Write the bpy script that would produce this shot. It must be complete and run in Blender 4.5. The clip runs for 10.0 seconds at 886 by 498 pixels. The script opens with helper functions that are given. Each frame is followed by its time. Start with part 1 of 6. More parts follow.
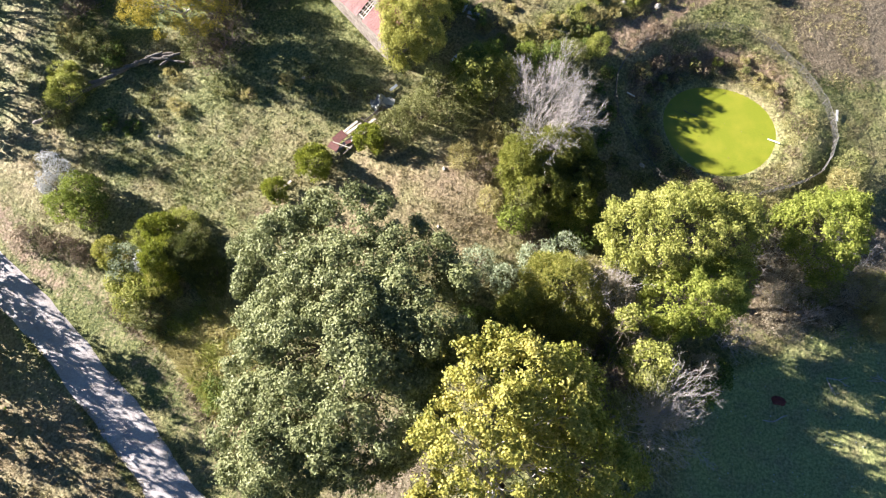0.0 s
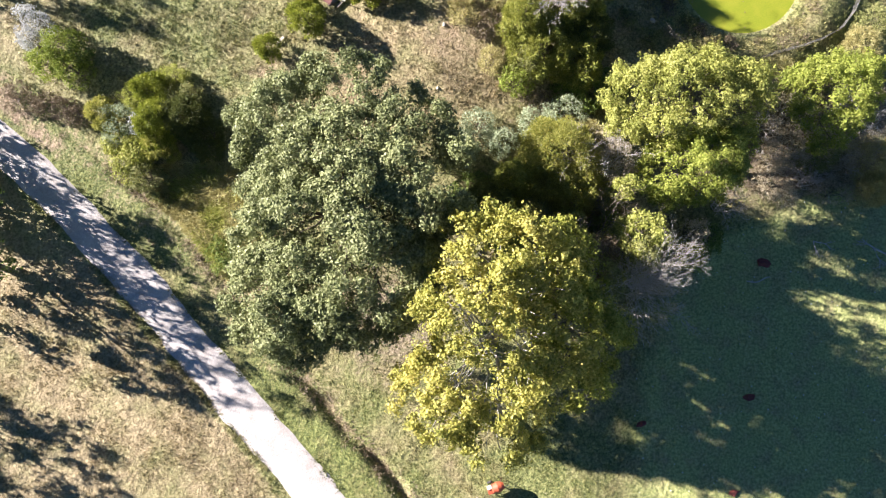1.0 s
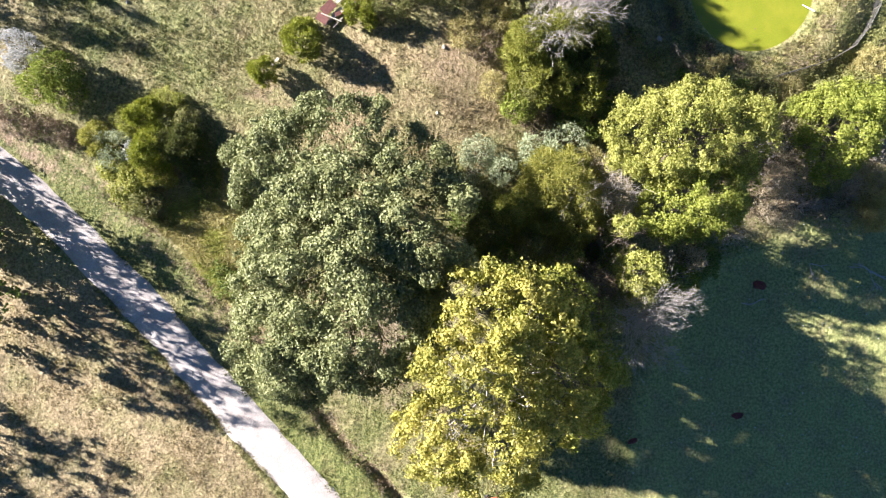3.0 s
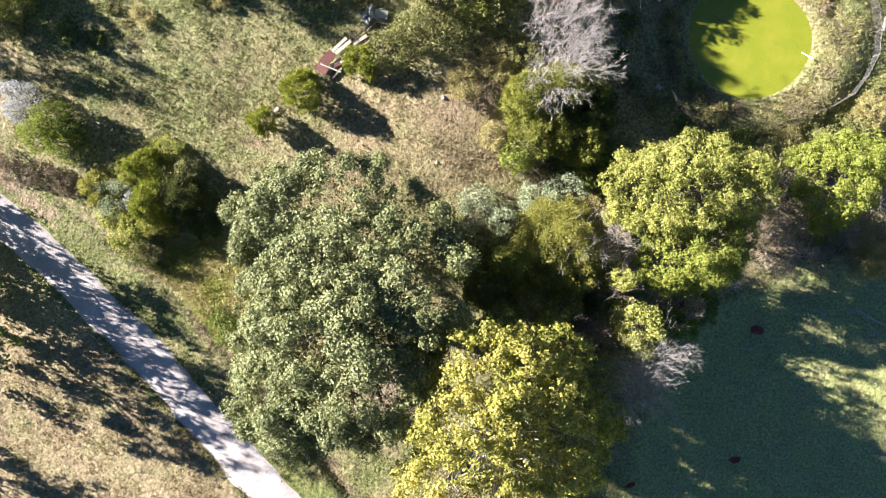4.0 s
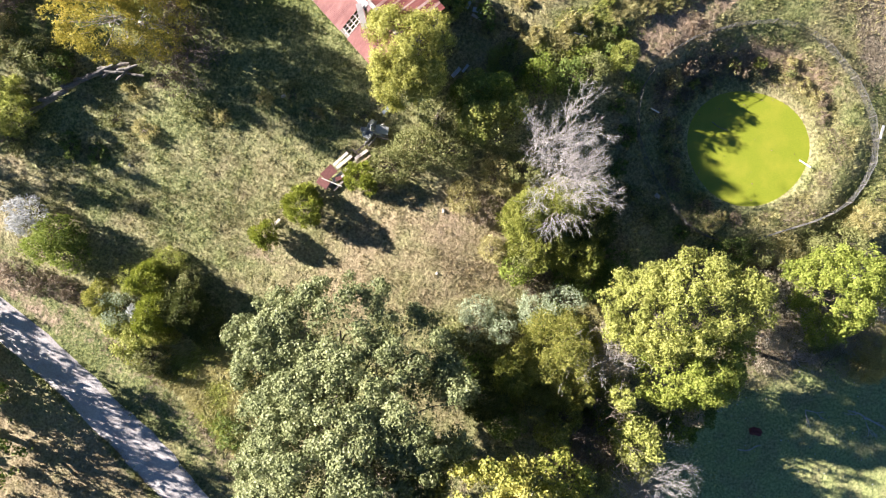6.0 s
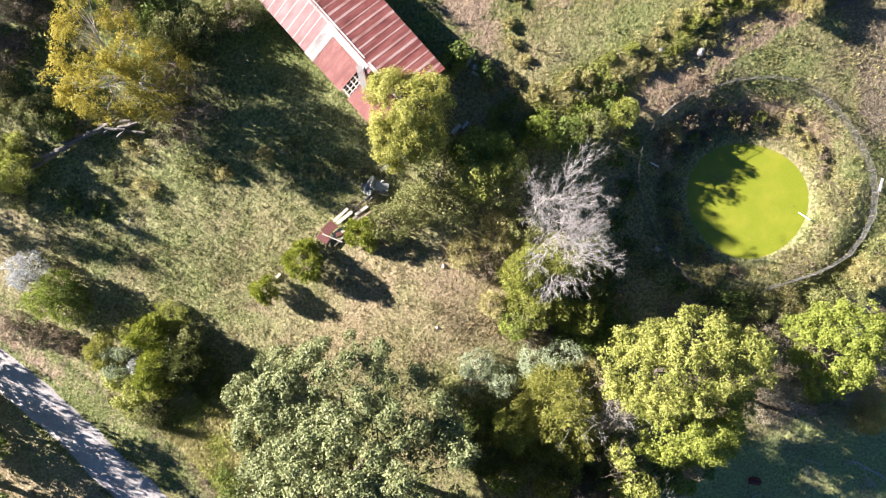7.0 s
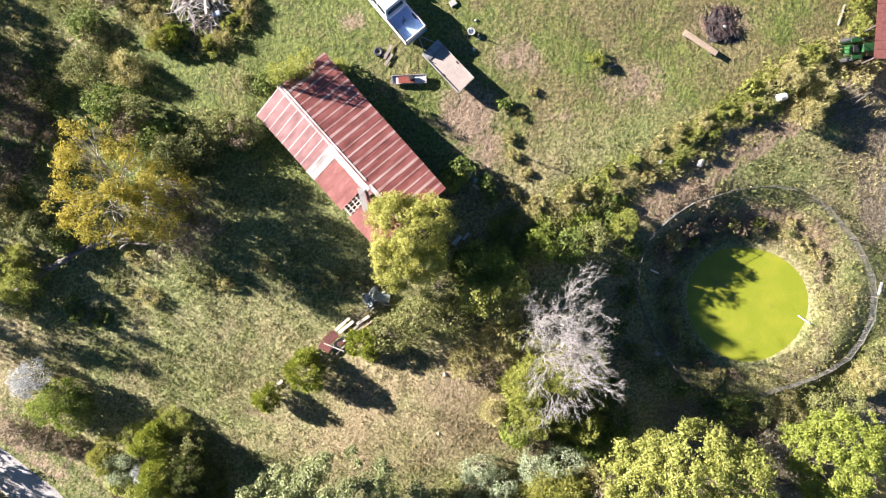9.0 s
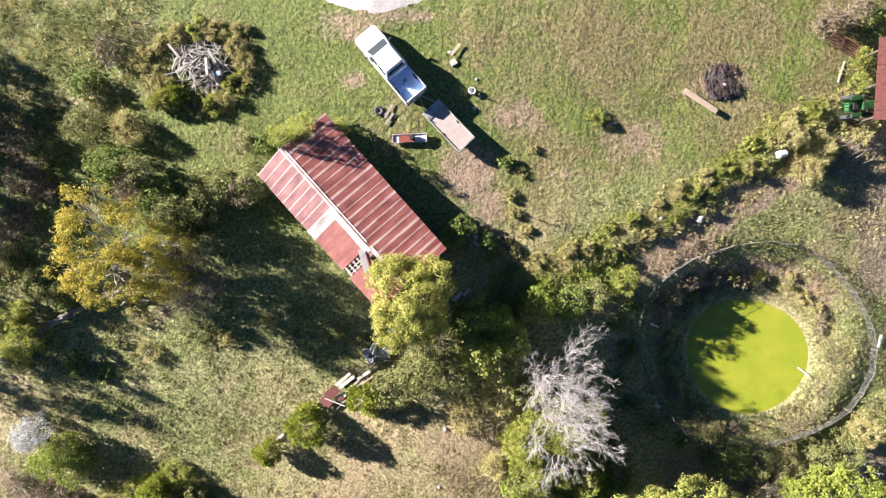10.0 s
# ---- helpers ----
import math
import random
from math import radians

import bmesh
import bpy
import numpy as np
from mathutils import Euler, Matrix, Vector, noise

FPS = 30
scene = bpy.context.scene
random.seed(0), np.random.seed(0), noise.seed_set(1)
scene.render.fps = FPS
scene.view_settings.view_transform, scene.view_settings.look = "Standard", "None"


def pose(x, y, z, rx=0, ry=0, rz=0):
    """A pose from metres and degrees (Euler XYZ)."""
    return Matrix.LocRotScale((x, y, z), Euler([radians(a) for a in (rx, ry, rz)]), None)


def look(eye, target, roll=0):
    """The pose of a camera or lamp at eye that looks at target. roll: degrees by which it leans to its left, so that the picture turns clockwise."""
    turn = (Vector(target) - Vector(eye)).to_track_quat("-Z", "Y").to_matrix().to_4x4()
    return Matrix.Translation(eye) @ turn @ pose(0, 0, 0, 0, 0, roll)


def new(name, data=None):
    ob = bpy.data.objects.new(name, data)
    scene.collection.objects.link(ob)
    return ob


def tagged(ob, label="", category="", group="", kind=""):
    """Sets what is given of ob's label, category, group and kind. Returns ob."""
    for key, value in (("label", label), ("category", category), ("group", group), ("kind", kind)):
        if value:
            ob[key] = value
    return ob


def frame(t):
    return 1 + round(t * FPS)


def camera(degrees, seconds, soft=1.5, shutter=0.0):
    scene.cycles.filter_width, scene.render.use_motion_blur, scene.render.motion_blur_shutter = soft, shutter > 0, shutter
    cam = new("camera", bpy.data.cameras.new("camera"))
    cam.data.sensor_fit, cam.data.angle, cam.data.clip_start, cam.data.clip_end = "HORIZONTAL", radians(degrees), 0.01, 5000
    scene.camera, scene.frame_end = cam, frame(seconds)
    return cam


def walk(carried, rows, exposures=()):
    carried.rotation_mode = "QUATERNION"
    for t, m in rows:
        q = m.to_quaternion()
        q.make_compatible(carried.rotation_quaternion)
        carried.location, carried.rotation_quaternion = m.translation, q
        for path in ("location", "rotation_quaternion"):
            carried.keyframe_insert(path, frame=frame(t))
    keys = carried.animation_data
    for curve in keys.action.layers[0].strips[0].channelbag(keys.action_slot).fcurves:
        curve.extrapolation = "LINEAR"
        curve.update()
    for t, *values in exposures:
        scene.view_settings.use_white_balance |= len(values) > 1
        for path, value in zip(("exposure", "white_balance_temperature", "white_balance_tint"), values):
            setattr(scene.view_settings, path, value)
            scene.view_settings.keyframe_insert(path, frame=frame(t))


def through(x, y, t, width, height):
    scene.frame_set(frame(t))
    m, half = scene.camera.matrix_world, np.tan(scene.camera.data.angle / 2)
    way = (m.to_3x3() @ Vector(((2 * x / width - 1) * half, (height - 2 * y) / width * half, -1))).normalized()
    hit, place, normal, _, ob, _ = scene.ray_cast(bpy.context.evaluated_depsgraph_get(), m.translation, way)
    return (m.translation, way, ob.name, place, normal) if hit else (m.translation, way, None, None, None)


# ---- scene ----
cam = camera(67.7, 10.0, soft=1.1)
METRES, EYE, TILT, LEAN, TURN = 42.0, 52.8, -67.3, 0.0, 0.0
ROWS = [
    (0.0, 0.0, 0.0, 0.0, 0.0, -0.0, -0.0),
    (0.5, -0.0001, -0.0042, 0.03, -0.03, -9.31, -0.19),
    (1.0, -0.0005, -0.0013, 0.0704, -0.05, -14.87, -0.28),
    (1.5, -0.0004, 0.0086, 0.1181, -0.06, -18.06, -0.35),
    (2.0, -0.0012, 0.0219, 0.1668, -0.08, -19.9, -0.37),
    (2.5, -0.0026, 0.0369, 0.2152, -0.09, -21.01, -0.39),
    (4.0, -0.0017, 0.0877, 0.363, -0.1, -22.33, -0.39),
    (4.5, -0.002, 0.1049, 0.4122, -0.09, -22.34, -0.38),
    (5.0, -0.0027, 0.1221, 0.4607, -0.09, -22.34, -0.36),
    (5.5, -0.0024, 0.1391, 0.5089, -0.08, -22.32, -0.34),
    (7.0, -0.0031, 0.1946, 0.6569, -0.09, -22.48, -0.28),
    (7.5, -0.0035, 0.2114, 0.702, -0.09, -22.47, -0.26),
    (8.0, -0.0041, 0.2306, 0.7517, -0.08, -22.55, -0.24),
    (8.5, -0.0038, 0.2493, 0.8002, -0.07, -22.59, -0.21),
    (9.0, -0.0047, 0.2677, 0.849, -0.07, -22.63, -0.2),
    (9.5, -0.0051, 0.2863, 0.8974, -0.05, -22.64, -0.19),
    (10.0, -0.0054, 0.3054, 0.9466, -0.05, -22.72, -0.18),
]
walk(cam, [(t, pose(0, 0, EYE, TILT, LEAN, TURN) @ pose(METRES * x, METRES * y, METRES * z, 90 + pitch, roll, yaw)) for t, x, y, z, yaw, pitch, roll in ROWS])

# ---- sky and sun ----
SUN_WAY = Vector((0.935, -0.355, 0.0)).normalized()   # the way the light travels over the ground
SUN_UP = 21.5
wd = bpy.data.worlds.new("sky")
scene.world = wd
wd.use_nodes = True
nt = wd.node_tree
sky = nt.nodes.new("ShaderNodeTexSky")
sky.sky_type, sky.sun_disc = "NISHITA", False
sky.sun_elevation, sky.sun_rotation = radians(SUN_UP), radians(-70)
sky.air_density, sky.dust_density, sky.ozone_density = 1.0, 0.0, 7.5
nt.links.new(sky.outputs[0], nt.nodes["Background"].inputs[0])
nt.nodes["Background"].inputs[1].default_value = 0.023
sun_data = bpy.data.lights.new("sun", "SUN")
sun_data.energy, sun_data.angle, sun_data.color = 5.0, radians(0.53), (1.0, 0.918, 0.895)
sun = new("sun", sun_data)
sun.matrix_world = look((0, 0, 90), (SUN_WAY.x * 10, SUN_WAY.y * 10, 90 - 10 * math.tan(radians(SUN_UP))))
scene.view_settings.exposure = 2.3

# ---- small tools ----
rng = np.random.default_rng(7)


def lattice(ix, iy, k):
    n = (ix.astype(np.int64) * 374761393 + iy.astype(np.int64) * 668265263 + k * 974634777) & 0x7FFFFFFF
    n = ((n ^ (n >> 13)) * 1274126177) & 0x7FFFFFFF
    return ((n ^ (n >> 16)) & 0xFFFF) / 65535.0


def soft_noise(x, y, k=0):
    """Value noise from 0 to 1 with cells one unit wide."""
    x, y = np.asarray(x, float), np.asarray(y, float)
    ix, iy = np.floor(x), np.floor(y)
    u, v = x - ix, y - iy
    u, v = u * u * (3 - 2 * u), v * v * (3 - 2 * v)
    a, b = lattice(ix, iy, k), lattice(ix + 1, iy, k)
    c, d = lattice(ix, iy + 1, k), lattice(ix + 1, iy + 1, k)
    return (a * (1 - u) + b * u) * (1 - v) + (c * (1 - u) + d * u) * v


def fbm(x, y, k=0, steps=4):
    s, a = 0.0, 0.5
    for i in range(steps):
        s = s + a * soft_noise(np.asarray(x) * 2 ** i, np.asarray(y) * 2 ** i, k + i)
        a *= 0.5
    return s / (1 - 0.5 ** steps)


def ramp01(a, b, x):
    t = np.clip((np.asarray(x, float) - a) / (b - a), 0, 1)
    return t * t * (3 - 2 * t)


def raw_mesh(name, verts, faces, mats=(), smooth=False):
    """A mesh from arrays; faces is one array, all of the same number of corners."""
    me = bpy.data.meshes.new(name)
    verts = np.asarray(verts, np.float32)
    faces = np.asarray(faces, np.int32)
    me.vertices.add(len(verts))
    me.vertices.foreach_set("co", verts.ravel())
    me.loops.add(faces.size)
    me.loops.foreach_set("vertex_index", faces.ravel())
    me.polygons.add(len(faces))
    me.polygons.foreach_set("loop_start", np.arange(len(faces), dtype=np.int32) * faces.shape[1])
    me.polygons.foreach_set("use_smooth", np.full(len(faces), smooth))
    me.update(calc_edges=True)
    for m in mats:
        me.materials.append(m)
    return me


def give(me, name, values):
    at = me.attributes.new(name, "FLOAT", "POINT")
    at.data.foreach_set("value", np.asarray(values, np.float32))


def part(name, bm, material, parent, label=""):
    """Links a bmesh as one mesh object under a thing or a part."""
    me = bpy.data.meshes.new(name)
    bm.to_mesh(me)
    bm.free()
    me.materials.append(material)
    ob = new(name, me)
    ob.parent = parent
    return tagged(ob, label)


def hang(name, me, parent, label=""):
    ob = new(name, me)
    ob.parent = parent
    return tagged(ob, label)


def thing(name, m, label, category, group="", kind=""):
    ob = new(name)
    ob.matrix_basis = m
    return tagged(ob, label, category, group, kind)


def box(bm, size, m=Matrix(), bevel=0.0):
    made = bmesh.ops.create_cube(bm, size=1, matrix=m @ Matrix.Diagonal((*size, 1)))
    if bevel:
        vs = set(made["verts"])
        es = [e for e in bm.edges if e.verts[0] in vs and e.verts[1] in vs]
        bmesh.ops.bevel(bm, geom=es, offset=bevel, segments=2, affect="EDGES", profile=0.7)
    return bm


def block(size, m=Matrix(), bevel=0.0):
    return box(bmesh.new(), size, m, bevel)


def rod(bm, a, b, r0, r1=None, sides=8):
    """A round bar from a to b."""
    a, b = Vector(a), Vector(b)
    d = b - a
    m = Matrix.Translation((a + b) / 2) @ d.to_track_quat("Z", "Y").to_matrix().to_4x4()
    bmesh.ops.create_cone(bm, cap_ends=True, segments=sides, radius1=r0, radius2=r0 if r1 is None else r1, depth=d.length, matrix=m)
    return bm


def ring(bm, m, big, small, around=20, sides=8):
    """A torus."""
    rows = []
    for i in range(around):
        a = 2 * math.pi * i / around
        rows.append([bm.verts.new(m @ Vector(((big + small * math.cos(b)) * math.cos(a), (big + small * math.cos(b)) * math.sin(a), small * math.sin(b))))
                     for b in (2 * math.pi * j / sides for j in range(sides))])
    for i in range(around):
        for j in range(sides):
            bm.faces.new((rows[i][j], rows[(i + 1) % around][j], rows[(i + 1) % around][(j + 1) % sides], rows[i][(j + 1) % sides]))
    return bm


# ---- the lie of the land ----
PASTURE, POND = -0.45, 2.0


def pasture_edge(y):
    """Where the brush ends and the shaded pasture begins."""
    return np.interp(y, [-60, -10, -5.8, -1.6, 1.3, 7.9, 10.7, 12.9, 15.1, 16.6, 18], [9, 13.9, 14.8, 14.4, 15.5, 19.4, 21.7, 26.0, 30.8, 37.4, 60])


def slope(x, y):
    """The hillside without the waters."""
    x, y = np.asarray(x, float), np.asarray(y, float)
    u, v = np.clip(x, -48, 48) / 30, np.clip(y, -3, 60) / 30
    z = 0.309 - 0.356 * u + 0.453 * v - 1.14 * u * u - 0.3 * u * v + 5.015 * v * v - 1.606 * v ** 3
    z = z + 1.1 * np.exp(-(x / 9) ** 2 - ((y - 25) / 7) ** 2) - 0.7 * np.exp(-((x - 20) / 9) ** 2 - ((y - 31) / 9) ** 2)
    return z


def pond_off(x, y):
    """How far outside the green pond's edge a place lies, in metres."""
    dx, dy = np.asarray(x, float) - 24.9, np.asarray(y, float) - 32.9
    a = np.arctan2(dy, dx)
    return np.hypot(dx, dy) - (5.1 + 0.18 * np.cos(2 * a + 0.6) + 0.12 * np.cos(3 * a - 1.0))


def road_off(x, y):
    """Distance from the gravel road's middle line."""
    mid = np.interp(y, [-60, -9.9, -4.8, 0.7, 8.1, 13.6, 17.3, 21.0, 40], [30, -9.3, -13.9, -18.9, -25.6, -31.0, -34.8, -39.0, -58])
    return (np.asarray(x) - mid) * 0.74


def ditch_off(x, y):
    mid = np.interp(y, [-60, -9.7, -4.3, -0.1, 5.4, 12.3, 17, 24, 60, 200], [38, -2.3, -7.4, -11.2, -16.3, -22.2, -27.5, -36, -90, -300])
    return (np.asarray(x) - mid) * 0.72


def bank_off(x, y):
    """Distance from the foot of the bank over the pond, the lawn's side counted up."""
    return (np.asarray(y) - np.interp(x, [0, 4, 9.2, 13.5, 17.8, 22, 26.3, 29.9, 36], [38, 38.7, 40.2, 42.3, 44.5, 47.2, 50, 52, 55])) * 0.87


def land(x, y):
    """Height of the ground."""
    x, y = np.asarray(x, float), np.asarray(y, float)
    z = slope(x, y)
    z = np.where(z < 0.6, 0.6 - (0.6 - z) * 0.35, z) - 0.25
    z = z + 0.28 * (fbm(x / 5, y / 5, 3) - 0.5) + 0.08 * (fbm(x / 0.9, y / 0.9, 8, 3) - 0.5)
    far = np.maximum(np.hypot(x, y - 25) - 75, 0)
    z = z + np.minimum(far, 400) * 0.03 * (fbm(x / 160, y / 160, 20, 3) - 0.35)
    d = ditch_off(x, y) + 0.8 * (soft_noise(y / 1.6, x / 9, 4) - 0.5)
    z = z - (0.25 + 0.6 * soft_noise(y / 2.3, x * 0, 17)) * (1 - 0.5 * ramp01(0, 8, y)) * np.exp(-(d / 0.42) ** 2)
    r = road_off(x, y)
    level = 0.25 + slope(x - r / 0.74, y) * 0.9 * ramp01(4, 18, y)
    z = z + (level - 0.15 - z) * (1 - ramp01(1.9, 4.0, np.abs(r)))
    p = pond_off(x, y)
    z = z + (POND + 0.1 + 0.27 * np.clip(p, 0, 6) - z) * (1 - ramp01(0.6, 5.5, p)) - 0.8 * (1 - ramp01(-1.6, 0.1, p))
    b = bank_off(x, y) + 0.7 * (soft_noise(x / 1.6, y / 1.6, 52) - 0.5)
    z = z + 0.25 * ramp01(-1.3, 0.2, b) * (1 - ramp01(0.6, 8, b)) * ramp01(4, 8, x) * (1 - ramp01(29, 33, x))
    s = x - pasture_edge(y) + 0.9 * (soft_noise(x / 1.7, y / 1.7, 31) - 0.5)
    inside = ramp01(-3.0, 4.5, s) * (1 - ramp01(80, 95, x)) * (1 - ramp01(55, 70, -y))
    z = z + (PASTURE + 0.22 * (fbm(x / 4, y / 4, 33) - 0.5) - z) * inside
    return z


def on(x, y):
    return float(land(x, y))


# ---- materials ----
def material(name, rough=0.8, metal=0.0):
    m = bpy.data.materials.new(name)
    m.use_nodes = True
    b = m.node_tree.nodes["Principled BSDF"]
    b.inputs["Roughness"].default_value, b.inputs["Metallic"].default_value = rough, metal
    return m, m.node_tree, b


def node(nt, kind, **kw):
    n = nt.nodes.new(kind)
    for k, v in kw.items():
        if k in n.inputs:
            n.inputs[k].default_value = v
    return n


def noise_node(nt, scale, detail=4.0, rough=0.6, coord="Object"):
    t = nt.nodes.new("ShaderNodeTexCoord")
    n = node(nt, "ShaderNodeTexNoise", Scale=scale, Detail=detail, Roughness=rough)
    nt.links.new(t.outputs[coord], n.inputs["Vector"])
    return n.outputs["Fac"]


def stops(nt, fac, *cols):
    """A colour ramp: stops of (place, colour)."""
    r = nt.nodes.new("ShaderNodeValToRGB")
    e = r.color_ramp.elements
    while len(e) < len(cols):
        e.new(0.5)
    for el, (p, c) in zip(e, cols):
        el.position, el.color = p, (*c, 1)
    nt.links.new(fac, r.inputs[0])
    return r.outputs[0]


def blend(nt, fac, a, b, mode="MIX"):
    n = nt.nodes.new("ShaderNodeMix")
    n.data_type, n.blend_type = "RGBA", mode
    for sock, v in ((n.inputs[0], fac), (n.inputs[6], a), (n.inputs[7], b)):
        if isinstance(v, bpy.types.NodeSocket):
            nt.links.new(v, sock)
        elif isinstance(v, (int, float)):
            sock.default_value = v
        else:
            sock.default_value = (*v, 1)
    return n.outputs[2]


def calc(nt, op, a, b=0.0):
    n = nt.nodes.new("ShaderNodeMath")
    n.operation = op
    for sock, v in ((n.inputs[0], a), (n.inputs[1], b)):
        if isinstance(v, (int, float)):
            sock.default_value = v
        else:
            nt.links.new(v, sock)
    return n.outputs[0]


def bump(nt, bsdf, height, strength=0.5, distance=0.05):
    n = node(nt, "ShaderNodeBump", Strength=strength, Distance=distance)
    nt.links.new(height, n.inputs["Height"])
    nt.links.new(n.outputs[0], bsdf.inputs["Normal"])


def plain(name, dark, light, scale=6.0, rough=0.7, metal=0.0, relief=0.2, dirt=None):
    """A worn surface between two tones, with fine grain and larger stains."""
    m, nt, b = material(name, rough, metal)
    col = stops(nt, noise_node(nt, scale, 6), (0.3, dark), (0.7, light))
    if dirt:
        f = stops(nt, noise_node(nt, scale * 0.23, 5, 0.7), (0.5, (0, 0, 0)), (0.68, (1, 1, 1)))
        col = blend(nt, f, col, dirt)
    nt.links.new(col, b.inputs["Base Color"])
    if relief:
        bump(nt, b, noise_node(nt, scale * 5, 4), relief, 0.02)
    return m


def attr(nt, name):
    a = nt.nodes.new("ShaderNodeAttribute")
    a.attribute_name = name
    return a.outputs["Fac"]


def grass_material(name, blades):
    m, nt, b = material(name, 0.85)
    fine = noise_node(nt, 4.6, 5, 0.72)
    mid = noise_node(nt, 0.55, 4, 0.6)
    wide = noise_node(nt, 0.12, 3, 0.55)
    dry = stops(nt, fine, (0.36, (0.165, 0.127, 0.066)), (0.5, (0.29, 0.228, 0.124)), (0.64, (0.41, 0.334, 0.197)))
    green = stops(nt, fine, (0.36, (0.07, 0.09, 0.026)), (0.51, (0.185, 0.2, 0.064)), (0.65, (0.34, 0.34, 0.14)))
    lawn = stops(nt, fine, (0.36, (0.042, 0.06, 0.01)), (0.5, (0.1, 0.127, 0.02)), (0.65, (0.19, 0.21, 0.044)))
    soil = stops(nt, fine, (0.3, (0.13, 0.088, 0.056)), (0.5, (0.25, 0.178, 0.115)), (0.75, (0.4, 0.31, 0.215)))
    litter = stops(nt, noise_node(nt, 7.0, 4, 0.8), (0.35, (0.09, 0.068, 0.042)), (0.5, (0.2, 0.158, 0.098)), (0.66, (0.37, 0.315, 0.22)))
    patch = calc(nt, "ADD", calc(nt, "MULTIPLY", mid, 0.6), calc(nt, "MULTIPLY", wide, 0.7))
    f = calc(nt, "ADD", patch, calc(nt, "SUBTRACT", attr(nt, "dry"), 0.65))
    mix_f = stops(nt, f, (0.32, (0, 0, 0)), (0.68, (1, 1, 1)))
    col = blend(nt, mix_f, green, dry)
    thatch = stops(nt, fine, (0.36, (0.072, 0.056, 0.023)), (0.5, (0.168, 0.131, 0.056)), (0.65, (0.29, 0.23, 0.108)))
    worn = stops(nt, calc(nt, "ADD", calc(nt, "MULTIPLY", calc(nt, "SUBTRACT", attr(nt, "dry"), 0.4), 0.35), calc(nt, "ADD", calc(nt, "MULTIPLY", noise_node(nt, 0.22, 5, 0.65), 0.75), calc(nt, "MULTIPLY", noise_node(nt, 1.3, 4, 0.6), 0.3))), (0.5, (0, 0, 0)), (0.64, (0.8, 0.8, 0.8)))
    col = blend(nt, attr(nt, "lawn"), col, blend(nt, worn, lawn, thatch))
    grazed = stops(nt, fine, (0.36, (0.17, 0.205, 0.068)), (0.5, (0.31, 0.34, 0.118)), (0.65, (0.48, 0.48, 0.19)))
    col = blend(nt, attr(nt, "grazed"), col, blend(nt, stops(nt, mid, (0.45, (0, 0, 0)), (0.7, (0.6, 0.6, 0.6))), grazed, dry))
    sharp = calc(nt, "ADD", calc(nt, "SUBTRACT", fine, 0.5), calc(nt, "SUBTRACT", noise_node(nt, 1.1, 4, 0.65), 0.5))
    for key, c in (("soil", soil), ("litter", litter)):
        v = calc(nt, "ADD", attr(nt, key), calc(nt, "MULTIPLY", sharp, 1.3))
        col = blend(nt, stops(nt, v, (0.32, (0, 0, 0)), (0.8, (1, 1, 1))), col, c)
    if blades:
        g = nt.nodes.new("ShaderNodeNewGeometry")
        tone = stops(nt, g.outputs["Random Per Island"], (0.0, (0.62, 0.65, 0.6)), (0.5, (0.98, 1.0, 0.95)), (1.0, (1.34, 1.3, 1.24)))
        col = blend(nt, 1.0, col, tone, "MULTIPLY")
        nt.links.new(col, b.inputs["Base Color"])
        t = nt.nodes.new("ShaderNodeBsdfTranslucent")
        nt.links.new(col, t.inputs[0])
        x = node(nt, "ShaderNodeMixShader", Fac=0.3)
        nt.links.new(b.outputs[0], x.inputs[1])
        nt.links.new(t.outputs[0], x.inputs[2])
        nt.links.new(x.outputs[0], nt.nodes["Material Output"].inputs[0])
    else:
        nt.links.new(col, b.inputs["Base Color"])
        lumps = calc(nt, "ADD", noise_node(nt, 2.3, 2, 0.5), calc(nt, "MULTIPLY", noise_node(nt, 9.0, 4, 0.7), 0.45))
        bump(nt, b, lumps, 1.0, 0.18)
    return m


def leaf_material(name, dark, mid, light, through=0.35, rough=0.55, patch=0.25):
    """Leaves that differ one by one and in wide drifts, and let some light through."""
    m, nt, b = material(name, rough)
    b.inputs["Specular IOR Level"].default_value = 0.22
    g = nt.nodes.new("ShaderNodeNewGeometry")
    f = calc(nt, "ADD", calc(nt, "MULTIPLY", g.outputs["Random Per Island"], 0.36), calc(nt, "ADD", calc(nt, "MULTIPLY", noise_node(nt, patch, 3), 0.6), calc(nt, "MULTIPLY", noise_node(nt, patch * 7, 2), 0.24)))
    col = stops(nt, f, (0.3, dark), (0.58, mid), (0.9, light))
    nt.links.new(col, b.inputs["Base Color"])
    t = nt.nodes.new("ShaderNodeBsdfTranslucent")
    nt.links.new(col, t.inputs[0])
    x = node(nt, "ShaderNodeMixShader", Fac=through)
    nt.links.new(b.outputs[0], x.inputs[1])
    nt.links.new(t.outputs[0], x.inputs[2])
    nt.links.new(x.outputs[0], nt.nodes["Material Output"].inputs[0])
    return m


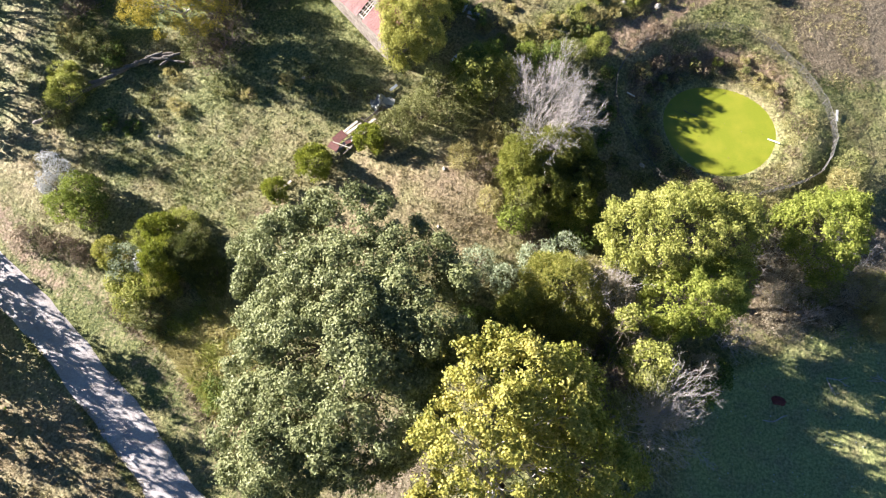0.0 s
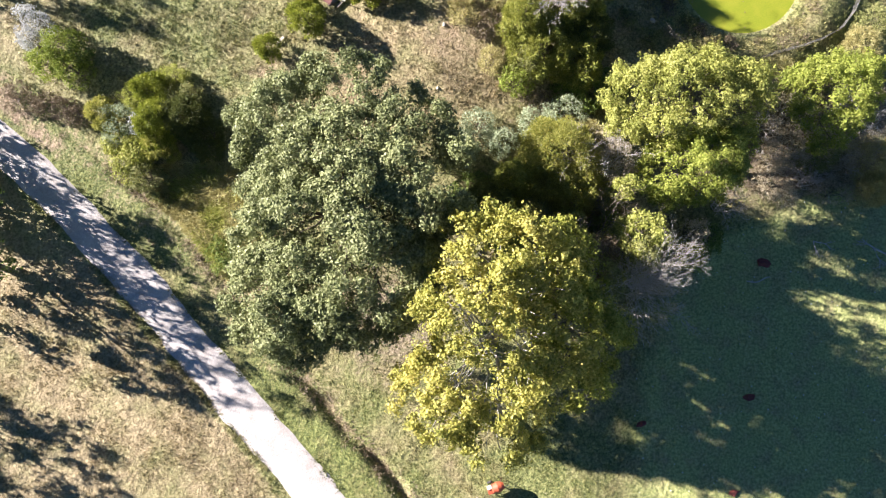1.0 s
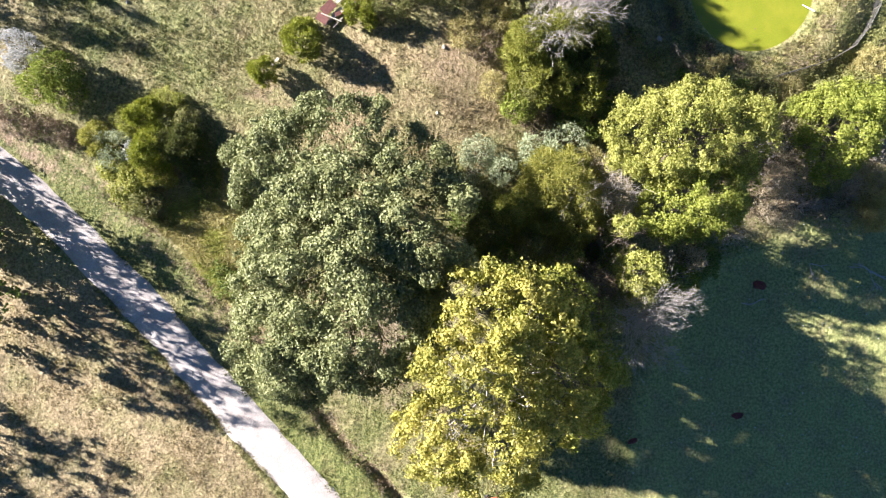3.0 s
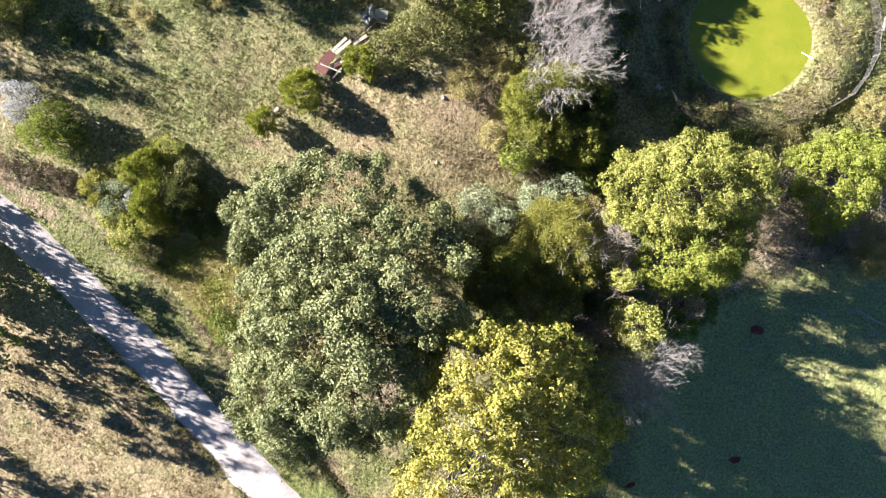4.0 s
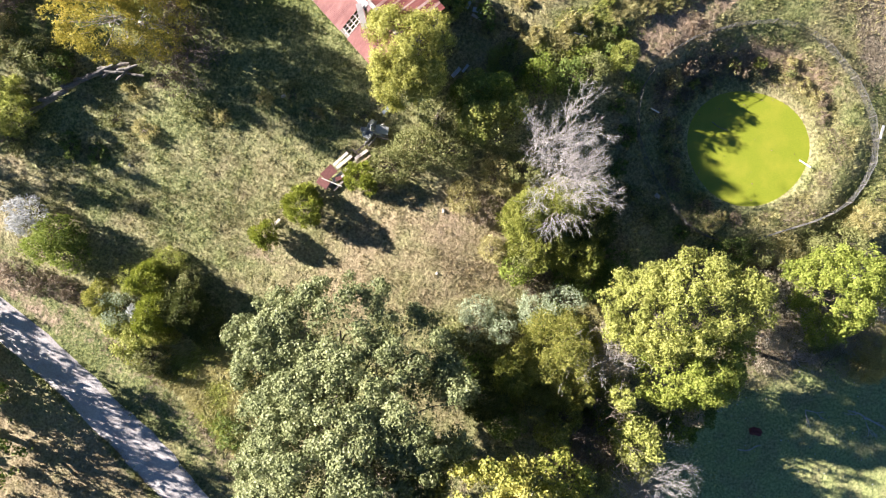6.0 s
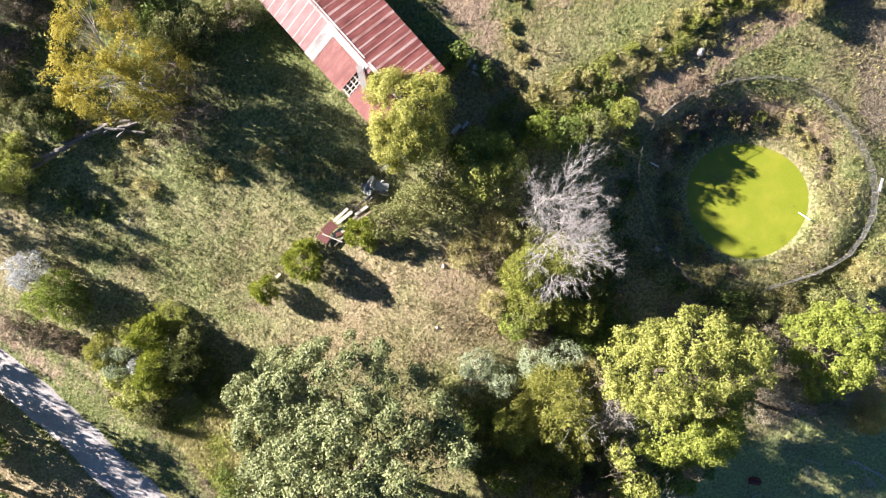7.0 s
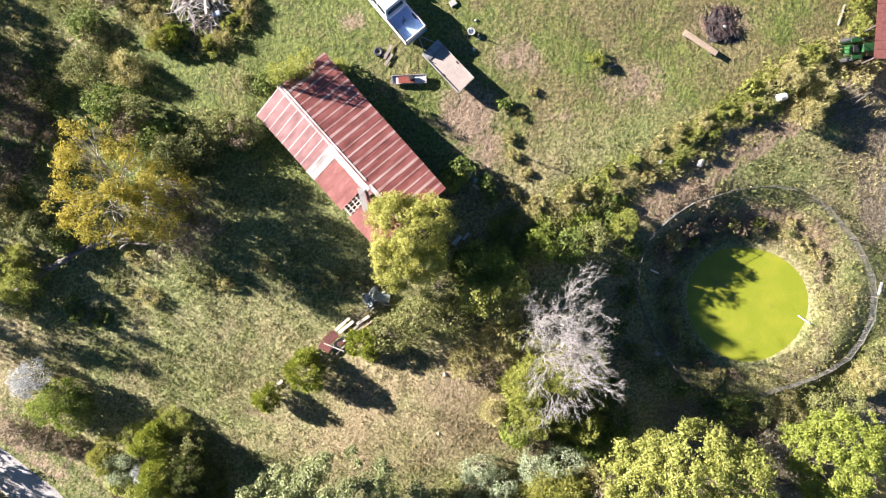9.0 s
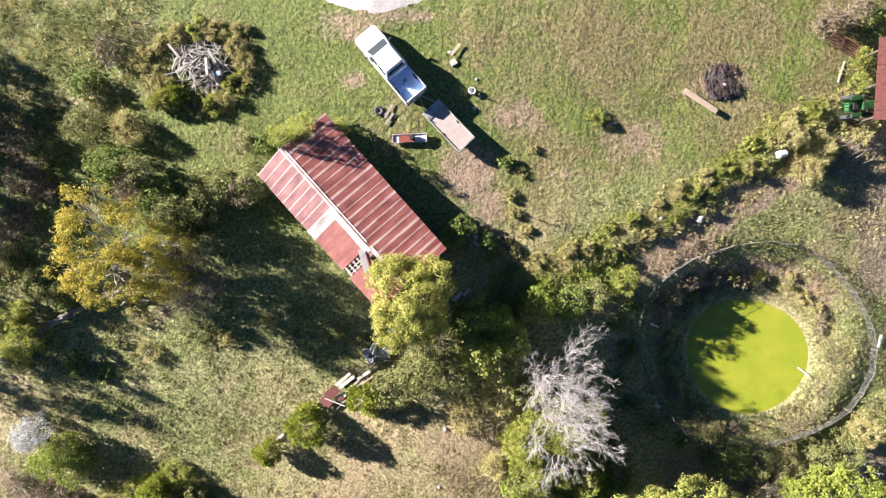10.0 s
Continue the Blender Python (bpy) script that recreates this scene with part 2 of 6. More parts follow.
GROUND = grass_material("grassy ground", False)
BLADES = grass_material("grass blades", True)
LEAF = {
    "oak": leaf_material("oak leaves", (0.072, 0.088, 0.032), (0.192, 0.218, 0.09), (0.41, 0.425, 0.215), 0.25, 0.5),
    "yellow": leaf_material("yellowing leaves", (0.12, 0.15, 0.028), (0.36, 0.35, 0.078), (0.66, 0.58, 0.19), 0.36),
    # turning: greener, duller sycamore leaves; shade of its east side put into colour
    "turning": leaf_material("sycamore leaves of the shaded side", (0.1, 0.13, 0.025), (0.29, 0.315, 0.06), (0.54, 0.51, 0.13), 0.38),
    "gold": leaf_material("golden leaves", (0.15, 0.14, 0.03), (0.4, 0.35, 0.06), (0.66, 0.54, 0.12), 0.33),
    "yellow_green": leaf_material("yellow-green leaves", (0.12, 0.145, 0.032), (0.32, 0.34, 0.08), (0.57, 0.55, 0.19), 0.36),
    "lime": leaf_material("fresh lime-green leaves", (0.11, 0.145, 0.024), (0.26, 0.305, 0.055), (0.47, 0.475, 0.125), 0.37),
    "cedar": leaf_material("cedar sprays", (0.105, 0.135, 0.02), (0.25, 0.285, 0.042), (0.44, 0.45, 0.09), 0.25),
    "cedar_olive": leaf_material("olive cedar sprays", (0.115, 0.135, 0.026), (0.265, 0.285, 0.06), (0.47, 0.46, 0.135), 0.25),
    "cedar_dull": leaf_material("dull cedar sprays", (0.05, 0.068, 0.018), (0.11, 0.128, 0.036), (0.2, 0.21, 0.07), 0.2),
    "cedar_gold": leaf_material("golden cedar sprays", (0.15, 0.165, 0.036), (0.32, 0.325, 0.08), (0.55, 0.5, 0.165), 0.34),
    "willow": leaf_material("pale feathery leaves", (0.19, 0.2, 0.038), (0.42, 0.42, 0.11), (0.64, 0.6, 0.22), 0.42),
    "green": leaf_material("green leaves", (0.06, 0.092, 0.02), (0.15, 0.2, 0.046), (0.3, 0.34, 0.1), 0.37),
    "bright": leaf_material("bright green leaves", (0.1, 0.14, 0.022), (0.23, 0.285, 0.05), (0.43, 0.465, 0.12), 0.4),
    "olive": leaf_material("olive leaves", (0.09, 0.105, 0.032), (0.21, 0.222, 0.078), (0.4, 0.385, 0.165), 0.3),
    "tan": leaf_material("pale dead leaves", (0.24, 0.2, 0.13), (0.37, 0.32, 0.22), (0.5, 0.45, 0.34), 0.2),
    "sage": leaf_material("grey-green leaves", (0.155, 0.19, 0.11), (0.32, 0.37, 0.225), (0.52, 0.56, 0.38), 0.3),
    "silver": leaf_material("silvery leaves", (0.25, 0.26, 0.25), (0.46, 0.47, 0.46), (0.66, 0.66, 0.65), 0.3),
    "straw": leaf_material("dry weed stalks", (0.24, 0.215, 0.085), (0.42, 0.38, 0.165), (0.6, 0.55, 0.28), 0.38),
    "brown": leaf_material("dead brown leaves", (0.1, 0.075, 0.048), (0.21, 0.165, 0.11), (0.37, 0.305, 0.215), 0.2),
    "vine": leaf_material("vine leaves", (0.16, 0.19, 0.042), (0.34, 0.365, 0.09), (0.56, 0.55, 0.2), 0.42),
}
BARK = plain("bark", (0.07, 0.055, 0.04), (0.16, 0.13, 0.10), 5, 0.9)
TWIG = plain("grey dead wood", (0.3, 0.275, 0.255), (0.5, 0.465, 0.435), 3, 0.85)
TWIG_BROWN = plain("brown dead twigs", (0.13, 0.10, 0.085), (0.27, 0.215, 0.185), 3, 0.85)

# ---- ground, road, waters ----
def strip_axis(lo, hi, step, far, count):
    inner = np.arange(lo, hi + step / 2, step)
    out = np.geomspace(step * 2, far, count)
    return np.concatenate([lo - out[::-1], inner, hi + out])


def zones(x, y):
    """How far a place is mown lawn, dry, bare soil or leaf litter."""
    n = fbm(x / 6, y / 6, 40) - 0.5
    lawn = ramp01(43, 47, y + 6 * n - 0.12 * (x - 5)) * ramp01(-37, -31, x + 8 * n)
    verge = (1 - ramp01(2.6, 4.2, np.abs(road_off(x, y) - 2.2) + 2 * n)) * ramp01(0, 0.3, road_off(x, y))
    lawn = np.maximum(lawn, 0.55 * verge)
    dry = 0.44 + 0 * x
    dry = dry + 0.27 * np.exp(-((x - 0) / 8) ** 2 - ((y - 25) / 6) ** 2) + 0.2 * (road_off(x, y) < -2.2)
    dry = dry - 0.22 * np.exp(-((x - 9) / 4.5) ** 2 - ((y + 6) / 5) ** 2) + 0.2 * np.exp(-((x + 17) / 5) ** 2 - ((y - 8) / 5) ** 2) - 0.12 * lawn + 0.26 * lawn * ramp01(-2, 9, x + 4 * n) * (y > 30)
    dry = dry - 0.25 * np.exp(-((x + 13) / 7) ** 2 - ((y - 40) / 6) ** 2) - 0.1 * np.exp(-((x + 25) / 8) ** 2 - ((y - 33) / 7) ** 2)
    p = pond_off(x, y)
    dry = dry - 0.02 * ramp01(0.2, 2, p) * (1 - ramp01(5, 8, p)) * ramp01(-3, 4, x - 24 + 0.6 * (y - 33))
    soil = np.zeros_like(x)
    for cx, cy, rx, ry, k in ((1.8, 47.3, 2.6, 3.0, 1.0), (5.4, 51.5, 2.2, 1.6, 0.82), (-6.6, 54.0, 1.2, 0.9, 0.75), (-7.0, 57.8, 3.0, 1.3, 0.75), (-3.5, 58.6, 4.0, 0.8, 0.7), (20.8, 54.2, 2.4, 1.7, 0.8),
                              (14.4, 49.8, 3.2, 2.6, 0.66), (8.5, 47.0, 2.0, 1.2, 0.5), (3.2, 45.0, 1.8, 2.6, 0.8), (0.5, 26.6, 3.0, 2.0, 0.55), (-13.5, 24.0, 3.0, 1.2, 0.5), (-22.5, 56.6, 2.2, 3.2, 0.62), (-26.5, 52.5, 3.0, 2.0, 0.5)):
        soil = np.maximum(soil, k * np.exp(-((x - cx) / rx) ** 2 - ((y - cy) / ry) ** 2))
    # Brown verge strip; it also stands in for tree shade beside the lane.
    soil = np.maximum(soil, 0.36 * np.exp(-((road_off(x, y) - 4.0) / 1.3) ** 2) * ramp01(-4, 2, y))
    soil = np.maximum(soil, 0.5 * np.exp(-(ditch_off(x, y) / 0.8) ** 2))
    soil = np.maximum(soil, 0.7 * ramp01(0, 1, road_off(x, y) - 1.5) * (1 - ramp01(3.4, 4.6, road_off(x, y))) * ramp01(15.5, 19, y))
    soil = np.maximum(soil, 0.8 * np.exp(-((p - 2.4) / 1.4) ** 2) * ramp01(0, 5, (y - 33) - 0.2 * (x - 25)))
    litter = ramp01(30, 33.5, x + 6 * n + 0.25 * (y - 42)) * ramp01(35, 40, y) * (1 - ramp01(50, 54, y))
    b = bank_off(x, y)
    soil = np.maximum(soil, 0.75 * ramp01(-4.2, -3.4, b + 2 * n) * (1 - ramp01(-1.0, -0.2, b)) * ramp01(12, 16, x) * (1 - ramp01(28, 31, x)))
    litter = np.maximum(litter, 0.8 * ramp01(16, 20, x + 6 * n) * (1 - ramp01(24, 26, y)) * ramp01(12, 16, y))
    litter = np.maximum(litter, 0.85 * np.exp(-((x + 4) / 6) ** 2 - ((y - 4) / 5) ** 2))
    litter = np.maximum(litter, 0.7 * np.exp(-((x - 11) / 5) ** 2 - ((y - 12) / 7) ** 2))
    grazed = ramp01(-0.5, 2.5, x - pasture_edge(y) + 3 * n)
    return lawn, dry, np.clip(soil, 0, 1), np.clip(litter * (1 - grazed), 0, 1), grazed


def put_zones(me, x, y):
    for key, v in zip(("lawn", "dry", "soil", "litter", "grazed"), zones(x, y)):
        give(me, key, v)


gx, gy = strip_axis(-44, 44, 0.31, 2600, 26), strip_axis(-28, 70, 0.31, 2600, 26)
X, Y = np.meshgrid(gx, gy)
idx = np.arange(X.size).reshape(X.shape)
quads = np.stack([idx[:-1, :-1], idx[:-1, 1:], idx[1:, 1:], idx[1:, :-1]], -1).reshape(-1, 4)
me = raw_mesh("ground", np.stack([X.ravel(), Y.ravel(), land(X, Y).ravel()], 1), quads, [GROUND], True)
put_zones(me, X.ravel(), Y.ravel())
tagged(new("ground", me), "rough hillside grass with dry and bare patches", "ground", kind="structure")


def gravel_material():
    m, nt, b = material("pale gravel", 0.9)
    stones = node(nt, "ShaderNodeTexVoronoi", Scale=14.0)
    t = nt.nodes.new("ShaderNodeTexCoord")
    nt.links.new(t.outputs["Object"], stones.inputs["Vector"])
    col = stops(nt, noise_node(nt, 0.7, 6, 0.65), (0.3, (0.375, 0.335, 0.315)), (0.6, (0.5, 0.47, 0.455)), (0.8, (0.56, 0.535, 0.525)))
    grain = stops(nt, stones.outputs["Color"], (0.1, (0.8, 0.79, 0.77)), (0.8, (1.08, 1.07, 1.06)))
    nt.links.new(blend(nt, 1.0, col, grain, "MULTIPLY"), b.inputs["Base Color"])
    bump(nt, b, stones.outputs["Distance"], 0.6, 0.03)
    return m


GRAVEL = gravel_material()


def road_sheet(name, rows, cols, place, label):
    """A strip of gravel laid just over the ground; place(u, v) gives x, y."""
    u, v = np.meshgrid(np.linspace(0, 1, cols), np.linspace(0, 1, rows))
    x, y = place(u, v)
    z = land(x, y) + 0.10 - 0.13 * np.abs(2 * u - 1) ** 4
    i = np.arange(u.size).reshape(u.shape)
    q = np.stack([i[:-1, :-1], i[:-1, 1:], i[1:, 1:], i[1:, :-1]], -1).reshape(-1, 4)
    return tagged(new(name, raw_mesh(name, np.stack([x.ravel(), y.ravel(), z.ravel()], 1), q, [GRAVEL], True)), label, "road", kind="structure")


def lane(u, v):
    y = -40 + v * 78
    mid = y * 0 + np.interp(y, [-60, -9.9, -4.8, 0.7, 8.1, 13.6, 17.3, 21.0, 40], [30, -9.3, -13.9, -18.9, -25.6, -31.0, -34.8, -39.0, -58])
    w = 1.75 + 0.25 * (soft_noise(y * 1.1, np.sign(u - 0.5), 5) - 0.5) + 0.35 * (soft_noise(y / 4, np.sign(u - 0.5) + 5, 6) - 0.5)
    return mid + (2 * u - 1) * w / 0.74, y


road_sheet("road", 420, 14, lane, "pale gravel lane worn smooth by wheels")


def apron(u, v):
    x = -14 + v * 17
    low = 59.4 - 0.9 * np.exp(-((x + 5.5) / 3.2) ** 2) + 0.5 * (fbm(x / 1.3, x * 0, 77) - 0.5) + 0.012 * (x + 5) ** 2
    return x, low + u * (70 - low)


road_sheet("driveway", 120, 30, apron, "pale gravel drive beside the lawn")


def weed_material():
    m, nt, b = material("duckweed", 0.6)
    col = stops(nt, noise_node(nt, 9.0, 6, 0.7), (0.3, (0.152, 0.19, 0.011)), (0.55, (0.203, 0.234, 0.013)), (0.75, (0.25, 0.27, 0.023)))
    col = blend(nt, stops(nt, noise_node(nt, 0.5, 4), (0.45, (0, 0, 0)), (0.7, (0.5, 0.5, 0.5))), col, (0.3, 0.282, 0.028))
    nt.links.new(col, b.inputs["Base Color"])
    bump(nt, b, noise_node(nt, 30, 3), 0.2, 0.01)
    return m


a = np.linspace(0, 2 * math.pi, 160, endpoint=False)
ring_x = [(24.9 + (5.1 + 0.18 * math.cos(2 * t + 0.6) + 0.12 * math.cos(3 * t - 1.0) + 0.06 * math.sin(17 * t) + 0.05 * math.sin(29 * t)) * math.cos(t),
           32.9 + (5.1 + 0.18 * math.cos(2 * t + 0.6) + 0.12 * math.cos(3 * t - 1.0) + 0.06 * math.sin(17 * t) + 0.05 * math.sin(29 * t)) * math.sin(t), POND) for t in a]
bm = bmesh.new()
for v in ring_x:
    bm.verts.new(v)
bm.faces.new(bm.verts)
me = bpy.data.meshes.new("pond")
bm.to_mesh(me)
me.materials.append(weed_material())
tagged(new("pond", me), "round pond covered with bright green duckweed", "pond", kind="structure")


# ---- plants ----
def unit(v):
    return v / np.maximum(np.linalg.norm(v, axis=1, keepdims=True), 1e-6)


def leaf_mesh(name, at, out, size, narrow, mat, droop=0.0, tips=None):
    """One small folded leaf at each place, its face turned towards out, or its tip towards tips."""
    n = len(at)
    out = unit(out)
    along = unit(np.cross(out, rng.normal(size=(n, 3))) + droop * np.array([0, 0, -1.0]))
    if tips is not None:
        along = unit(tips)
        out = unit(np.cross(along, rng.normal(size=(n, 3))))
    side = unit(np.cross(along, out))
    s = (size * rng.uniform(0.6, 1.35, n))[:, None]
    w = s * narrow * 0.5
    base, tip = at - along * s * 0.5, at + along * s * 0.5
    lift = out * s * 0.12
    v = np.stack([base, at + side * w + lift, tip, at - side * w + lift], 1).reshape(-1, 3)
    return raw_mesh(name, v, np.arange(4 * n).reshape(n, 4), [mat])


def crown_spots(lobes, n, low=-0.35, least=0.84, more=0.2):
    """Places on the outside of a crown made of rounded lobes, and the way out of it."""
    lobes = np.asarray(lobes, float)
    weight = (lobes[:, 3] * lobes[:, 4] + lobes[:, 4] * lobes[:, 5] + lobes[:, 3] * lobes[:, 5]) ** 0.9
    pick = rng.choice(len(lobes), n * 3, p=weight / weight.sum())
    d = unit(rng.normal(size=(n * 3, 3)))
    keep = d[:, 2] > low
    pick, d = pick[keep], d[keep]
    c, r = lobes[pick, :3], lobes[pick, 3:]
    rough = least + more * rng.random(len(d)) + 0.22 * (fbm(d[:, 0] * 3 + pick * 7.1, d[:, 1] * 3 + d[:, 2] * 2.3, 60, 3) - 0.5)
    p = c + d * r * rough[:, None]
    free = np.ones(len(p), bool)
    for i, l in enumerate(lobes):
        q = np.sum(((p - l[:3]) / (l[3:] * 0.78)) ** 2, 1)
        free &= (q > 1) | (pick == i)
    p, d, r = p[free][:n], d[free][:n], r[free][:n]
    return p, unit(d / r)


def tubes(name, ways, mat, sides=5):
    """Tapered branches; each way is a list of (place, radius)."""
    vs, fs, k = [], [], 0
    for way in ways:
        pts = np.array([p for p, _ in way], float)
        d = unit(np.gradient(pts, axis=0))
        e = unit(np.cross(d, np.array([0.31, 0.77, 0.55])))
        g = np.cross(d, e)
        for i, (p, r) in enumerate(way):
            for j in range(sides):
                t = 2 * math.pi * j / sides
                vs.append(pts[i] + r * (math.cos(t) * e[i] + math.sin(t) * g[i]))
            if i:
                for j in range(sides):
                    a, b = k + (i - 1) * sides + j, k + (i - 1) * sides + (j + 1) % sides
                    fs.append((a, b, b + sides, a + sides))
        k += len(way) * sides
    return raw_mesh(name, vs, fs, [mat], True)


def bent(a, b, r0, r1, steps=6, sway=0.08):
    """A limb from a to b that wanders a little and rises at first."""
    a, b = np.asarray(a, float), np.asarray(b, float)
    ln = np.linalg.norm(b - a)
    off = rng.normal(size=3) * ln * sway
    way = []
    for i in range(steps + 1):
        t = i / steps
        p = a + (b - a) * t + off * math.sin(t * math.pi) + rng.normal(size=3) * ln * 0.012 * (0 < i < steps)
        way.append((p, r0 + (r1 - r0) * t))
    return way


def tree(name, x, y, lobes, leaf, clumps, per, size, label, category="tree", narrow=0.6, trunk=0.3, bark=BARK, low=-0.35, droop=0.0, group="", bare=0, bough=0.62, gaps=0.26, boughs=7, least=0.72, inner=0.08):
    """A tree at x, y; lobes: centre from the tree's foot and radii, in metres."""
    z = on(x, y)
    root = thing(name, pose(x, y, z), label, category, group)
    lobes = np.asarray(lobes, float)
    centre = lobes[:, :3].mean(0)
    ends, out = crown_spots(lobes, max(24, clumps // boughs), low, least, 1.06 - least)
    r = rng.uniform(0.45, 1.35, len(ends)) * bough
    n, k = clumps * per // 7, 7
    pick = rng.choice(len(ends), n, p=r ** 2 / (r ** 2).sum())
    d = unit(rng.normal(size=(n, 3)) + out[pick] * 0.8 + np.array([0, 0, 0.25]))
    wob = 0.55 + 0.58 * rng.random(n) + 0.35 * (fbm(d[:, 0] * 2.2 + pick * 3.7, d[:, 1] * 2.2 + d[:, 2] * 2.9, 61, 2) - 0.5)
    at = ends[pick] + d * (r[pick] * wob)[:, None] * np.array([1, 1, 0.8])
    deep = rng.random(n) < inner
    at[deep] = centre + (ends[pick][deep] - centre) * rng.uniform(0.5, 0.9, (deep.sum(), 1)) + rng.normal(size=(deep.sum(), 3)) * 0.5
    hole = fbm(at[:, 0] * 1.5 + at[:, 2], at[:, 1] * 1.5 - at[:, 2] * 0.75, 130, 2)
    keep = hole > gaps + 0.08 * rng.random(n)
    at, d = np.repeat(at[keep], k, 0), np.repeat(d[keep], k, 0)
    sway = rng.normal(size=at.shape)
    at = at + sway * size * 0.62
    face = unit(d * 0.7 + sway * 0.45 + np.array([0, 0, 0.2]) + rng.normal(size=at.shape) * 0.45)
    hang("crown", leaf_mesh("crown", at, face, size, narrow, LEAF[leaf], droop), root)
    top = centre[2]
    ways = [bent((0, 0, -0.3), (centre[0] * 0.4, centre[1] * 0.4, top * 0.75), trunk, trunk * 0.6, 7, 0.03)]
    for l in lobes:
        c = l[:3]
        main = bent(ways[0][rng.integers(4, 7)][0], c + np.array([0, 0, l[5] * 0.3]), trunk * 0.5, trunk * 0.15)
        ways.append(main)
        for i in range(7):
            d = unit(rng.normal(size=(1, 3)))[0]
            d[2] = abs(d[2])
            ways.append(bent(main[rng.integers(2, 6)][0], c + d * l[3:] * 0.72, trunk * 0.18, 0.02, 5))
    for s in ends[rng.choice(len(ends), min(bare, len(ends)), replace=False)] if bare else ():
        ways.append(bent(centre + (s - centre) * 0.5, s + (s - centre) * 0.04, 0.025, 0.008, 4))
    hang("trunk", tubes("trunk", ways, bark), root)
    return root


KINDS = {   # leaf, leaf length, narrowness, label, category
    "cedar": ("cedar", 0.26, 0.27, "dense bright green young cedar on the grass", "evergreen shrub"),
    "cedar_dull": ("cedar_dull", 0.24, 0.28, "dark olive evergreen among the scrub", "evergreen shrub"),
    "cedar_olive": ("cedar_olive", 0.25, 0.27, "tall olive-green cedar with loose sprays", "evergreen shrub"),
    "cedar_gold": ("cedar_gold", 0.25, 0.26, "golden olive evergreen with feathery sprays", "evergreen shrub"),
    "green": ("green", 0.19, 0.6, "dark green leafy bush in rough grass", "bush"),
    "bright": ("bright", 0.18, 0.5, "light green leafy bush lit by the sun", "bush"),
    "olive": ("olive", 0.17, 0.5, "dull olive bush with thin leaves", "bush"),
    "sage": ("sage", 0.16, 0.5, "pale grey-green bush at the meadow's edge", "bush"),
    "silver": ("silver", 0.16, 0.45, "silvery white-leaved bush beside green shrubs", "bush"),
    "straw": ("straw", 0.28, 0.15, "clump of tall dry yellowish weeds", "weeds"),
    "brown": ("brown", 0.18, 0.4, "withered brown bush with bare twigs", "bush"),
    "tan": ("tan", 0.15, 0.4, "half-bare bush with dry tan leaves", "bush"),
    "weeds": ("vine", 0.26, 0.16, "tall pale yellow-green weeds in rough grass", "weeds"),
    "vine": ("vine", 0.2, 0.3, "sprawling yellow-green vine over the bank", "vine"),
    "yellow_green": ("yellow_green", 0.2, 0.6, "yellow-green bush turning in autumn", "bush"),
}


def shrub(kind, x, y, r, tall, thick=1.0, stretch=1.0):
    """A bush of that radius and height: stems and leafy sprays."""
    leaf, size, narrow, label, cat = KINDS[kind]
    root = thing({"weeds": "weed_clump", "vine": "vine", "bush": "bush", "evergreen shrub": "cedar_shrub"}[cat], pose(x, y, on(x, y)), label, cat)
    lobes = []
    for i in range(3 + int(r * 1.4)):
        a, d = rng.uniform(0, 6.283), r * rng.uniform(0.3, 0.6) * (i > 0)
        rr = r * rng.uniform(0.36, 0.55) if i else r * 0.62
        hz = tall * (rng.uniform(0.6, 0.95) if i else 1.0) * (1 - 0.3 * d / r)
        lobes.append((d * math.cos(a), d * math.sin(a) * stretch, hz * 0.5, rr, rr * stretch, hz * 0.46))
    area = r * r * stretch * 3.1 + 2.2 * r * tall
    fine = cat in ("evergreen shrub", "weeds", "vine")
    n = int(area * (265 if fine else 118) * thick) + 60
    spots, out = crown_spots(lobes, int(area * 4.5) + 12, -0.5, 0.72, 0.4)
    q = rng.uniform(0.3, 1.45, len(spots)) * (0.26 + 0.07 * r) * min(1.0, 0.25 + tall)
    pick = rng.choice(len(spots), n, p=q ** 2 / (q ** 2).sum())
    d = unit(rng.normal(size=(n, 3)) + out[pick] * 0.7 + np.array([0, 0, 0.3]))
    at = spots[pick] + d * (q[pick] * (0.6 + 0.5 * rng.random(n)))[:, None]
    at[:, 2] = np.maximum(at[:, 2], 0.03)
    face = unit(d * (0.55 if fine else 0.8) + np.array([0, 0, 0.1]) + rng.normal(size=at.shape) * (0.7 if fine else 0.62))
    sprays = unit(d + rng.normal(size=d.shape) * 0.4 + np.array([0, 0, 0.35])) if fine else None
    hang("foliage", leaf_mesh("foliage", at, face, size, narrow, LEAF[leaf], 0.0, sprays), root)
    ways = []
    for s in spots[:: max(1, len(spots) // 14)]:
        ways.append(bent(rng.normal(size=3) * (0.12, 0.12, 0) - np.array([0, 0, 0.1]), s, 0.035, 0.008, 3, 0.1))
    tagged(hang("stem", tubes("stem", ways, TWIG_BROWN if kind in ("brown", "straw") else BARK, 3), root), kind="stuff")
    return root


def twigs(root_at, way, ln, r, level, out, fan=0.55, up=0.12, fine=0.008):
    """Branches that fork again and again, gathered in out."""
    way = np.asarray(way, float)
    end = np.asarray(root_at) + way * ln
    b = bent(root_at, end, r, r * 0.55, 4 if level > 1 else 3, 0.09)
    out.append(b)
    if level == 0:
        return
    for i in range(int(rng.integers(3, 5))):
        d = way + rng.normal(size=3) * fan + np.array([0, 0, up])
        d /= np.linalg.norm(d)
        twigs(b[int(rng.integers(2, len(b)))][0], d, ln * rng.uniform(0.5, 0.8), max(r * 0.55, fine), level - 1, out, fan, up, fine)


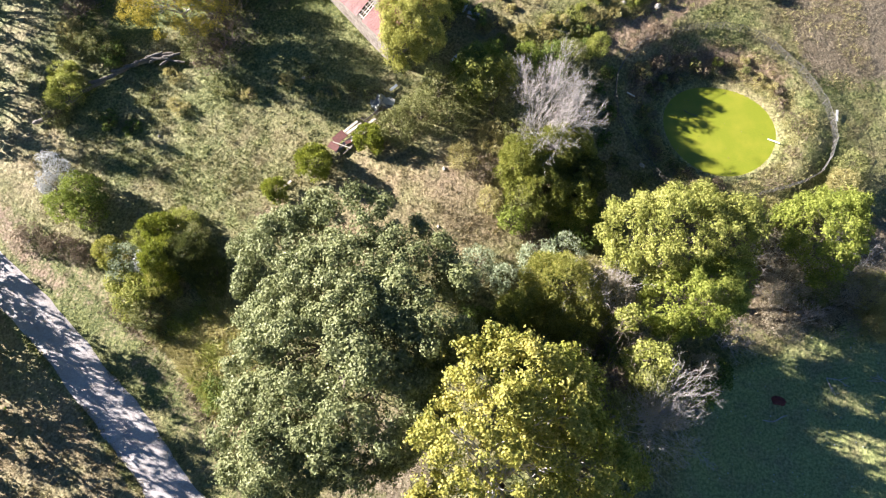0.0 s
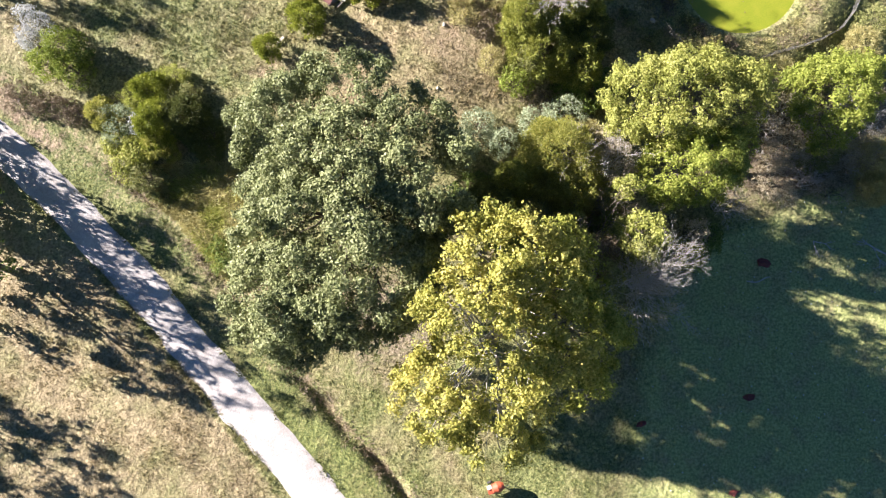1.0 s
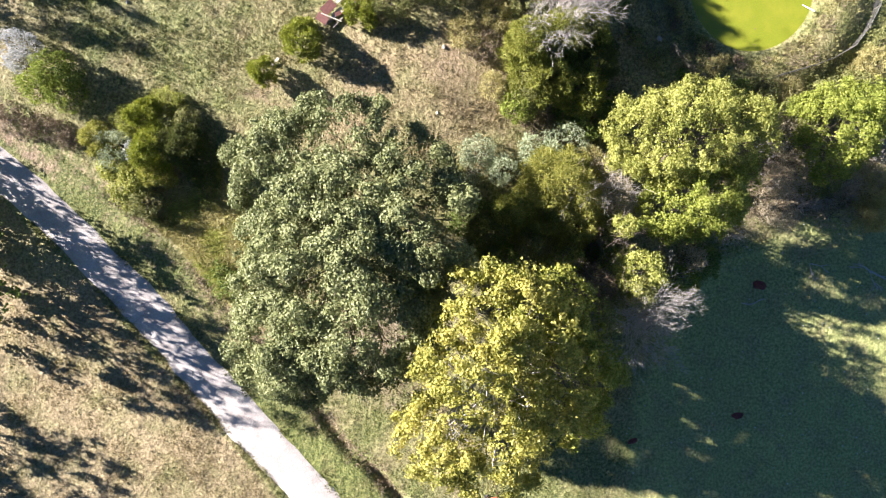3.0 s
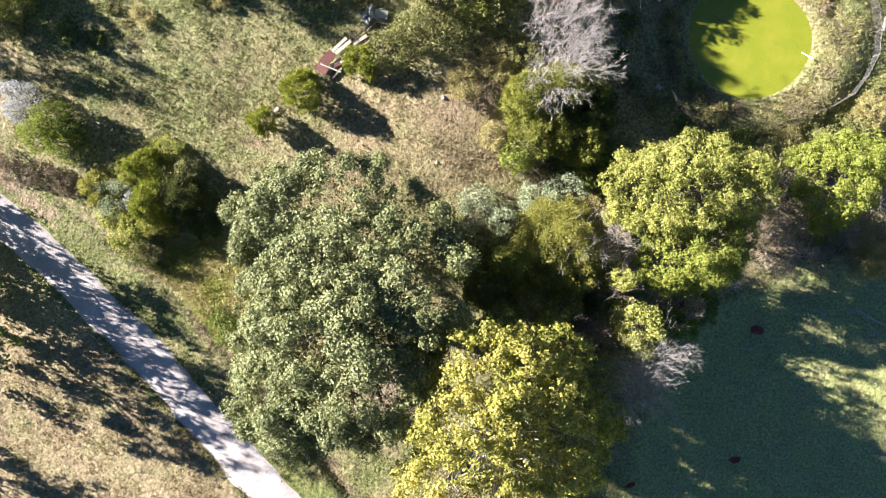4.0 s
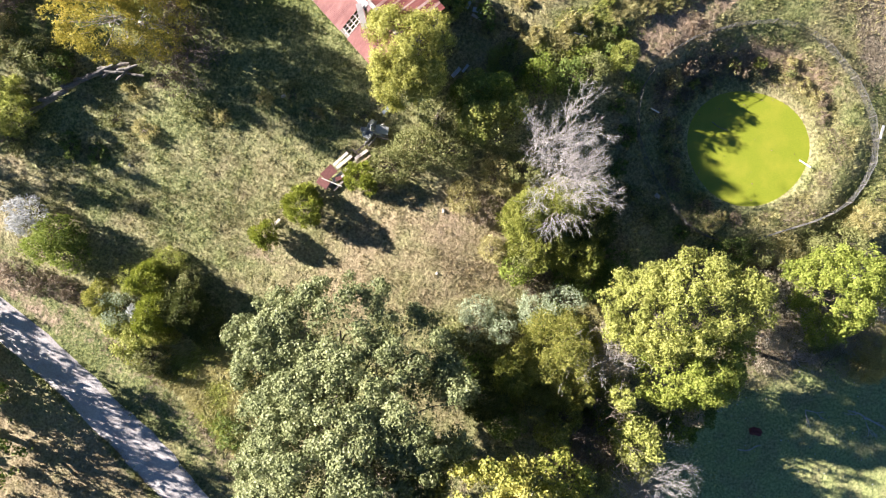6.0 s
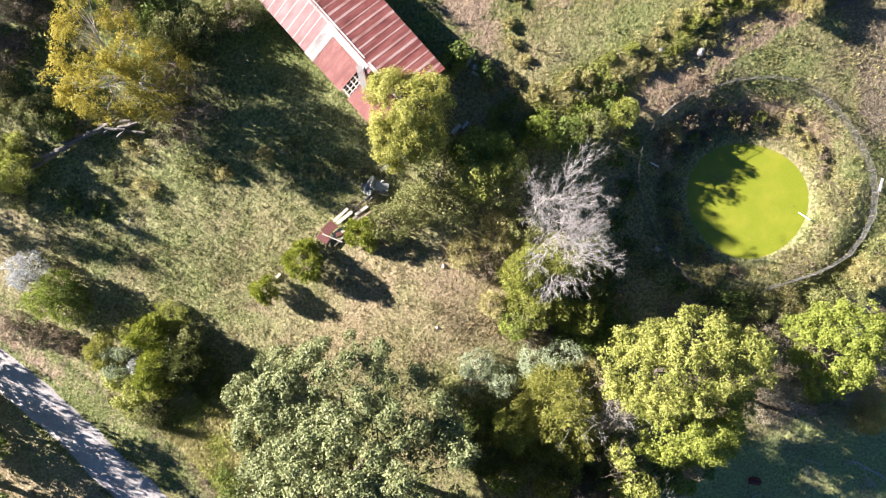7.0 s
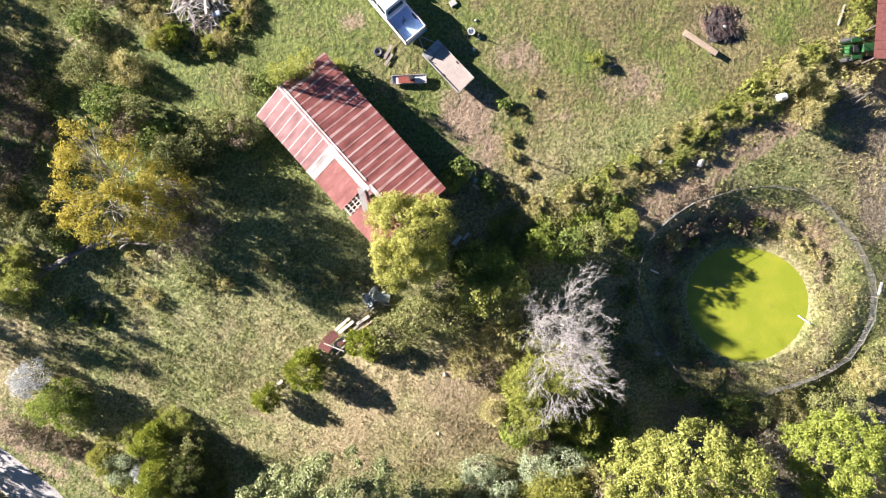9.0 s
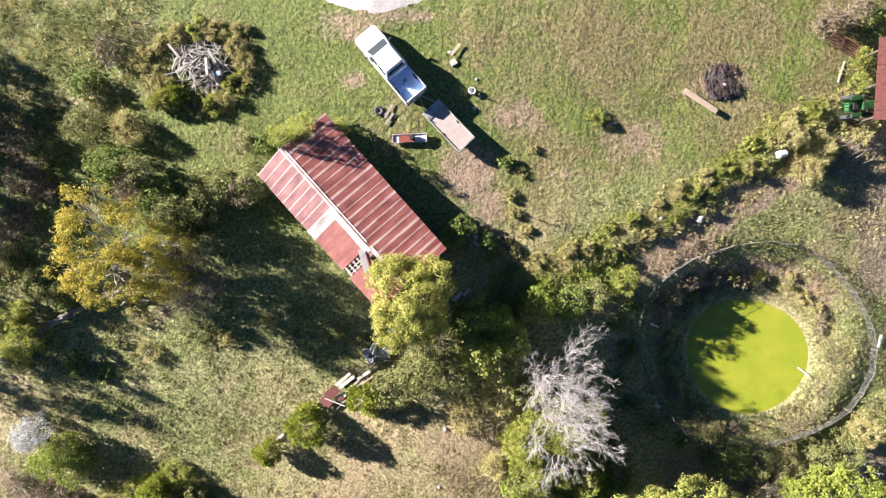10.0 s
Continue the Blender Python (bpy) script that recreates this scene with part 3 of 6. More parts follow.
def bare_tree(name, x, y, stems, level, label, mat=TWIG, category="dead tree"):
    """A leafless tree; stems: (way, length, radius)."""
    global rng
    shared, rng = rng, np.random.default_rng(int(100 * x + 37 * y + 5000))
    root = thing(name, pose(x, y, on(x, y)), label, category)
    for way, ln, r in stems:
        out = []
        w = np.array(way, float)
        twigs((0, 0, -0.2), w / np.linalg.norm(w), ln, r, level, out, 0.33 if level > 4 else 0.55)
        hang("limb", tubes("limb", out, mat, 3), root)
    rng = shared
    return root

# ---- trees ----
tree("oak_tree", -6.5, 11, [(0, 0, 8.6, 6.0, 6.0, 5.2), (-4.6, 6.3, 7.4, 3.8, 3.8, 3.6), (-0.5, 7.8, 8.2, 3.8, 3.6, 3.6), (4.7, 2.2, 9.4, 3.8, 4.2, 4.2), (1.6, -3.8, 9.6, 4.4, 4.4, 4.4),
     (-3.6, -5.4, 7.6, 4.0, 3.9, 4.0), (-4.9, 0.2, 7.4, 3.0, 4.2, 3.6), (4.0, 5.6, 8.2, 3.5, 3.4, 3.6),
     (0.2, 2.4, 10.4, 3.6, 3.6, 3.4), (-1.4, -4.2, 9.2, 3.4, 3.2, 3.6), (0.4, 4.6, 9.2, 3.2, 3.0, 3.2), (-2.4, 3.2, 9.0, 3.2, 3.2, 3.4), (1.8, -0.8, 10.6, 3.2, 3.2, 3.2), (3.4, -2.6, 8.4, 3.0, 3.2, 3.4), (0.6, -6.0, 8.0, 3.0, 2.6, 3.2)],
     "oak", 4300, 42, 0.2, "large dark green oak in full leaf", narrow=0.66, trunk=0.36, gaps=0.1, bough=0.8, boughs=9, least=0.8, inner=0.13)
tree("sycamore_tree", 3.8, 2.0, [(0.2, 5.4, 12.6, 3.9, 3.5, 3.4), (-1.0, -0.4, 12.4, 4.2, 3.9, 3.4), (-3.5, -2.8, 10.4, 3.1, 2.9, 3.4), (-0.2, -4.6, 9.8, 2.9, 2.5, 3.0), (2.4, 0.8, 10.8, 3.7, 4.1, 3.2), (2.4, 4.0, 11.8, 3.2, 3.2, 3.2), (-2.2, 2.4, 14.2, 2.8, 2.8, 3.2)],
     "yellow", 2900, 30, 0.2, "tall sycamore turning bright yellow in autumn", narrow=0.75, trunk=0.36, bark=TWIG, bare=30, gaps=0.42)
# The sycamore's east half as a separate tree, its shade put into duller leaves.
tree("sycamore_shaded_half", 8.4, 2.6, [(0.6, 1.4, 8.8, 2.9, 3.0, 2.8), (0.2, -1.6, 8.0, 2.8, 3.0, 2.6), (-1.0, 5.0, 10.2, 2.7, 2.5, 2.8), (2.2, 0.6, 7.2, 2.3, 2.6, 2.4)],
     "turning", 1700, 24, 0.2, "sycamore's shaded east half, greener leaves in place of shade", narrow=0.66, trunk=0.22, bare=30, gaps=0.4)
tree("maple_tree", 17.6, 18.6, [(-0.4, 1.2, 6.4, 3.8, 3.2, 3.4), (-2.8, 1.6, 6.2, 2.8, 2.8, 3.0), (3.4, 1.8, 5.8, 2.8, 2.8, 3.0), (0.8, 3.4, 6.0, 2.9, 2.2, 2.8)],
     "yellow_green", 1900, 34, 0.16, "rounded tree with pale yellow-green leaves", narrow=0.6, trunk=0.24, bare=60, gaps=0.3, bough=0.7, boughs=8)
tree("young_maple_tree", 18.4, 15.6, [(0, 0, 5.8, 3.2, 2.5, 3.0), (-1.6, -0.6, 5.2, 2.0, 2.0, 2.6), (2.2, 0.8, 5.2, 2.0, 2.0, 2.6)],
     "lime", 1150, 30, 0.165, "dense lime-green tree at the pasture's edge", narrow=0.62, trunk=0.18, gaps=0.24, bough=0.6)
tree("maple_tree", 30.0, 21.0, [(0, 0.4, 5.2, 2.6, 2.8, 2.8), (-1.4, 1.2, 4.6, 1.9, 1.9, 2.2), (1.4, 1.8, 4.8, 2.0, 1.8, 2.2), (-0.4, -1.6, 4.4, 2.0, 1.8, 2.2)],
     "lime", 1000, 32, 0.16, "smaller tree with yellow-green leaves by the pasture", narrow=0.6, trunk=0.16, gaps=0.3)
tree("willow_tree", -2.4, 38.2, [(0, 0, 4.8, 2.2, 2.3, 2.2), (-1.2, 1.2, 4.3, 1.5, 1.5, 1.9), (1.4, 0.9, 4.2, 1.5, 1.6, 1.8), (-0.8, -1.8, 3.6, 1.7, 1.7, 2.0), (0.9, -1.4, 4.0, 1.5, 1.5, 1.9)],
     "willow", 1500, 26, 0.2, "feathery yellow-green tree against the barn's roof", narrow=0.34, trunk=0.17, gaps=0.34, bough=0.5)
tree("locust_tree", -22.6, 41.2, [(-1.2, 1.0, 5.2, 2.6, 2.2, 2.6), (1.0, 1.6, 4.6, 2.2, 1.7, 2.4), (-0.6, -1.8, 4.6, 2.6, 1.8, 2.6), (1.8, -1.6, 3.4, 2.2, 1.6, 2.2), (-1.6, 3.2, 5.0, 1.5, 1.6, 2.2), (-3.2, -0.8, 3.8, 1.3, 1.6, 2.4), (2.6, 0.4, 2.6, 1.8, 1.8, 2.0), (-0.8, -0.2, 2.4, 2.6, 3.0, 1.8)],
     "gold", 1250, 22, 0.2, "thin-leaved yellow autumn tree above the meadow", narrow=0.35, trunk=0.2, bark=TWIG, bare=0, bough=0.46, gaps=0.36)
# Mostly out of view west, placed for their shade; the olive ones purely added.
for x, y, k, thin in ((-39.2, 9.4, 1.22, 0.4), (-41.6, 14.6, 0.98, 0.38), (-47.5, -1.0, 1.0, 0.45), (-45.5, 20.5, 0.6, 0.45), (-46.0, 37.0, 0.92, 0.42), (-49.0, 46.2, 1.1, 0.42), (-50.0, 52.4, 1.3, 0.4), (-46.6, 57.0, 0.9, 0.36)):
    tree("lane_tree", x, y, [(0, 0, 6.0 * k, 3.6 * k, 3.6 * k, 4.0 * k), (2.4 * k, 1.5 * k, 4.4 * k, 2.6 * k, 2.4 * k, 3.6 * k), (-2.0 * k, 1.4 * k, 4.2 * k, 2.4 * k, 2.6 * k, 3.4 * k), (0.9 * k, -2.6 * k, 4.0 * k, 2.6 * k, 2.4 * k, 3.4 * k), (2.9 * k, -0.9 * k, 3.4 * k, 2.2 * k, 2.2 * k, 3.0 * k)],
         "green" if y < 30 else "olive", int(760 * k), 15, 0.29, "dark green bushy roadside tree" if y < 30 else "dull olive bushy tree added to cast shade", narrow=0.65, trunk=0.26 * k, low=-0.8, group="trees along the lane", gaps=thin)
bare_tree("dead_tree", 8.4, 29.3, [((0.16, -0.08, 1), 3.5, 0.08), ((0.02, 0.16, 1), 3.5, 0.07), ((0.3, -0.26, 1), 3.2, 0.07), ((-0.06, -0.2, 1), 3.5, 0.07), ((0.32, 0.1, 1), 3.6, 0.07), ((0.08, -0.4, 1), 3.4, 0.07)], 5, "leafless silver-grey dead tree with fine twigs")
bare_tree("dead_tree", 7.6, 32.0, [((0.05, 0.1, 1), 3.5, 0.08), ((-0.16, 0.0, 1), 3.3, 0.07), ((0.24, 0.26, 1), 3.2, 0.07), ((0.18, -0.2, 1), 3.3, 0.07)], 5, "smaller leafless grey tree beside scrub")
bare_tree("bare_tree", -19.4, 39.6, [((0.3, -0.2, 1), 2.3, 0.07), ((-0.1, -0.4, 1), 2.2, 0.07), ((0.5, 0.2, 1), 2.2, 0.06), ((0.2, -0.6, 0.8), 2.2, 0.06), ((0.6, -0.3, 0.7), 2.0, 0.06)], 4, "half-bare brown tree below the yellow one", TWIG_BROWN, "tree")
bare_tree("dead_bush", 13.6, 7.0, [((0.22, -0.12, 1.2), 4.4, 0.07), ((0.16, -0.1, 1.0), 4.2, 0.06), ((0.25, 0.05, 1.0), 4.0, 0.06), ((0.2, -0.2, 1.0), 4.0, 0.05), ((0.1, 0.05, 1.0), 4.2, 0.05), ((0.3, -0.1, 1.0), 4.2, 0.05)], 5, "bare grey bush hanging over the pasture", category="dead bush")
bare_tree("dead_bush", 12.9, 16.4, [((0.05, -0.2, 1), 3.8, 0.08), ((0.2, 0.1, 1), 3.6, 0.07), ((-0.2, 0.05, 1), 3.5, 0.06)], 4, "bare pale bush among green trees", category="dead bush")
bare_tree("dead_bush", 10.8, 9.0, [((0.3, -0.2, 1), 4.6, 0.06), ((-0.25, 0.1, 1), 4.4, 0.06), ((0.1, 0.3, 1), 4.6, 0.06), ((0.5, 0.2, 1), 4.2, 0.05)], 4, "tangled brown bare bush by the shore", TWIG_BROWN, "dead bush")

for x, y, h_ in ((27.2, 17.0, 1.5), (29.6, 15.6, 1.3), (32.2, 17.2, 1.5), (34.6, 19.6, 2.1), (26.2, 20.2, 1.4), (22.6, 13.4, 1.5), (33.6, 22.6, 1.3)):
    bare_tree("twiggy_bush", x, y, [((0.3, -0.2, 1), h_, 0.05), ((-0.35, 0.1, 1), h_, 0.05), ((0.1, 0.4, 1), h_, 0.05), ((0.5, 0.3, 0.8), h_, 0.04)], 4, "half-bare grey bush with fine twigs", TWIG, "bush")

# ---- bushes and weeds ----
# round the meadow
shrub("cedar", -10.6, 27.6, 1.7, 2.8)
shrub("cedar", -13.9, 25.6, 1.1, 2.2)
shrub("cedar", -6.1, 30.1, 1.36, 2.0)
shrub("olive", -4.0, 30.9, 1.95, 2.4)
shrub("olive", -2.0, 32.2, 1.77, 3.4)
shrub("olive", 0.4, 32.0, 1.79, 2.8)
shrub("olive", -0.6, 34.5, 1.68, 4.0)
shrub("yellow_green", 2.8, 33.9, 1.76, 5.2)
shrub("green", 2.6, 36.0, 1.68, 4.4)
shrub("bright", 4.2, 36.2, 1.3, 4.6)
shrub("olive", 4.3, 33.0, 1.53, 4.4)
shrub("straw", 1.6, 28.4, 1.56, 0.8, 0.6)
shrub("brown", 3.4, 27.4, 1.56, 0.9, 0.7)
shrub("straw", 4.2, 30.6, 1.63, 1.4, 0.8)
shrub("olive", 6.3, 30.5, 1.54, 2.5)
shrub("straw", 3.8, 24.6, 1.04, 1.6)
shrub("bright", 5.7, 23.0, 1.48, 2.4)
shrub("cedar_olive", 6.4, 27.2, 2.3, 5.6)
shrub("cedar_olive", 10.9, 28.0, 2.0, 5.2)
shrub("cedar_olive", 7.8, 25.0, 2.4, 4.4)
shrub("olive", 6.3, 24.2, 1.5, 3.2)
shrub("cedar_olive", 10.4, 24.6, 2.2, 4.4)
shrub("cedar_olive", 8.7, 27.8, 2.2, 6.4)
shrub("cedar_dull", 11.7, 26.3, 1.98, 4.4)
shrub("green", 11.7, 22.4, 2.14, 2.2)
shrub("green", 13.8, 23.3, 1.79, 1.8)
shrub("brown", 7.3, 21.7, 1.16, 0.8)
shrub("green", 10.2, 22.2, 1.51, 1.8)
# scrub between the meadow and the pasture
shrub("sage", 2.9, 19.8, 1.60, 1.8)
shrub("sage", 4.9, 18.3, 1.42, 2.6)
shrub("sage", 7.5, 19.8, 1.59, 3.0)
shrub("sage", 9.6, 20.3, 1.76, 3.4)
shrub("green", 8.6, 19.1, 1.51, 2.6)
shrub("sage", 2.2, 18.3, 1.35, 1.2, 0.7)
shrub("cedar_gold", 8.7, 16.4, 3.59, 7.4)
shrub("cedar_gold", 9.9, 13.9, 2.61, 6.8)
shrub("cedar_gold", 7.8, 14.3, 2.62, 6.0)
shrub("cedar_olive", 5.5, 14.7, 1.90, 6.6)
shrub("yellow_green", 13.2, 13.7, 1.02, 9.4)
shrub("straw", 12.2, 18.8, 1.52, 3.0)
shrub("tan", 33.4, 17.8, 1.9, 4.8)
shrub("tan", 30.6, 18.6, 1.6, 4.4)
shrub("tan", 13.2, 16.2, 1.9, 6.6)
shrub("tan", 12.4, 18.0, 1.5, 4.6)
shrub("yellow_green", 14.4, 10.2, 2.6, 9.2)
shrub("yellow_green", 8.7, 10.4, 1.22, 7.0)
shrub("olive", 11.2, 6.9, 2.33, 10.2)
shrub("olive", 14.2, 8.9, 1.7, 9.4)
shrub("bright", 19.8, 9.7, 1.58, 2.0)
shrub("green", 21.7, 10.8, 1.50, 1.6)
shrub("tan", 20.0, 11.3, 1.09, 4.2)
shrub("brown", 11.7, 9.1, 2.01, 7.5)
shrub("brown", 9.9, 8.3, 1.74, 8.0)
shrub("cedar_dull", 3.5, 13.1, 2.01, 6.2)
shrub("green", 2.2, 14.7, 1.99, 2.2)
shrub("green", 4.9, 11.0, 1.79, 4.4)
shrub("olive", 7.0, 12.5, 1.94, 5.6)
shrub("yellow_green", 9.6, 11.5, 1.49, 6.6)
shrub("olive", 12.9, 13.6, 1.76, 6.0)
shrub("green", 12.9, 11.3, 1.70, 5.0)
shrub("olive", 0.8, 17.0, 1.62, 1.4)
shrub("tan", 27.9, 20.7, 2.15, 4.6)
shrub("tan", 27.7, 18.0, 1.99, 4.0)
shrub("olive", 30.4, 17.7, 1.83, 3.6)
shrub("tan", 27.3, 15.6, 1.86, 2.2)
shrub("straw", 34.8, 17.1, 2.09, 5.0)
shrub("straw", 34.9, 15.2, 1.66, 4.0)
shrub("tan", 32.5, 15.0, 1.87, 2.2)
shrub("olive", 29.1, 23.0, 1.79, 2.7)
shrub("olive", 25.1, 24.6, 1.68, 2.2)
shrub("straw", 27.7, 24.1, 1.69, 2.2)
shrub("olive", 30.4, 24.3, 1.79, 2.7)
shrub("olive", 33.0, 25.1, 1.79, 2.7)
shrub("straw", 34.5, 27.1, 1.68, 2.7)
shrub("olive", 35.5, 28.9, 1.68, 2.7)
shrub("green", 23.2, 24.3, 1.58, 2.2)
shrub("tan", 26.5, 23.0, 1.78, 2.7)
# thicket beside the lane
shrub("cedar_gold", -27.2, 20.4, 1.45, 2.6)
shrub("sage", -25.6, 20.0, 1.7, 2.8)
shrub("yellow_green", -26.4, 18.6, 1.3, 2.0)
shrub("silver", -24.0, 19.4, 0.80, 3.2, 0.8)
shrub("cedar", -23.0, 22.0, 1.4, 4.0)
shrub("cedar", -22.3, 19.4, 1.75, 5.0)
shrub("cedar_gold", -22.4, 17.8, 1.2, 3.6)
shrub("cedar_dull", -19.9, 19.8, 2.1, 4.6)
shrub("cedar_dull", -18.5, 18.7, 1.7, 3.4)
shrub("olive", -20.4, 21.6, 1.3, 3.4)
shrub("yellow_green", -25.2, 16.8, 1.8, 2.2)
shrub("olive", -23.8, 15.6, 1.6, 2.2)
shrub("yellow_green", -24.2, 17.6, 1.5, 2.6)
shrub("weeds", -24.8, 22.0, 1.52, 1.6)
shrub("weeds", -21.6, 23.4, 1.3, 1.2)
shrub("silver", -32.1, 27.4, 1.21, 4.0, 0.9)
shrub("silver", -32.8, 26.3, 0.96, 3.2, 0.9)
shrub("bright", -30.1, 25.7, 1.66, 3.4)
shrub("bright", -29.7, 23.8, 1.41, 2.8)
shrub("bright", -31.8, 24.6, 1.24, 2.8)
shrub("green", -29.2, 25.1, 1.15, 2.4)
shrub("brown", -34.8, 22.3, 1.27, 1.2)
shrub("brown", -32.8, 21.7, 1.27, 1.2)
shrub("brown", -31.0, 21.2, 1.09, 1.1)
shrub("brown", -29.6, 20.5, 0.91, 1.0)
shrub("olive", -23.3, 13.7, 1.02, 1.0)
shrub("green", -17.7, 9.3, 1.58, 1.0, 0.8)
# round the barn
shrub("brown", -19.4, 41.4, 1.58, 2.4)
shrub("olive", -14.8, 49.2, 1.39, 1.6)
shrub("olive", -14.1, 46.5, 1.48, 2.0)
shrub("olive", -16.2, 45.9, 1.48, 1.8)
shrub("brown", -15.1, 45.7, 1.23, 2.0)
shrub("olive", -17.7, 46.2, 1.57, 1.6)
shrub("olive", -19.8, 44.4, 1.54, 3.6)
shrub("olive", -17.9, 44.5, 1.39, 3.0)
shrub("olive", -21.7, 39.1, 1.68, 2.6)
shrub("brown", -20.6, 37.8, 1.53, 2.0)
shrub("cedar_dull", -18.9, 43.3, 1.41, 2.2)
shrub("vine", -10.2, 50.3, 1.11, 4.0, 0.6)
shrub("vine", -11.5, 49.5, 1.12, 3.6, 0.6)
shrub("green", -12.9, 49.3, 1.06, 2.2)
shrub("vine", -7.7, 50.2, 0.65, 1.4)
shrub("straw", -23.2, 50.3, 1.48, 1.5)
shrub("olive", -26.1, 50.8, 1.56, 1.6)
shrub("green", -24.0, 47.6, 1.61, 3.8)
shrub("brown", -22.8, 46.1, 1.46, 3.5)
shrub("green", -21.0, 45.3, 1.38, 3.4)
shrub("olive", -22.1, 47.2, 1.37, 3.6)
shrub("green", -26.0, 53.4, 1.31, 1.2, 0.8)
shrub("brown", -24.3, 56.2, 1.38, 1.0, 0.7)
shrub("brown", -31.8, 50.3, 1.83, 1.1)
shrub("brown", -31.2, 47.4, 1.84, 1.2)
shrub("brown", -31.9, 44.9, 1.68, 1.2)
shrub("brown", -32.7, 43.1, 1.53, 1.0)
shrub("olive", -30.1, 49.1, 1.33, 1.0)
shrub("brown", -30.1, 46.2, 1.26, 0.9)
shrub("olive", -32.5, 39.0, 1.71, 1.8)
shrub("straw", -33.0, 40.3, 1.54, 1.4)
shrub("vine", -32.5, 34.9, 1.80, 3.0)
shrub("olive", -30.5, 39.0, 1.70, 2.0)
shrub("olive", -33.7, 32.8, 1.32, 1.6)
shrub("vine", -33.1, 36.4, 1.29, 2.4)
shrub("green", -29.0, 38.2, 1.29, 1.6)
shrub("straw", -21.4, 54.3, 0.99, 0.5)
shrub("straw", -21.5, 55.7, 0.82, 0.4)
shrub("straw", -20.6, 53.5, 0.82, 0.5)
shrub("cedar_gold", -20.4, 52.4, 0.82, 1.2)
shrub("cedar", -19.4, 52.7, 0.82, 1.1)
shrub("straw", -15.9, 52.7, 0.90, 0.5)
shrub("straw", -14.6, 55.1, 0.82, 0.5)
shrub("vine", -15.1, 53.7, 0.90, 0.5)
shrub("straw", -15.2, 56.5, 0.90, 0.5)
shrub("straw", -16.6, 57.4, 0.90, 0.4)
shrub("vine", -18.0, 57.6, 0.90, 0.4)
shrub("straw", -19.5, 57.0, 0.90, 0.4)
shrub("straw", -20.7, 56.5, 0.82, 0.4)
shrub("straw", -18.2, 52.1, 0.91, 0.4)
shrub("vine", -16.9, 52.1, 0.91, 0.5)
shrub("straw", -14.3, 54.1, 0.66, 0.4)
shrub("straw", -14.8, 57.5, 0.65, 0.5)
shrub("straw", -22.5, 55.1, 0.74, 0.4, 0.7)
shrub("green", 1.2, 43.3, 1.00, 1.6)
shrub("vine", 0.5, 42.5, 1.01, 1.6)
shrub("green", 3.2, 42.1, 0.85, 1.0)
shrub("green", 4.4, 48.1, 0.54, 0.5)
shrub("straw", 5.0, 45.7, 0.55, 0.3)
shrub("straw", 5.3, 44.4, 0.59, 0.3)
shrub("straw", 5.7, 47.3, 0.42, 0.2)
shrub("straw", 6.1, 42.9, 0.68, 0.3)
shrub("straw", 4.8, 41.7, 0.85, 0.4)
shrub("straw", 3.6, 41.0, 0.77, 0.4)
shrub("vine", 3.9, 35.6, 1.59, 3.8)
shrub("green", 2.2, 36.1, 1.52, 3.2)
shrub("yellow_green", 5.0, 34.7, 1.4, 5.2)
shrub("vine", 3.4, 34.4, 1.3, 5.0)
shrub("vine", 5.7, 36.5, 1.12, 1.4)
shrub("yellow_green", 2.5, 37.2, 0.94, 1.8)
shrub("vine", 11.2, 51.4, 0.63, 0.5)
shrub("straw", 25.9, 50.2, 1.10, 1.6)
shrub("straw", 28.6, 49.2, 1.45, 1.2)
shrub("straw", 27.6, 47.7, 1.29, 1.2)
# vines and weeds on the bank over the pond
shrub("vine", 5.1, 40.0, 0.65, 0.27)
shrub("straw", 7.1, 40.7, 0.62, 0.41)
shrub("straw", 9.4, 41.7, 0.79, 0.41)
shrub("straw", 10.8, 41.8, 0.62, 0.41)
shrub("vine", 12.6, 43.1, 0.57, 0.34)
shrub("vine", 14.4, 44.0, 0.59, 0.41)
shrub("straw", 16.1, 45.0, 0.57, 0.27)
shrub("straw", 17.7, 46.1, 0.71, 0.34)
shrub("straw", 19.8, 47.3, 0.66, 0.34)
shrub("vine", 21.2, 48.0, 0.74, 0.34)
shrub("yellow_green", 23.2, 49.7, 0.77, 0.27)
shrub("vine", 24.9, 50.6, 0.62, 0.41)
shrub("straw", 26.4, 51.8, 0.69, 0.27)
shrub("vine", 28.1, 52.4, 0.71, 0.41)
shrub("straw", 30.3, 53.5, 0.71, 0.34)
shrub("olive", 4.8, 38.7, 0.72, 0.4)
shrub("olive", 7.3, 39.0, 1.13, 0.3)
shrub("olive", 8.9, 39.2, 1.19, 0.3)
shrub("straw", 9.8, 40.4, 0.62, 0.27)
shrub("olive", 11.0, 40.8, 0.93, 0.4)
shrub("olive", 12.2, 41.0, 0.87, 0.4)
shrub("green", 13.4, 41.5, 0.87, 0.4)
shrub("straw", 15.4, 43.0, 0.80, 0.20)
shrub("vine", 17.6, 44.0, 0.52, 0.27)
shrub("olive", 20.0, 45.1, 1.06, 0.3)
shrub("vine", 20.6, 46.4, 0.67, 0.20)
shrub("vine", 22.9, 47.6, 0.51, 0.27)
shrub("olive", 25.0, 49.0, 0.88, 0.4)
shrub("vine", 26.3, 49.6, 0.71, 0.20)
shrub("olive", 27.2, 50.4, 1.13, 0.4)
shrub("bright", 6.4, 38.2, 1.05, 0.6)
shrub("bright", 7.7, 38.7, 1.07, 0.7)
shrub("vine", 9.2, 39.1, 0.82, 0.41)
shrub("bright", 11.0, 39.1, 1.17, 0.6)
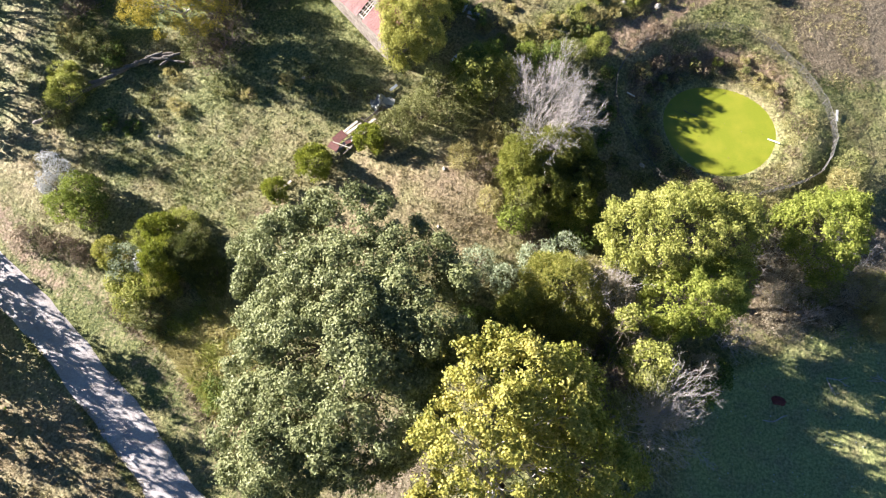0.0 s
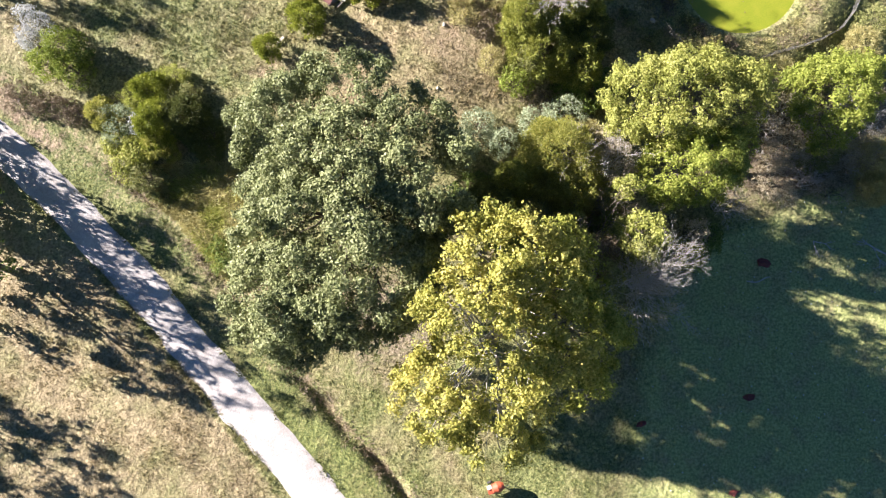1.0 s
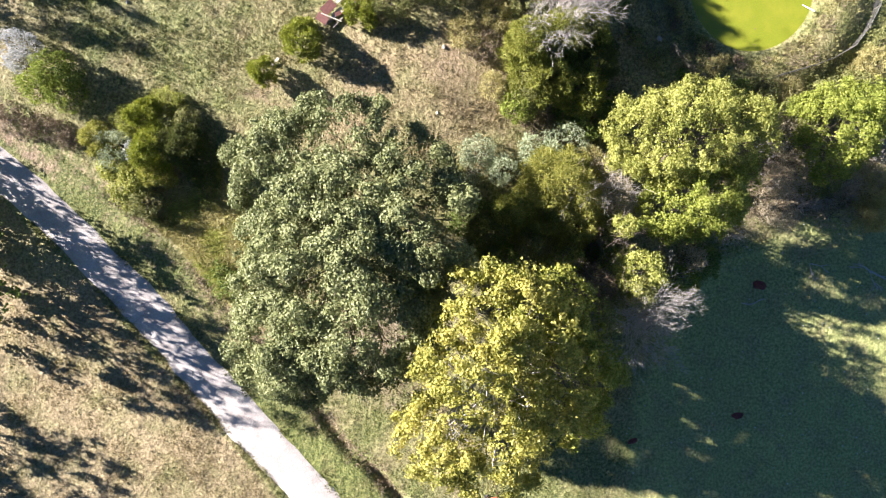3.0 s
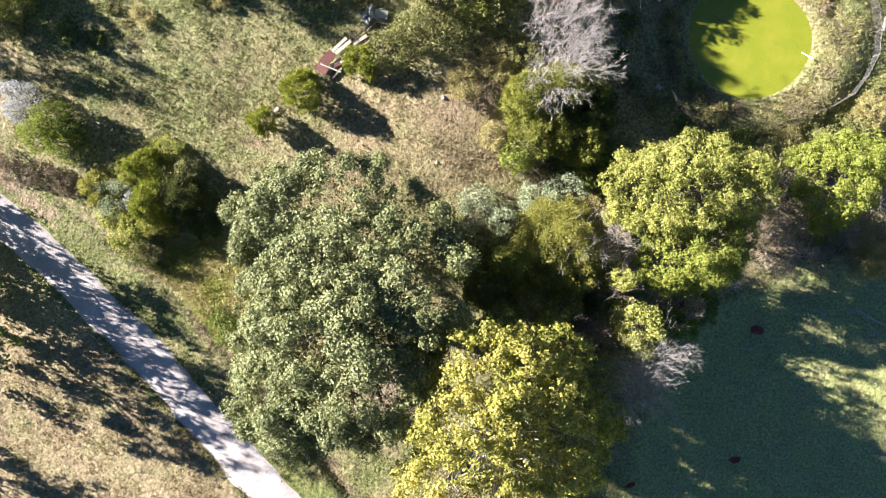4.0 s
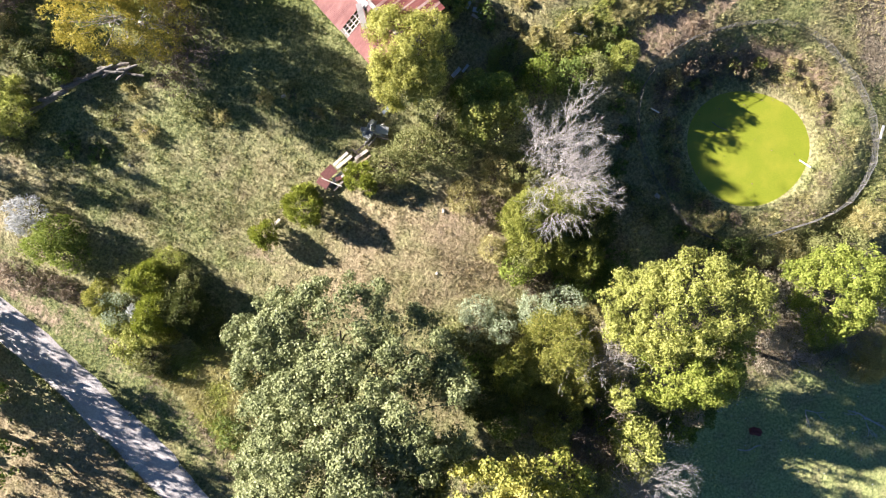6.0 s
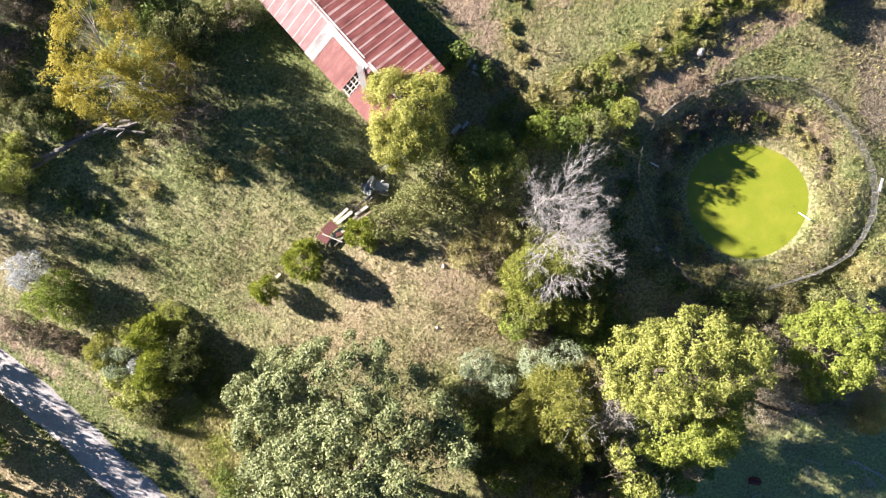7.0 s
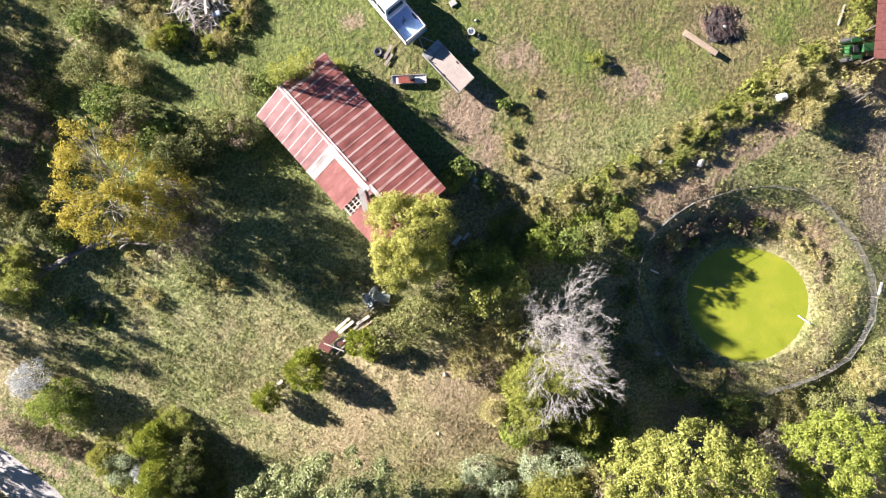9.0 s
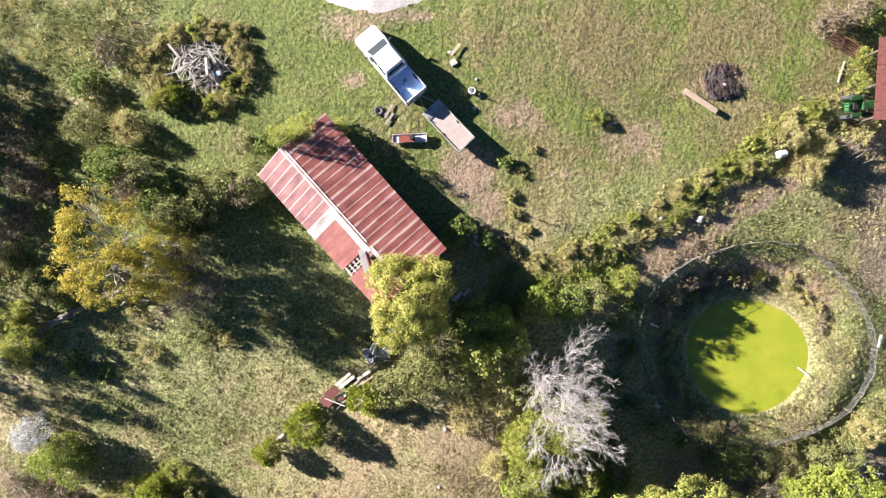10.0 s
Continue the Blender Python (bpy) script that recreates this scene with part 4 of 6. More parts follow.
shrub("green", 12.9, 39.5, 1.01, 0.6)
shrub("bright", 7.4, 37.2, 1.4, 2.6)
shrub("green", 9.6, 37.8, 1.4, 2.4)
shrub("olive", 11.3, 38.2, 1.4, 2.4)
shrub("vine", 13.9, 39.3, 1.3, 1.8)
shrub("vine", 31.6, 56.2, 0.77, 1.2)
shrub("vine", 31.5, 54.3, 0.85, 1.2)
shrub("straw", 32.2, 50.8, 0.86, 1.0)
shrub("brown", 30.5, 59.5, 1.42, 2.4)
shrub("brown", 28.5, 59.0, 1.09, 1.8)
shrub("green", 32.5, 58.7, 0.85, 1.6)
shrub("straw", 6.6, 49.1, 0.36, 0.18)
shrub("straw", 25.1, 50.5, 0.90, 0.34)
shrub("straw", 26.5, 49.2, 0.86, 0.34)
shrub("vine", 30.0, 49.1, 0.63, 0.34)
shrub("straw", 23.3, 47.9, 0.80, 0.34)
shrub("vine", 19.0, 46.0, 0.62, 0.34)
# sedge on the inner bank of the pond
shrub("brown", 30.9, 35.2, 0.50, 0.4, 0.8)
shrub("brown", 30.6, 36.6, 0.60, 0.5, 0.8)
shrub("straw", 30.1, 37.0, 0.55, 0.4, 0.8)
shrub("straw", 29.1, 37.9, 0.59, 0.4, 0.8)
shrub("olive", 28.1, 38.8, 0.36, 0.5, 0.8)
shrub("straw", 27.9, 39.6, 0.54, 0.3, 0.8)
shrub("brown", 26.3, 39.4, 0.37, 0.3, 0.8)
shrub("vine", 25.4, 39.5, 0.46, 0.5, 0.8)
shrub("brown", 24.0, 39.1, 0.69, 0.5, 0.8)
shrub("olive", 23.3, 39.4, 0.56, 0.5, 0.8)
shrub("brown", 21.5, 39.4, 0.65, 0.4, 0.8)
shrub("brown", 21.2, 38.2, 0.64, 0.3, 0.8)
shrub("vine", 20.2, 38.0, 0.40, 0.3, 0.8)
shrub("brown", 19.2, 37.0, 0.71, 0.4, 0.8)
shrub("olive", 18.8, 36.6, 0.59, 0.5, 0.8)
shrub("olive", 18.2, 34.6, 0.54, 0.5, 0.8)
shrub("olive", 17.6, 33.7, 0.68, 0.3, 0.8)
shrub("olive", 17.9, 32.4, 0.58, 0.5, 0.8)
shrub("straw", 18.6, 31.7, 0.54, 0.4, 0.8)
shrub("straw", 18.9, 30.7, 0.52, 0.4, 0.8)
shrub("brown", 18.6, 29.8, 0.68, 0.5, 0.8)
shrub("olive", 20.4, 29.0, 0.74, 0.5, 0.8)
shrub("brown", 21.1, 28.3, 0.44, 0.5, 0.8)
shrub("straw", 21.6, 26.7, 0.75, 0.5, 0.8)
shrub("straw", 22.5, 27.2, 0.52, 0.3, 0.8)
shrub("brown", 23.7, 27.1, 0.61, 0.5, 0.8)
# low weeds over the bank and under the trees
shrub("green", 14.7, 37.3, 0.80, 0.6, 0.75)
shrub("green", 13.6, 35.9, 0.72, 0.5, 0.75)
shrub("green", 14.5, 33.6, 0.98, 0.4, 0.75)
shrub("green", 14.1, 30.9, 0.72, 0.6, 0.75)
shrub("olive", 15.2, 29.0, 0.93, 0.5, 0.75)
shrub("olive", 17.1, 27.5, 1.02, 0.7, 0.75)
shrub("green", 19.2, 26.0, 0.76, 0.5, 0.75)
shrub("olive", 22.0, 24.5, 0.99, 0.6, 0.75)
shrub("straw", 25.4, 24.0, 0.85, 0.7, 0.75)
shrub("olive", 27.8, 24.9, 0.98, 0.4, 0.75)
shrub("brown", 17.6, 40.4, 0.68, 0.4, 0.75)
shrub("brown", 19.8, 41.7, 1.05, 0.5, 0.75)
shrub("brown", 17.4, 37.3, 1.14, 0.7, 0.75)
shrub("straw", 18.2, 38.2, 1.08, 0.5, 0.75)
shrub("brown", 19.6, 39.1, 0.85, 0.4, 0.75)
shrub("olive", -8.1, 35.1, 0.71, 0.4, 0.6)
shrub("straw", -9.9, 34.7, 1.00, 0.3, 0.6)
shrub("olive", -11.5, 36.4, 1.14, 0.4, 0.6)
shrub("olive", -6.4, 34.7, 0.93, 0.4, 0.6)
shrub("straw", -13.7, 36.0, 0.93, 0.5, 0.6)
shrub("straw", -16.8, 34.6, 0.75, 0.4, 0.6)
shrub("olive", -19.0, 35.1, 0.98, 0.4, 0.6)
shrub("straw", -23.1, 33.7, 1.15, 0.5, 0.6)
shrub("straw", -23.7, 36.4, 0.92, 0.5, 0.6)
shrub("green", -26.9, 31.8, 1.11, 0.3, 0.6)
shrub("green", -29.0, 32.7, 1.19, 0.4, 0.6)
shrub("olive", -25.2, 34.6, 0.81, 0.5, 0.6)


# ---- grass ----
def tufts(name, x, y, tall, blades, label, mat=None, wide_by=0.12):
    """Bunches of grass whose blades lean out from their middle."""
    n, k = len(x), blades
    wide = np.repeat(tall * rng.uniform(0.4, 1.0, n) + 0.04, k)
    a = rng.uniform(0, 6.283, n * k)
    d = wide * np.sqrt(rng.random(n * k))
    bx, by = np.repeat(x, k) + d * np.cos(a), np.repeat(y, k) + d * np.sin(a)
    bz = np.repeat(land(x, y), k) - 0.02
    ln = np.repeat(tall, k) * rng.uniform(0.6, 1.3, n * k)
    a = a + rng.normal(size=n * k) * 0.5
    lean = rng.uniform(0.3, 1.25, n * k)
    w = ln * wide_by + 0.013
    ca, sa = np.cos(a), np.sin(a)
    p0 = np.stack([bx - sa * w, by + ca * w, bz], 1)
    p1 = np.stack([bx + sa * w, by - ca * w, bz], 1)
    p2 = np.stack([bx + ca * ln * np.sin(lean), by + sa * ln * np.sin(lean), bz + ln * np.cos(lean)], 1)
    v = np.stack([p0, p1, p2], 1).reshape(-1, 3)
    me = raw_mesh(name, v, np.arange(3 * n * k).reshape(-1, 3), [mat or BLADES])
    put_zones(me, np.repeat(bx, 3), np.repeat(by, 3))
    return tagged(new(name, me), label, "grass", kind="stuff")


tx, ty = rng.uniform(-38, 40, 200000), rng.uniform(-24, 64, 200000)
lawn_, dry_, soil_, litter_, grazed_ = zones(tx, ty)
keep = (np.abs(road_off(tx, ty)) > 1.5 + 0.45 * rng.random(len(tx))) & (pond_off(tx, ty) > 0.15)
keep &= rng.random(len(tx)) > np.clip(soil_ * 1.1 + litter_ * 0.7, 0, 0.93)
keep &= ~((ty > 58.8) & (tx > -13) & (tx < 2))
keep &= ~((np.abs((tx + 6.7) * 0.668 - (ty - 44.7) * 0.744) < 6.4) & (np.abs((tx + 6.7) * 0.744 + (ty - 44.7) * 0.668) < 2.9))
keep &= rng.random(len(tx)) > 0.7 * grazed_
patchy = fbm(tx / 1.6, ty / 1.6, 90)
keep &= patchy + 0.3 * rng.random(len(tx)) > 0.44
tx, ty, lawn_ = tx[keep], ty[keep], np.maximum(lawn_, 0.49 * grazed_)[keep]
tall = (0.06 + 0.19 * fbm(tx / 2.2, ty / 2.2, 95) ** 1.5) * (1 - 0.55 * lawn_)
cut = lawn_ > 0.5
tufts("meadow_grass", tx[~cut], ty[~cut], tall[~cut], 5, "tussocky uncut meadow grass, part dry and part green")
tufts("lawn_grass", tx[cut], ty[cut], tall[cut], 5, "short mown green lawn grass")


def tussocks(n, label):
    """Larger mounds of coarse grass in the rough parts of the meadow."""
    x, y = rng.uniform(-36, 34, n), rng.uniform(-8, 60, n)
    lawn_, dry_, soil_, litter_, grazed_ = zones(x, y)
    rough = 0.35 + 0.65 * np.exp(-((x + 17) / 12) ** 2 - ((y - 34) / 6) ** 2) + 0.5 * np.exp(-((x + 15) / 7) ** 2 - ((y - 9) / 5) ** 2)
    rough = rough + 0.25 * (np.abs(pond_off(x, y) - 3) < 2.4) - 0.3 * np.exp(-((x - 0) / 8) ** 2 - ((y - 25) / 5) ** 2)
    ok = (lawn_ < 0.4) & (np.abs(road_off(x, y)) > 3.2) & (pond_off(x, y) > 0.3) & (x < pasture_edge(y) - 0.6) & (fbm(x / 3, y / 3, 150) * rough * 2 > rng.random(n) * 1.3)
    ok &= ~((np.abs((x + 6.7) * 0.668 - (y - 44.7) * 0.744) < 6.6) & (np.abs((x + 6.7) * 0.744 + (y - 44.7) * 0.668) < 3.1))
    x, y = x[ok], y[ok]
    return tufts("tussock_grass", x, y, rng.uniform(0.13, 0.27, len(x)), 13, label)


tussocks(13000, "coarse grass tussocks catching the low sun")

# dead sedge and rank weeds on the pond's banks
a, d = rng.uniform(0, 6.283, 8600), rng.uniform(5.3, 9.4, 8600)
sx, sy = 24.9 + d * np.cos(a), 32.9 + d * np.sin(a)
p, side = pond_off(sx, sy), fbm(sx / 1.8, sy / 1.8, 160)
ok = (p > 0.55) & (p < 3.6) & (side > 0.4 + 0.1 * (p - 1.5) - 0.1 * np.sin(a))
sx, sy, side = sx[ok], sy[ok], fbm(sx[ok] / 0.9, sy[ok] / 0.9, 165)
for name, pick, mat, label in (("sedge", side < 0.47, LEAF["brown"], "flattened brown dead sedge round the pond"), ("dry_sedge", side >= 0.47, LEAF["straw"], "straw-coloured sedge clumps round the pond")):
    tufts(name, sx[pick], sy[pick], 0.05 + 0.24 * rng.random(pick.sum()) ** 2, 11, label, mat, 0.045)
wx = rng.uniform(3.5, 31, 6400)
wy = np.interp(wx, [0, 4, 9.2, 13.5, 17.8, 22, 26.3, 29.9, 36], [38, 38.7, 40.2, 42.3, 44.5, 47.2, 50, 52, 55]) + rng.normal(size=6400) * (0.55 + 0.022 * wx) + 0.1
side = fbm(wx / 1.5, wy / 1.5, 170)
for name, pick, mat, label in (("bank_weeds", side > 0.5, LEAF["vine"], "rank yellow-green weeds along the bank"), ("dry_bank_weeds", (side <= 0.5) & (side > 0.36), LEAF["straw"], "dry grass stalks along the bank")):
    tufts(name, wx[pick], wy[pick], 0.08 + 0.3 * rng.random(pick.sum()) ** 2, 18, label, mat, 0.045)
# tall pale weeds between the ditch and the oak, and brown stalks in the ditch
px, py = rng.uniform(-25, -14, 5200), rng.uniform(6, 17, 5200)
side = fbm(px / 1.2, py / 1.2, 220)
ok = (ditch_off(px, py) > 0.5) & (np.hypot((px + 19.2) / 4.6, (py - 12.2) / 4.4) < 0.75 + 0.7 * side)
for name, pick, mat, label in (("pale_weeds", ok & (side > 0.46), LEAF["straw"], "tall pale dry weeds beside the ditch"), ("green_weeds", ok & (side <= 0.46), LEAF["vine"], "yellow-green weeds beside the ditch")):
    tufts(name, px[pick], py[pick], 0.15 + 0.5 * rng.random(pick.sum()) ** 1.5, 16, label, mat, 0.04)
qy = rng.uniform(-14, 17, 1300)
qx = np.interp(qy, [-60, -9.7, -4.3, -0.1, 5.4, 12.3, 17, 24], [38, -2.3, -7.4, -11.2, -16.3, -22.2, -27.5, -36]) + rng.normal(size=1300) * 0.55
ok = fbm(qy / 1.4, qx / 1.4, 230) > 0.42
tufts("ditch_weeds", qx[ok], qy[ok], 0.08 + 0.3 * rng.random(ok.sum()) ** 2, 12, "withered brown weeds along the ditch", LEAF["brown"], 0.045)
bx, by = rng.uniform(-34, -13, 5200), rng.uniform(48, 60, 5200)
near = np.hypot((bx + 17.8) / 4.4, (by - 54.8) / 3.3)
side = fbm(bx / 1.3, by / 1.3, 190)
ok = ((near > 0.55) & (near < 1.05) & (side > 0.36)) | ((bx < -21) & (side + 0.02 * (-21 - bx) > 0.52))
for name, pick, mat, label in (("rough_weeds", ok & (side > 0.52), LEAF["olive"], "rough olive weeds beside the brush pile"), ("dry_rough_weeds", ok & (side <= 0.52), LEAF["straw"], "dry pale weeds beside the brush pile")):
    tufts(name, bx[pick], by[pick], 0.08 + 0.36 * rng.random(pick.sum()) ** 2, 14, label, mat, 0.045)
lx, ly = rng.uniform(25, 40, 5200), rng.uniform(36, 54, 5200)
ok = (zones(lx, ly)[3] > 0.3) & (fbm(lx / 2, ly / 2, 180) > 0.46)
tufts("dry_weeds", lx[ok], ly[ok], 0.05 + 0.2 * rng.random(ok.sum()) ** 2, 10, "dry weed clumps over fallen leaves", LEAF["straw"], 0.045)

vy = rng.uniform(-9, 15, 900)
side = rng.choice([-1.0, 1.0], 900, p=[0.75, 0.25])
vx = np.interp(vy, [-9.9, -4.8, 0.7, 8.1, 13.6, 17.3], [-9.3, -13.9, -18.9, -25.6, -31.0, -34.8]) + side * (1.72 + rng.normal(size=900) * 0.16) / 0.74
ok = fbm(vy / 1.5, side * 3, 210) > 0.45
tufts("verge_weeds", vx[ok], vy[ok], rng.uniform(0.1, 0.3, ok.sum()), 8, "ragged weeds along the gravel's edge")

# ---- barn ----
def tin_material(name, base, light, rust, scale=1.0):
    """Painted roofing tin, faded and rusted in streaks."""
    m, nt, b = material(name, 0.5, 0.0)
    t = nt.nodes.new("ShaderNodeTexCoord")
    mp = node(nt, "ShaderNodeMapping")
    mp.inputs["Scale"].default_value = (1.4, 0.35, 1.0)
    nt.links.new(t.outputs["Object"], mp.inputs[0])
    n = node(nt, "ShaderNodeTexNoise", Scale=1.2 * scale, Detail=6.0, Roughness=0.65)
    nt.links.new(mp.outputs[0], n.inputs["Vector"])
    col = stops(nt, n.outputs["Fac"], (0.32, rust), (0.5, base), (0.72, light))
    nt.links.new(col, b.inputs["Base Color"])
    bump(nt, b, noise_node(nt, 12, 4), 0.15, 0.01)
    return m


RED_TIN = tin_material("red roofing tin", (0.215, 0.066, 0.055), (0.32, 0.13, 0.11), (0.115, 0.034, 0.028))
RED_SEAM = tin_material("faded seam", (0.4, 0.245, 0.215), (0.54, 0.42, 0.385), (0.24, 0.105, 0.085))
PINK_TIN = tin_material("faded pink tin", (0.2, 0.095, 0.09), (0.28, 0.155, 0.148), (0.13, 0.055, 0.05))
DULL_TIN = tin_material("dull red tin", (0.25, 0.1, 0.085), (0.34, 0.165, 0.145), (0.17, 0.06, 0.05))
WHITE_TIN = tin_material("weathered white panel", (0.36, 0.33, 0.31), (0.48, 0.45, 0.43), (0.2, 0.165, 0.15))
OLD_WOOD = plain("weathered grey boards", (0.16, 0.135, 0.11), (0.32, 0.28, 0.24), 4, 0.85, dirt=(0.1, 0.08, 0.06))
TAN_WOOD = plain("sun-bleached tan plank", (0.3, 0.22, 0.15), (0.46, 0.36, 0.26), 4, 0.8, dirt=(0.2, 0.14, 0.1))
PALE_WOOD = plain("pale weathered timber", (0.36, 0.31, 0.26), (0.6, 0.55, 0.48), 5, 0.8)

RIDGE_V, WIDE, LONG, EAVE_NE, EAVE_SW, RIDGE_Z = 3.74, 6.2, 13.1, 8.95, 8.6, 9.85
# the barn's own axes: x along the ridge, y back towards the lawn, z up
barn_m = Matrix.Translation((-8.8, 51.2, 0)) @ Matrix.Rotation(math.atan2(-0.744, 0.668), 4, "Z")
barn = thing("barn", barn_m, "old timber barn with a patched rusty red tin roof", "barn")


def roof_z(v):
    """Height of the roof at v metres from the lawn-side eave."""
    return EAVE_NE + (RIDGE_Z - EAVE_NE) * v / RIDGE_V if v <= RIDGE_V else RIDGE_Z + (EAVE_SW - RIDGE_Z) * (v - RIDGE_V) / (WIDE - RIDGE_V)


def sheet(u0, u1, v0, v1, pitch, depth, lift=0.0, thick=0.02):
    """Ribbed tin from u0 to u1 along the ridge and v0 to v1 down the slope (v grows towards the meadow)."""
    bm = bmesh.new()
    n = max(2, int(round((u1 - u0) / pitch)))
    prof = []
    for i in range(n):
        a = u0 + (u1 - u0) * i / n
        s = (u1 - u0) / n
        prof += [(a, 0), (a + 0.62 * s, 0), (a + 0.7 * s, depth), (a + 0.92 * s, depth)]
    prof.append((u1, 0))
    top, low = [], []
    for v in (v0, v1):
        top.append([bm.verts.new((u, -v, roof_z(v) + lift + d + thick)) for u, d in prof])
        low.append([bm.verts.new((u, -v, roof_z(v) + lift + d)) for u, d in prof])
    for i in range(len(prof) - 1):
        bm.faces.new((top[0][i], top[1][i], top[1][i + 1], top[0][i + 1]))
        bm.faces.new((low[0][i], low[0][i + 1], low[1][i + 1], low[1][i]))
        for k in (0, 1):
            bm.faces.new((top[k][i], top[k][i + 1], low[k][i + 1], low[k][i]))
    bmesh.ops.recalc_face_normals(bm, faces=bm.faces)
    return bm


def seam(u, v0, v1, wide, lift=0.024, high=0.016):
    bm = bmesh.new()
    a, b = Vector((u, -v0, roof_z(v0) + lift)), Vector((u, -v1, roof_z(v1) + lift))
    d = b - a
    m = Matrix.Translation((a + b) / 2) @ d.to_track_quat("Y", "Z").to_matrix().to_4x4()
    return box(bm, (wide, d.length, high), m, 0.004)


steps = 21
for i in range(steps):   # lawn side: one tin sheet beside another, with broad pale laps
    u0, u1 = LONG * i / steps, LONG * (i + 1) / steps
    part("roof_sheet", sheet(u0 + 0.004, u1 - 0.004, -0.25, RIDGE_V, 0.21, 0.004), RED_TIN, barn)
    part("roof_seam", seam(u0 + 0.09 + 0.03 * math.sin(i * 2.1), -0.25, RIDGE_V - 0.02, 0.15 + 0.05 * math.sin(i * 1.7)), RED_SEAM, barn)
for i in range(8):
    u0, u1 = 5.4 * i / 8, 5.4 * (i + 1) / 8
    part("roof_sheet", sheet(u0 + 0.003, u1 - 0.003, RIDGE_V, WIDE + 0.2, 0.17, 0.004), PINK_TIN, barn, "faded pink roof sheet")
    part("roof_seam", seam(u0 + 0.04, RIDGE_V, WIDE + 0.2, 0.075), WHITE_TIN, barn)
part("skylight_panel", sheet(5.42, 6.3, RIDGE_V + 0.1, WIDE + 0.25, 0.11, 0.02, 0.02), WHITE_TIN, barn, "dirty white translucent roof panel")
for i in range(4):
    u0 = 6.32 + 2.9 * i / 4
    part("roof_sheet", sheet(u0, u0 + 2.9 / 4 - 0.006, RIDGE_V, WIDE + 0.2, 0.085, 0.015), DULL_TIN, barn)
part("roof_sheet", sheet(9.25, 9.95, RIDGE_V, WIDE - 1.7, 0.085, 0.015), PINK_TIN, barn)
for i in range(4):
    u0 = 9.98 + 3.1 * i / 4
    part("roof_sheet", sheet(u0, u0 + 3.1 / 4 - 0.006, RIDGE_V + (0.5 if i == 0 else 0), WIDE + 0.2, 0.085, 0.015), DULL_TIN, barn)
part("ridge_cap", sheet(-0.1, 9.0, RIDGE_V - 0.17, RIDGE_V + 0.19, 9.0, 0.0, 0.05), WHITE_TIN, barn, "white ridge capping")
part("ridge_cap", sheet(5.9, 9.6, RIDGE_V + 0.05, RIDGE_V + 0.5, 3.7, 0.0, 0.045), WHITE_TIN, barn)
part("ridge_cap", sheet(9.4, 13.2, RIDGE_V - 0.2, RIDGE_V + 0.1, 3.8, 0.0, 0.05), WHITE_TIN, barn)
bm = bmesh.new()
a, b = Vector((9.1, -RIDGE_V - 0.55, RIDGE_Z + 0.02)), Vector((10.6, -RIDGE_V - 1.35, RIDGE_Z - 0.35))
box(bm, (0.42, (b - a).length, 0.02), Matrix.Translation((a + b) / 2) @ (b - a).to_track_quat("Y", "Z").to_matrix().to_4x4(), 0.005)
part("loose_sheet", bm, WHITE_TIN, barn, "loose slipped white tin sheet")
for i in range(5):   # bare battens over the hole
    v = WIDE - 1.6 + 0.38 * i
    bm = bmesh.new()
    box(bm, (0.85, 0.09, 0.05), Matrix.Translation((9.6, -v, roof_z(v) - 0.03)) @ Matrix.Rotation(0.08 * math.sin(i * 3), 4, "Z"))
    part("batten", bm, PALE_WOOD, barn, "bare pale roof batten")
for i in range(3):
    part("rafter", seam(9.35 + 0.25 * i, RIDGE_V, WIDE, 0.06, -0.14, 0.1), PALE_WOOD, barn)


def wall(u0, v0, u1, v1, boards):
    """Upright boards from one corner to another, up to the roof."""
    for i in range(boards):
        t0, t1 = i / boards, (i + 0.96) / boards
        ua, va, ub, vb = u0 + (u1 - u0) * t0, v0 + (v1 - v0) * t0, u0 + (u1 - u0) * t1, v0 + (v1 - v0) * t1
        n = Vector((-(vb - va), -(ub - ua), 0)).normalized() * 0.025
        bm = bmesh.new()
        vs = []
        for s in (1, -1):
            for (u, v) in ((ua, va), (ub, vb)):
                vs.append(bm.verts.new(Vector((u, -v, 5.2)) + s * n))
                vs.append(bm.verts.new(Vector((u, -v, roof_z(v) - 0.05)) + s * n))
        for f in ((0, 1, 3, 2), (4, 6, 7, 5), (0, 4, 5, 1), (2, 3, 7, 6), (1, 5, 7, 3), (0, 2, 6, 4)):
            bm.faces.new([vs[k] for k in f])
        bmesh.ops.recalc_face_normals(bm, faces=bm.faces)
        part("wall_board", bm, OLD_WOOD, barn)


wall(0.25, 0.15, 12.9, 0.15, 42)
wall(0.25, WIDE - 0.15, 12.9, WIDE - 0.15, 42)
wall(0.2, 0.2, 0.2, WIDE - 0.2, 20)
wall(12.95, 0.2, 12.95, WIDE - 0.2, 20)

# ---- pickup truck ----
WHITE_PAINT = plain("white car paint", (0.6, 0.61, 0.63), (0.68, 0.69, 0.7), 1.5, 0.3, relief=0)
GLASS, gnt, gb = material("dark window glass", 0.05)
gb.inputs["Base Color"].default_value = (0.02, 0.03, 0.035, 1)
# The liner's pale blue is the sky's reflection put into its colour.
LINER = plain("bed liner with reflected sky blue", (0.32, 0.52, 0.86), (0.5, 0.68, 0.92), 2.5, 0.4, dirt=(0.26, 0.38, 0.58))
RUBBER = plain("black rubber", (0.02, 0.02, 0.02), (0.05, 0.05, 0.05), 8, 0.85)
CHROME = plain("dull chrome", (0.5, 0.5, 0.5), (0.7, 0.7, 0.7), 6, 0.25, 0.9, relief=0)
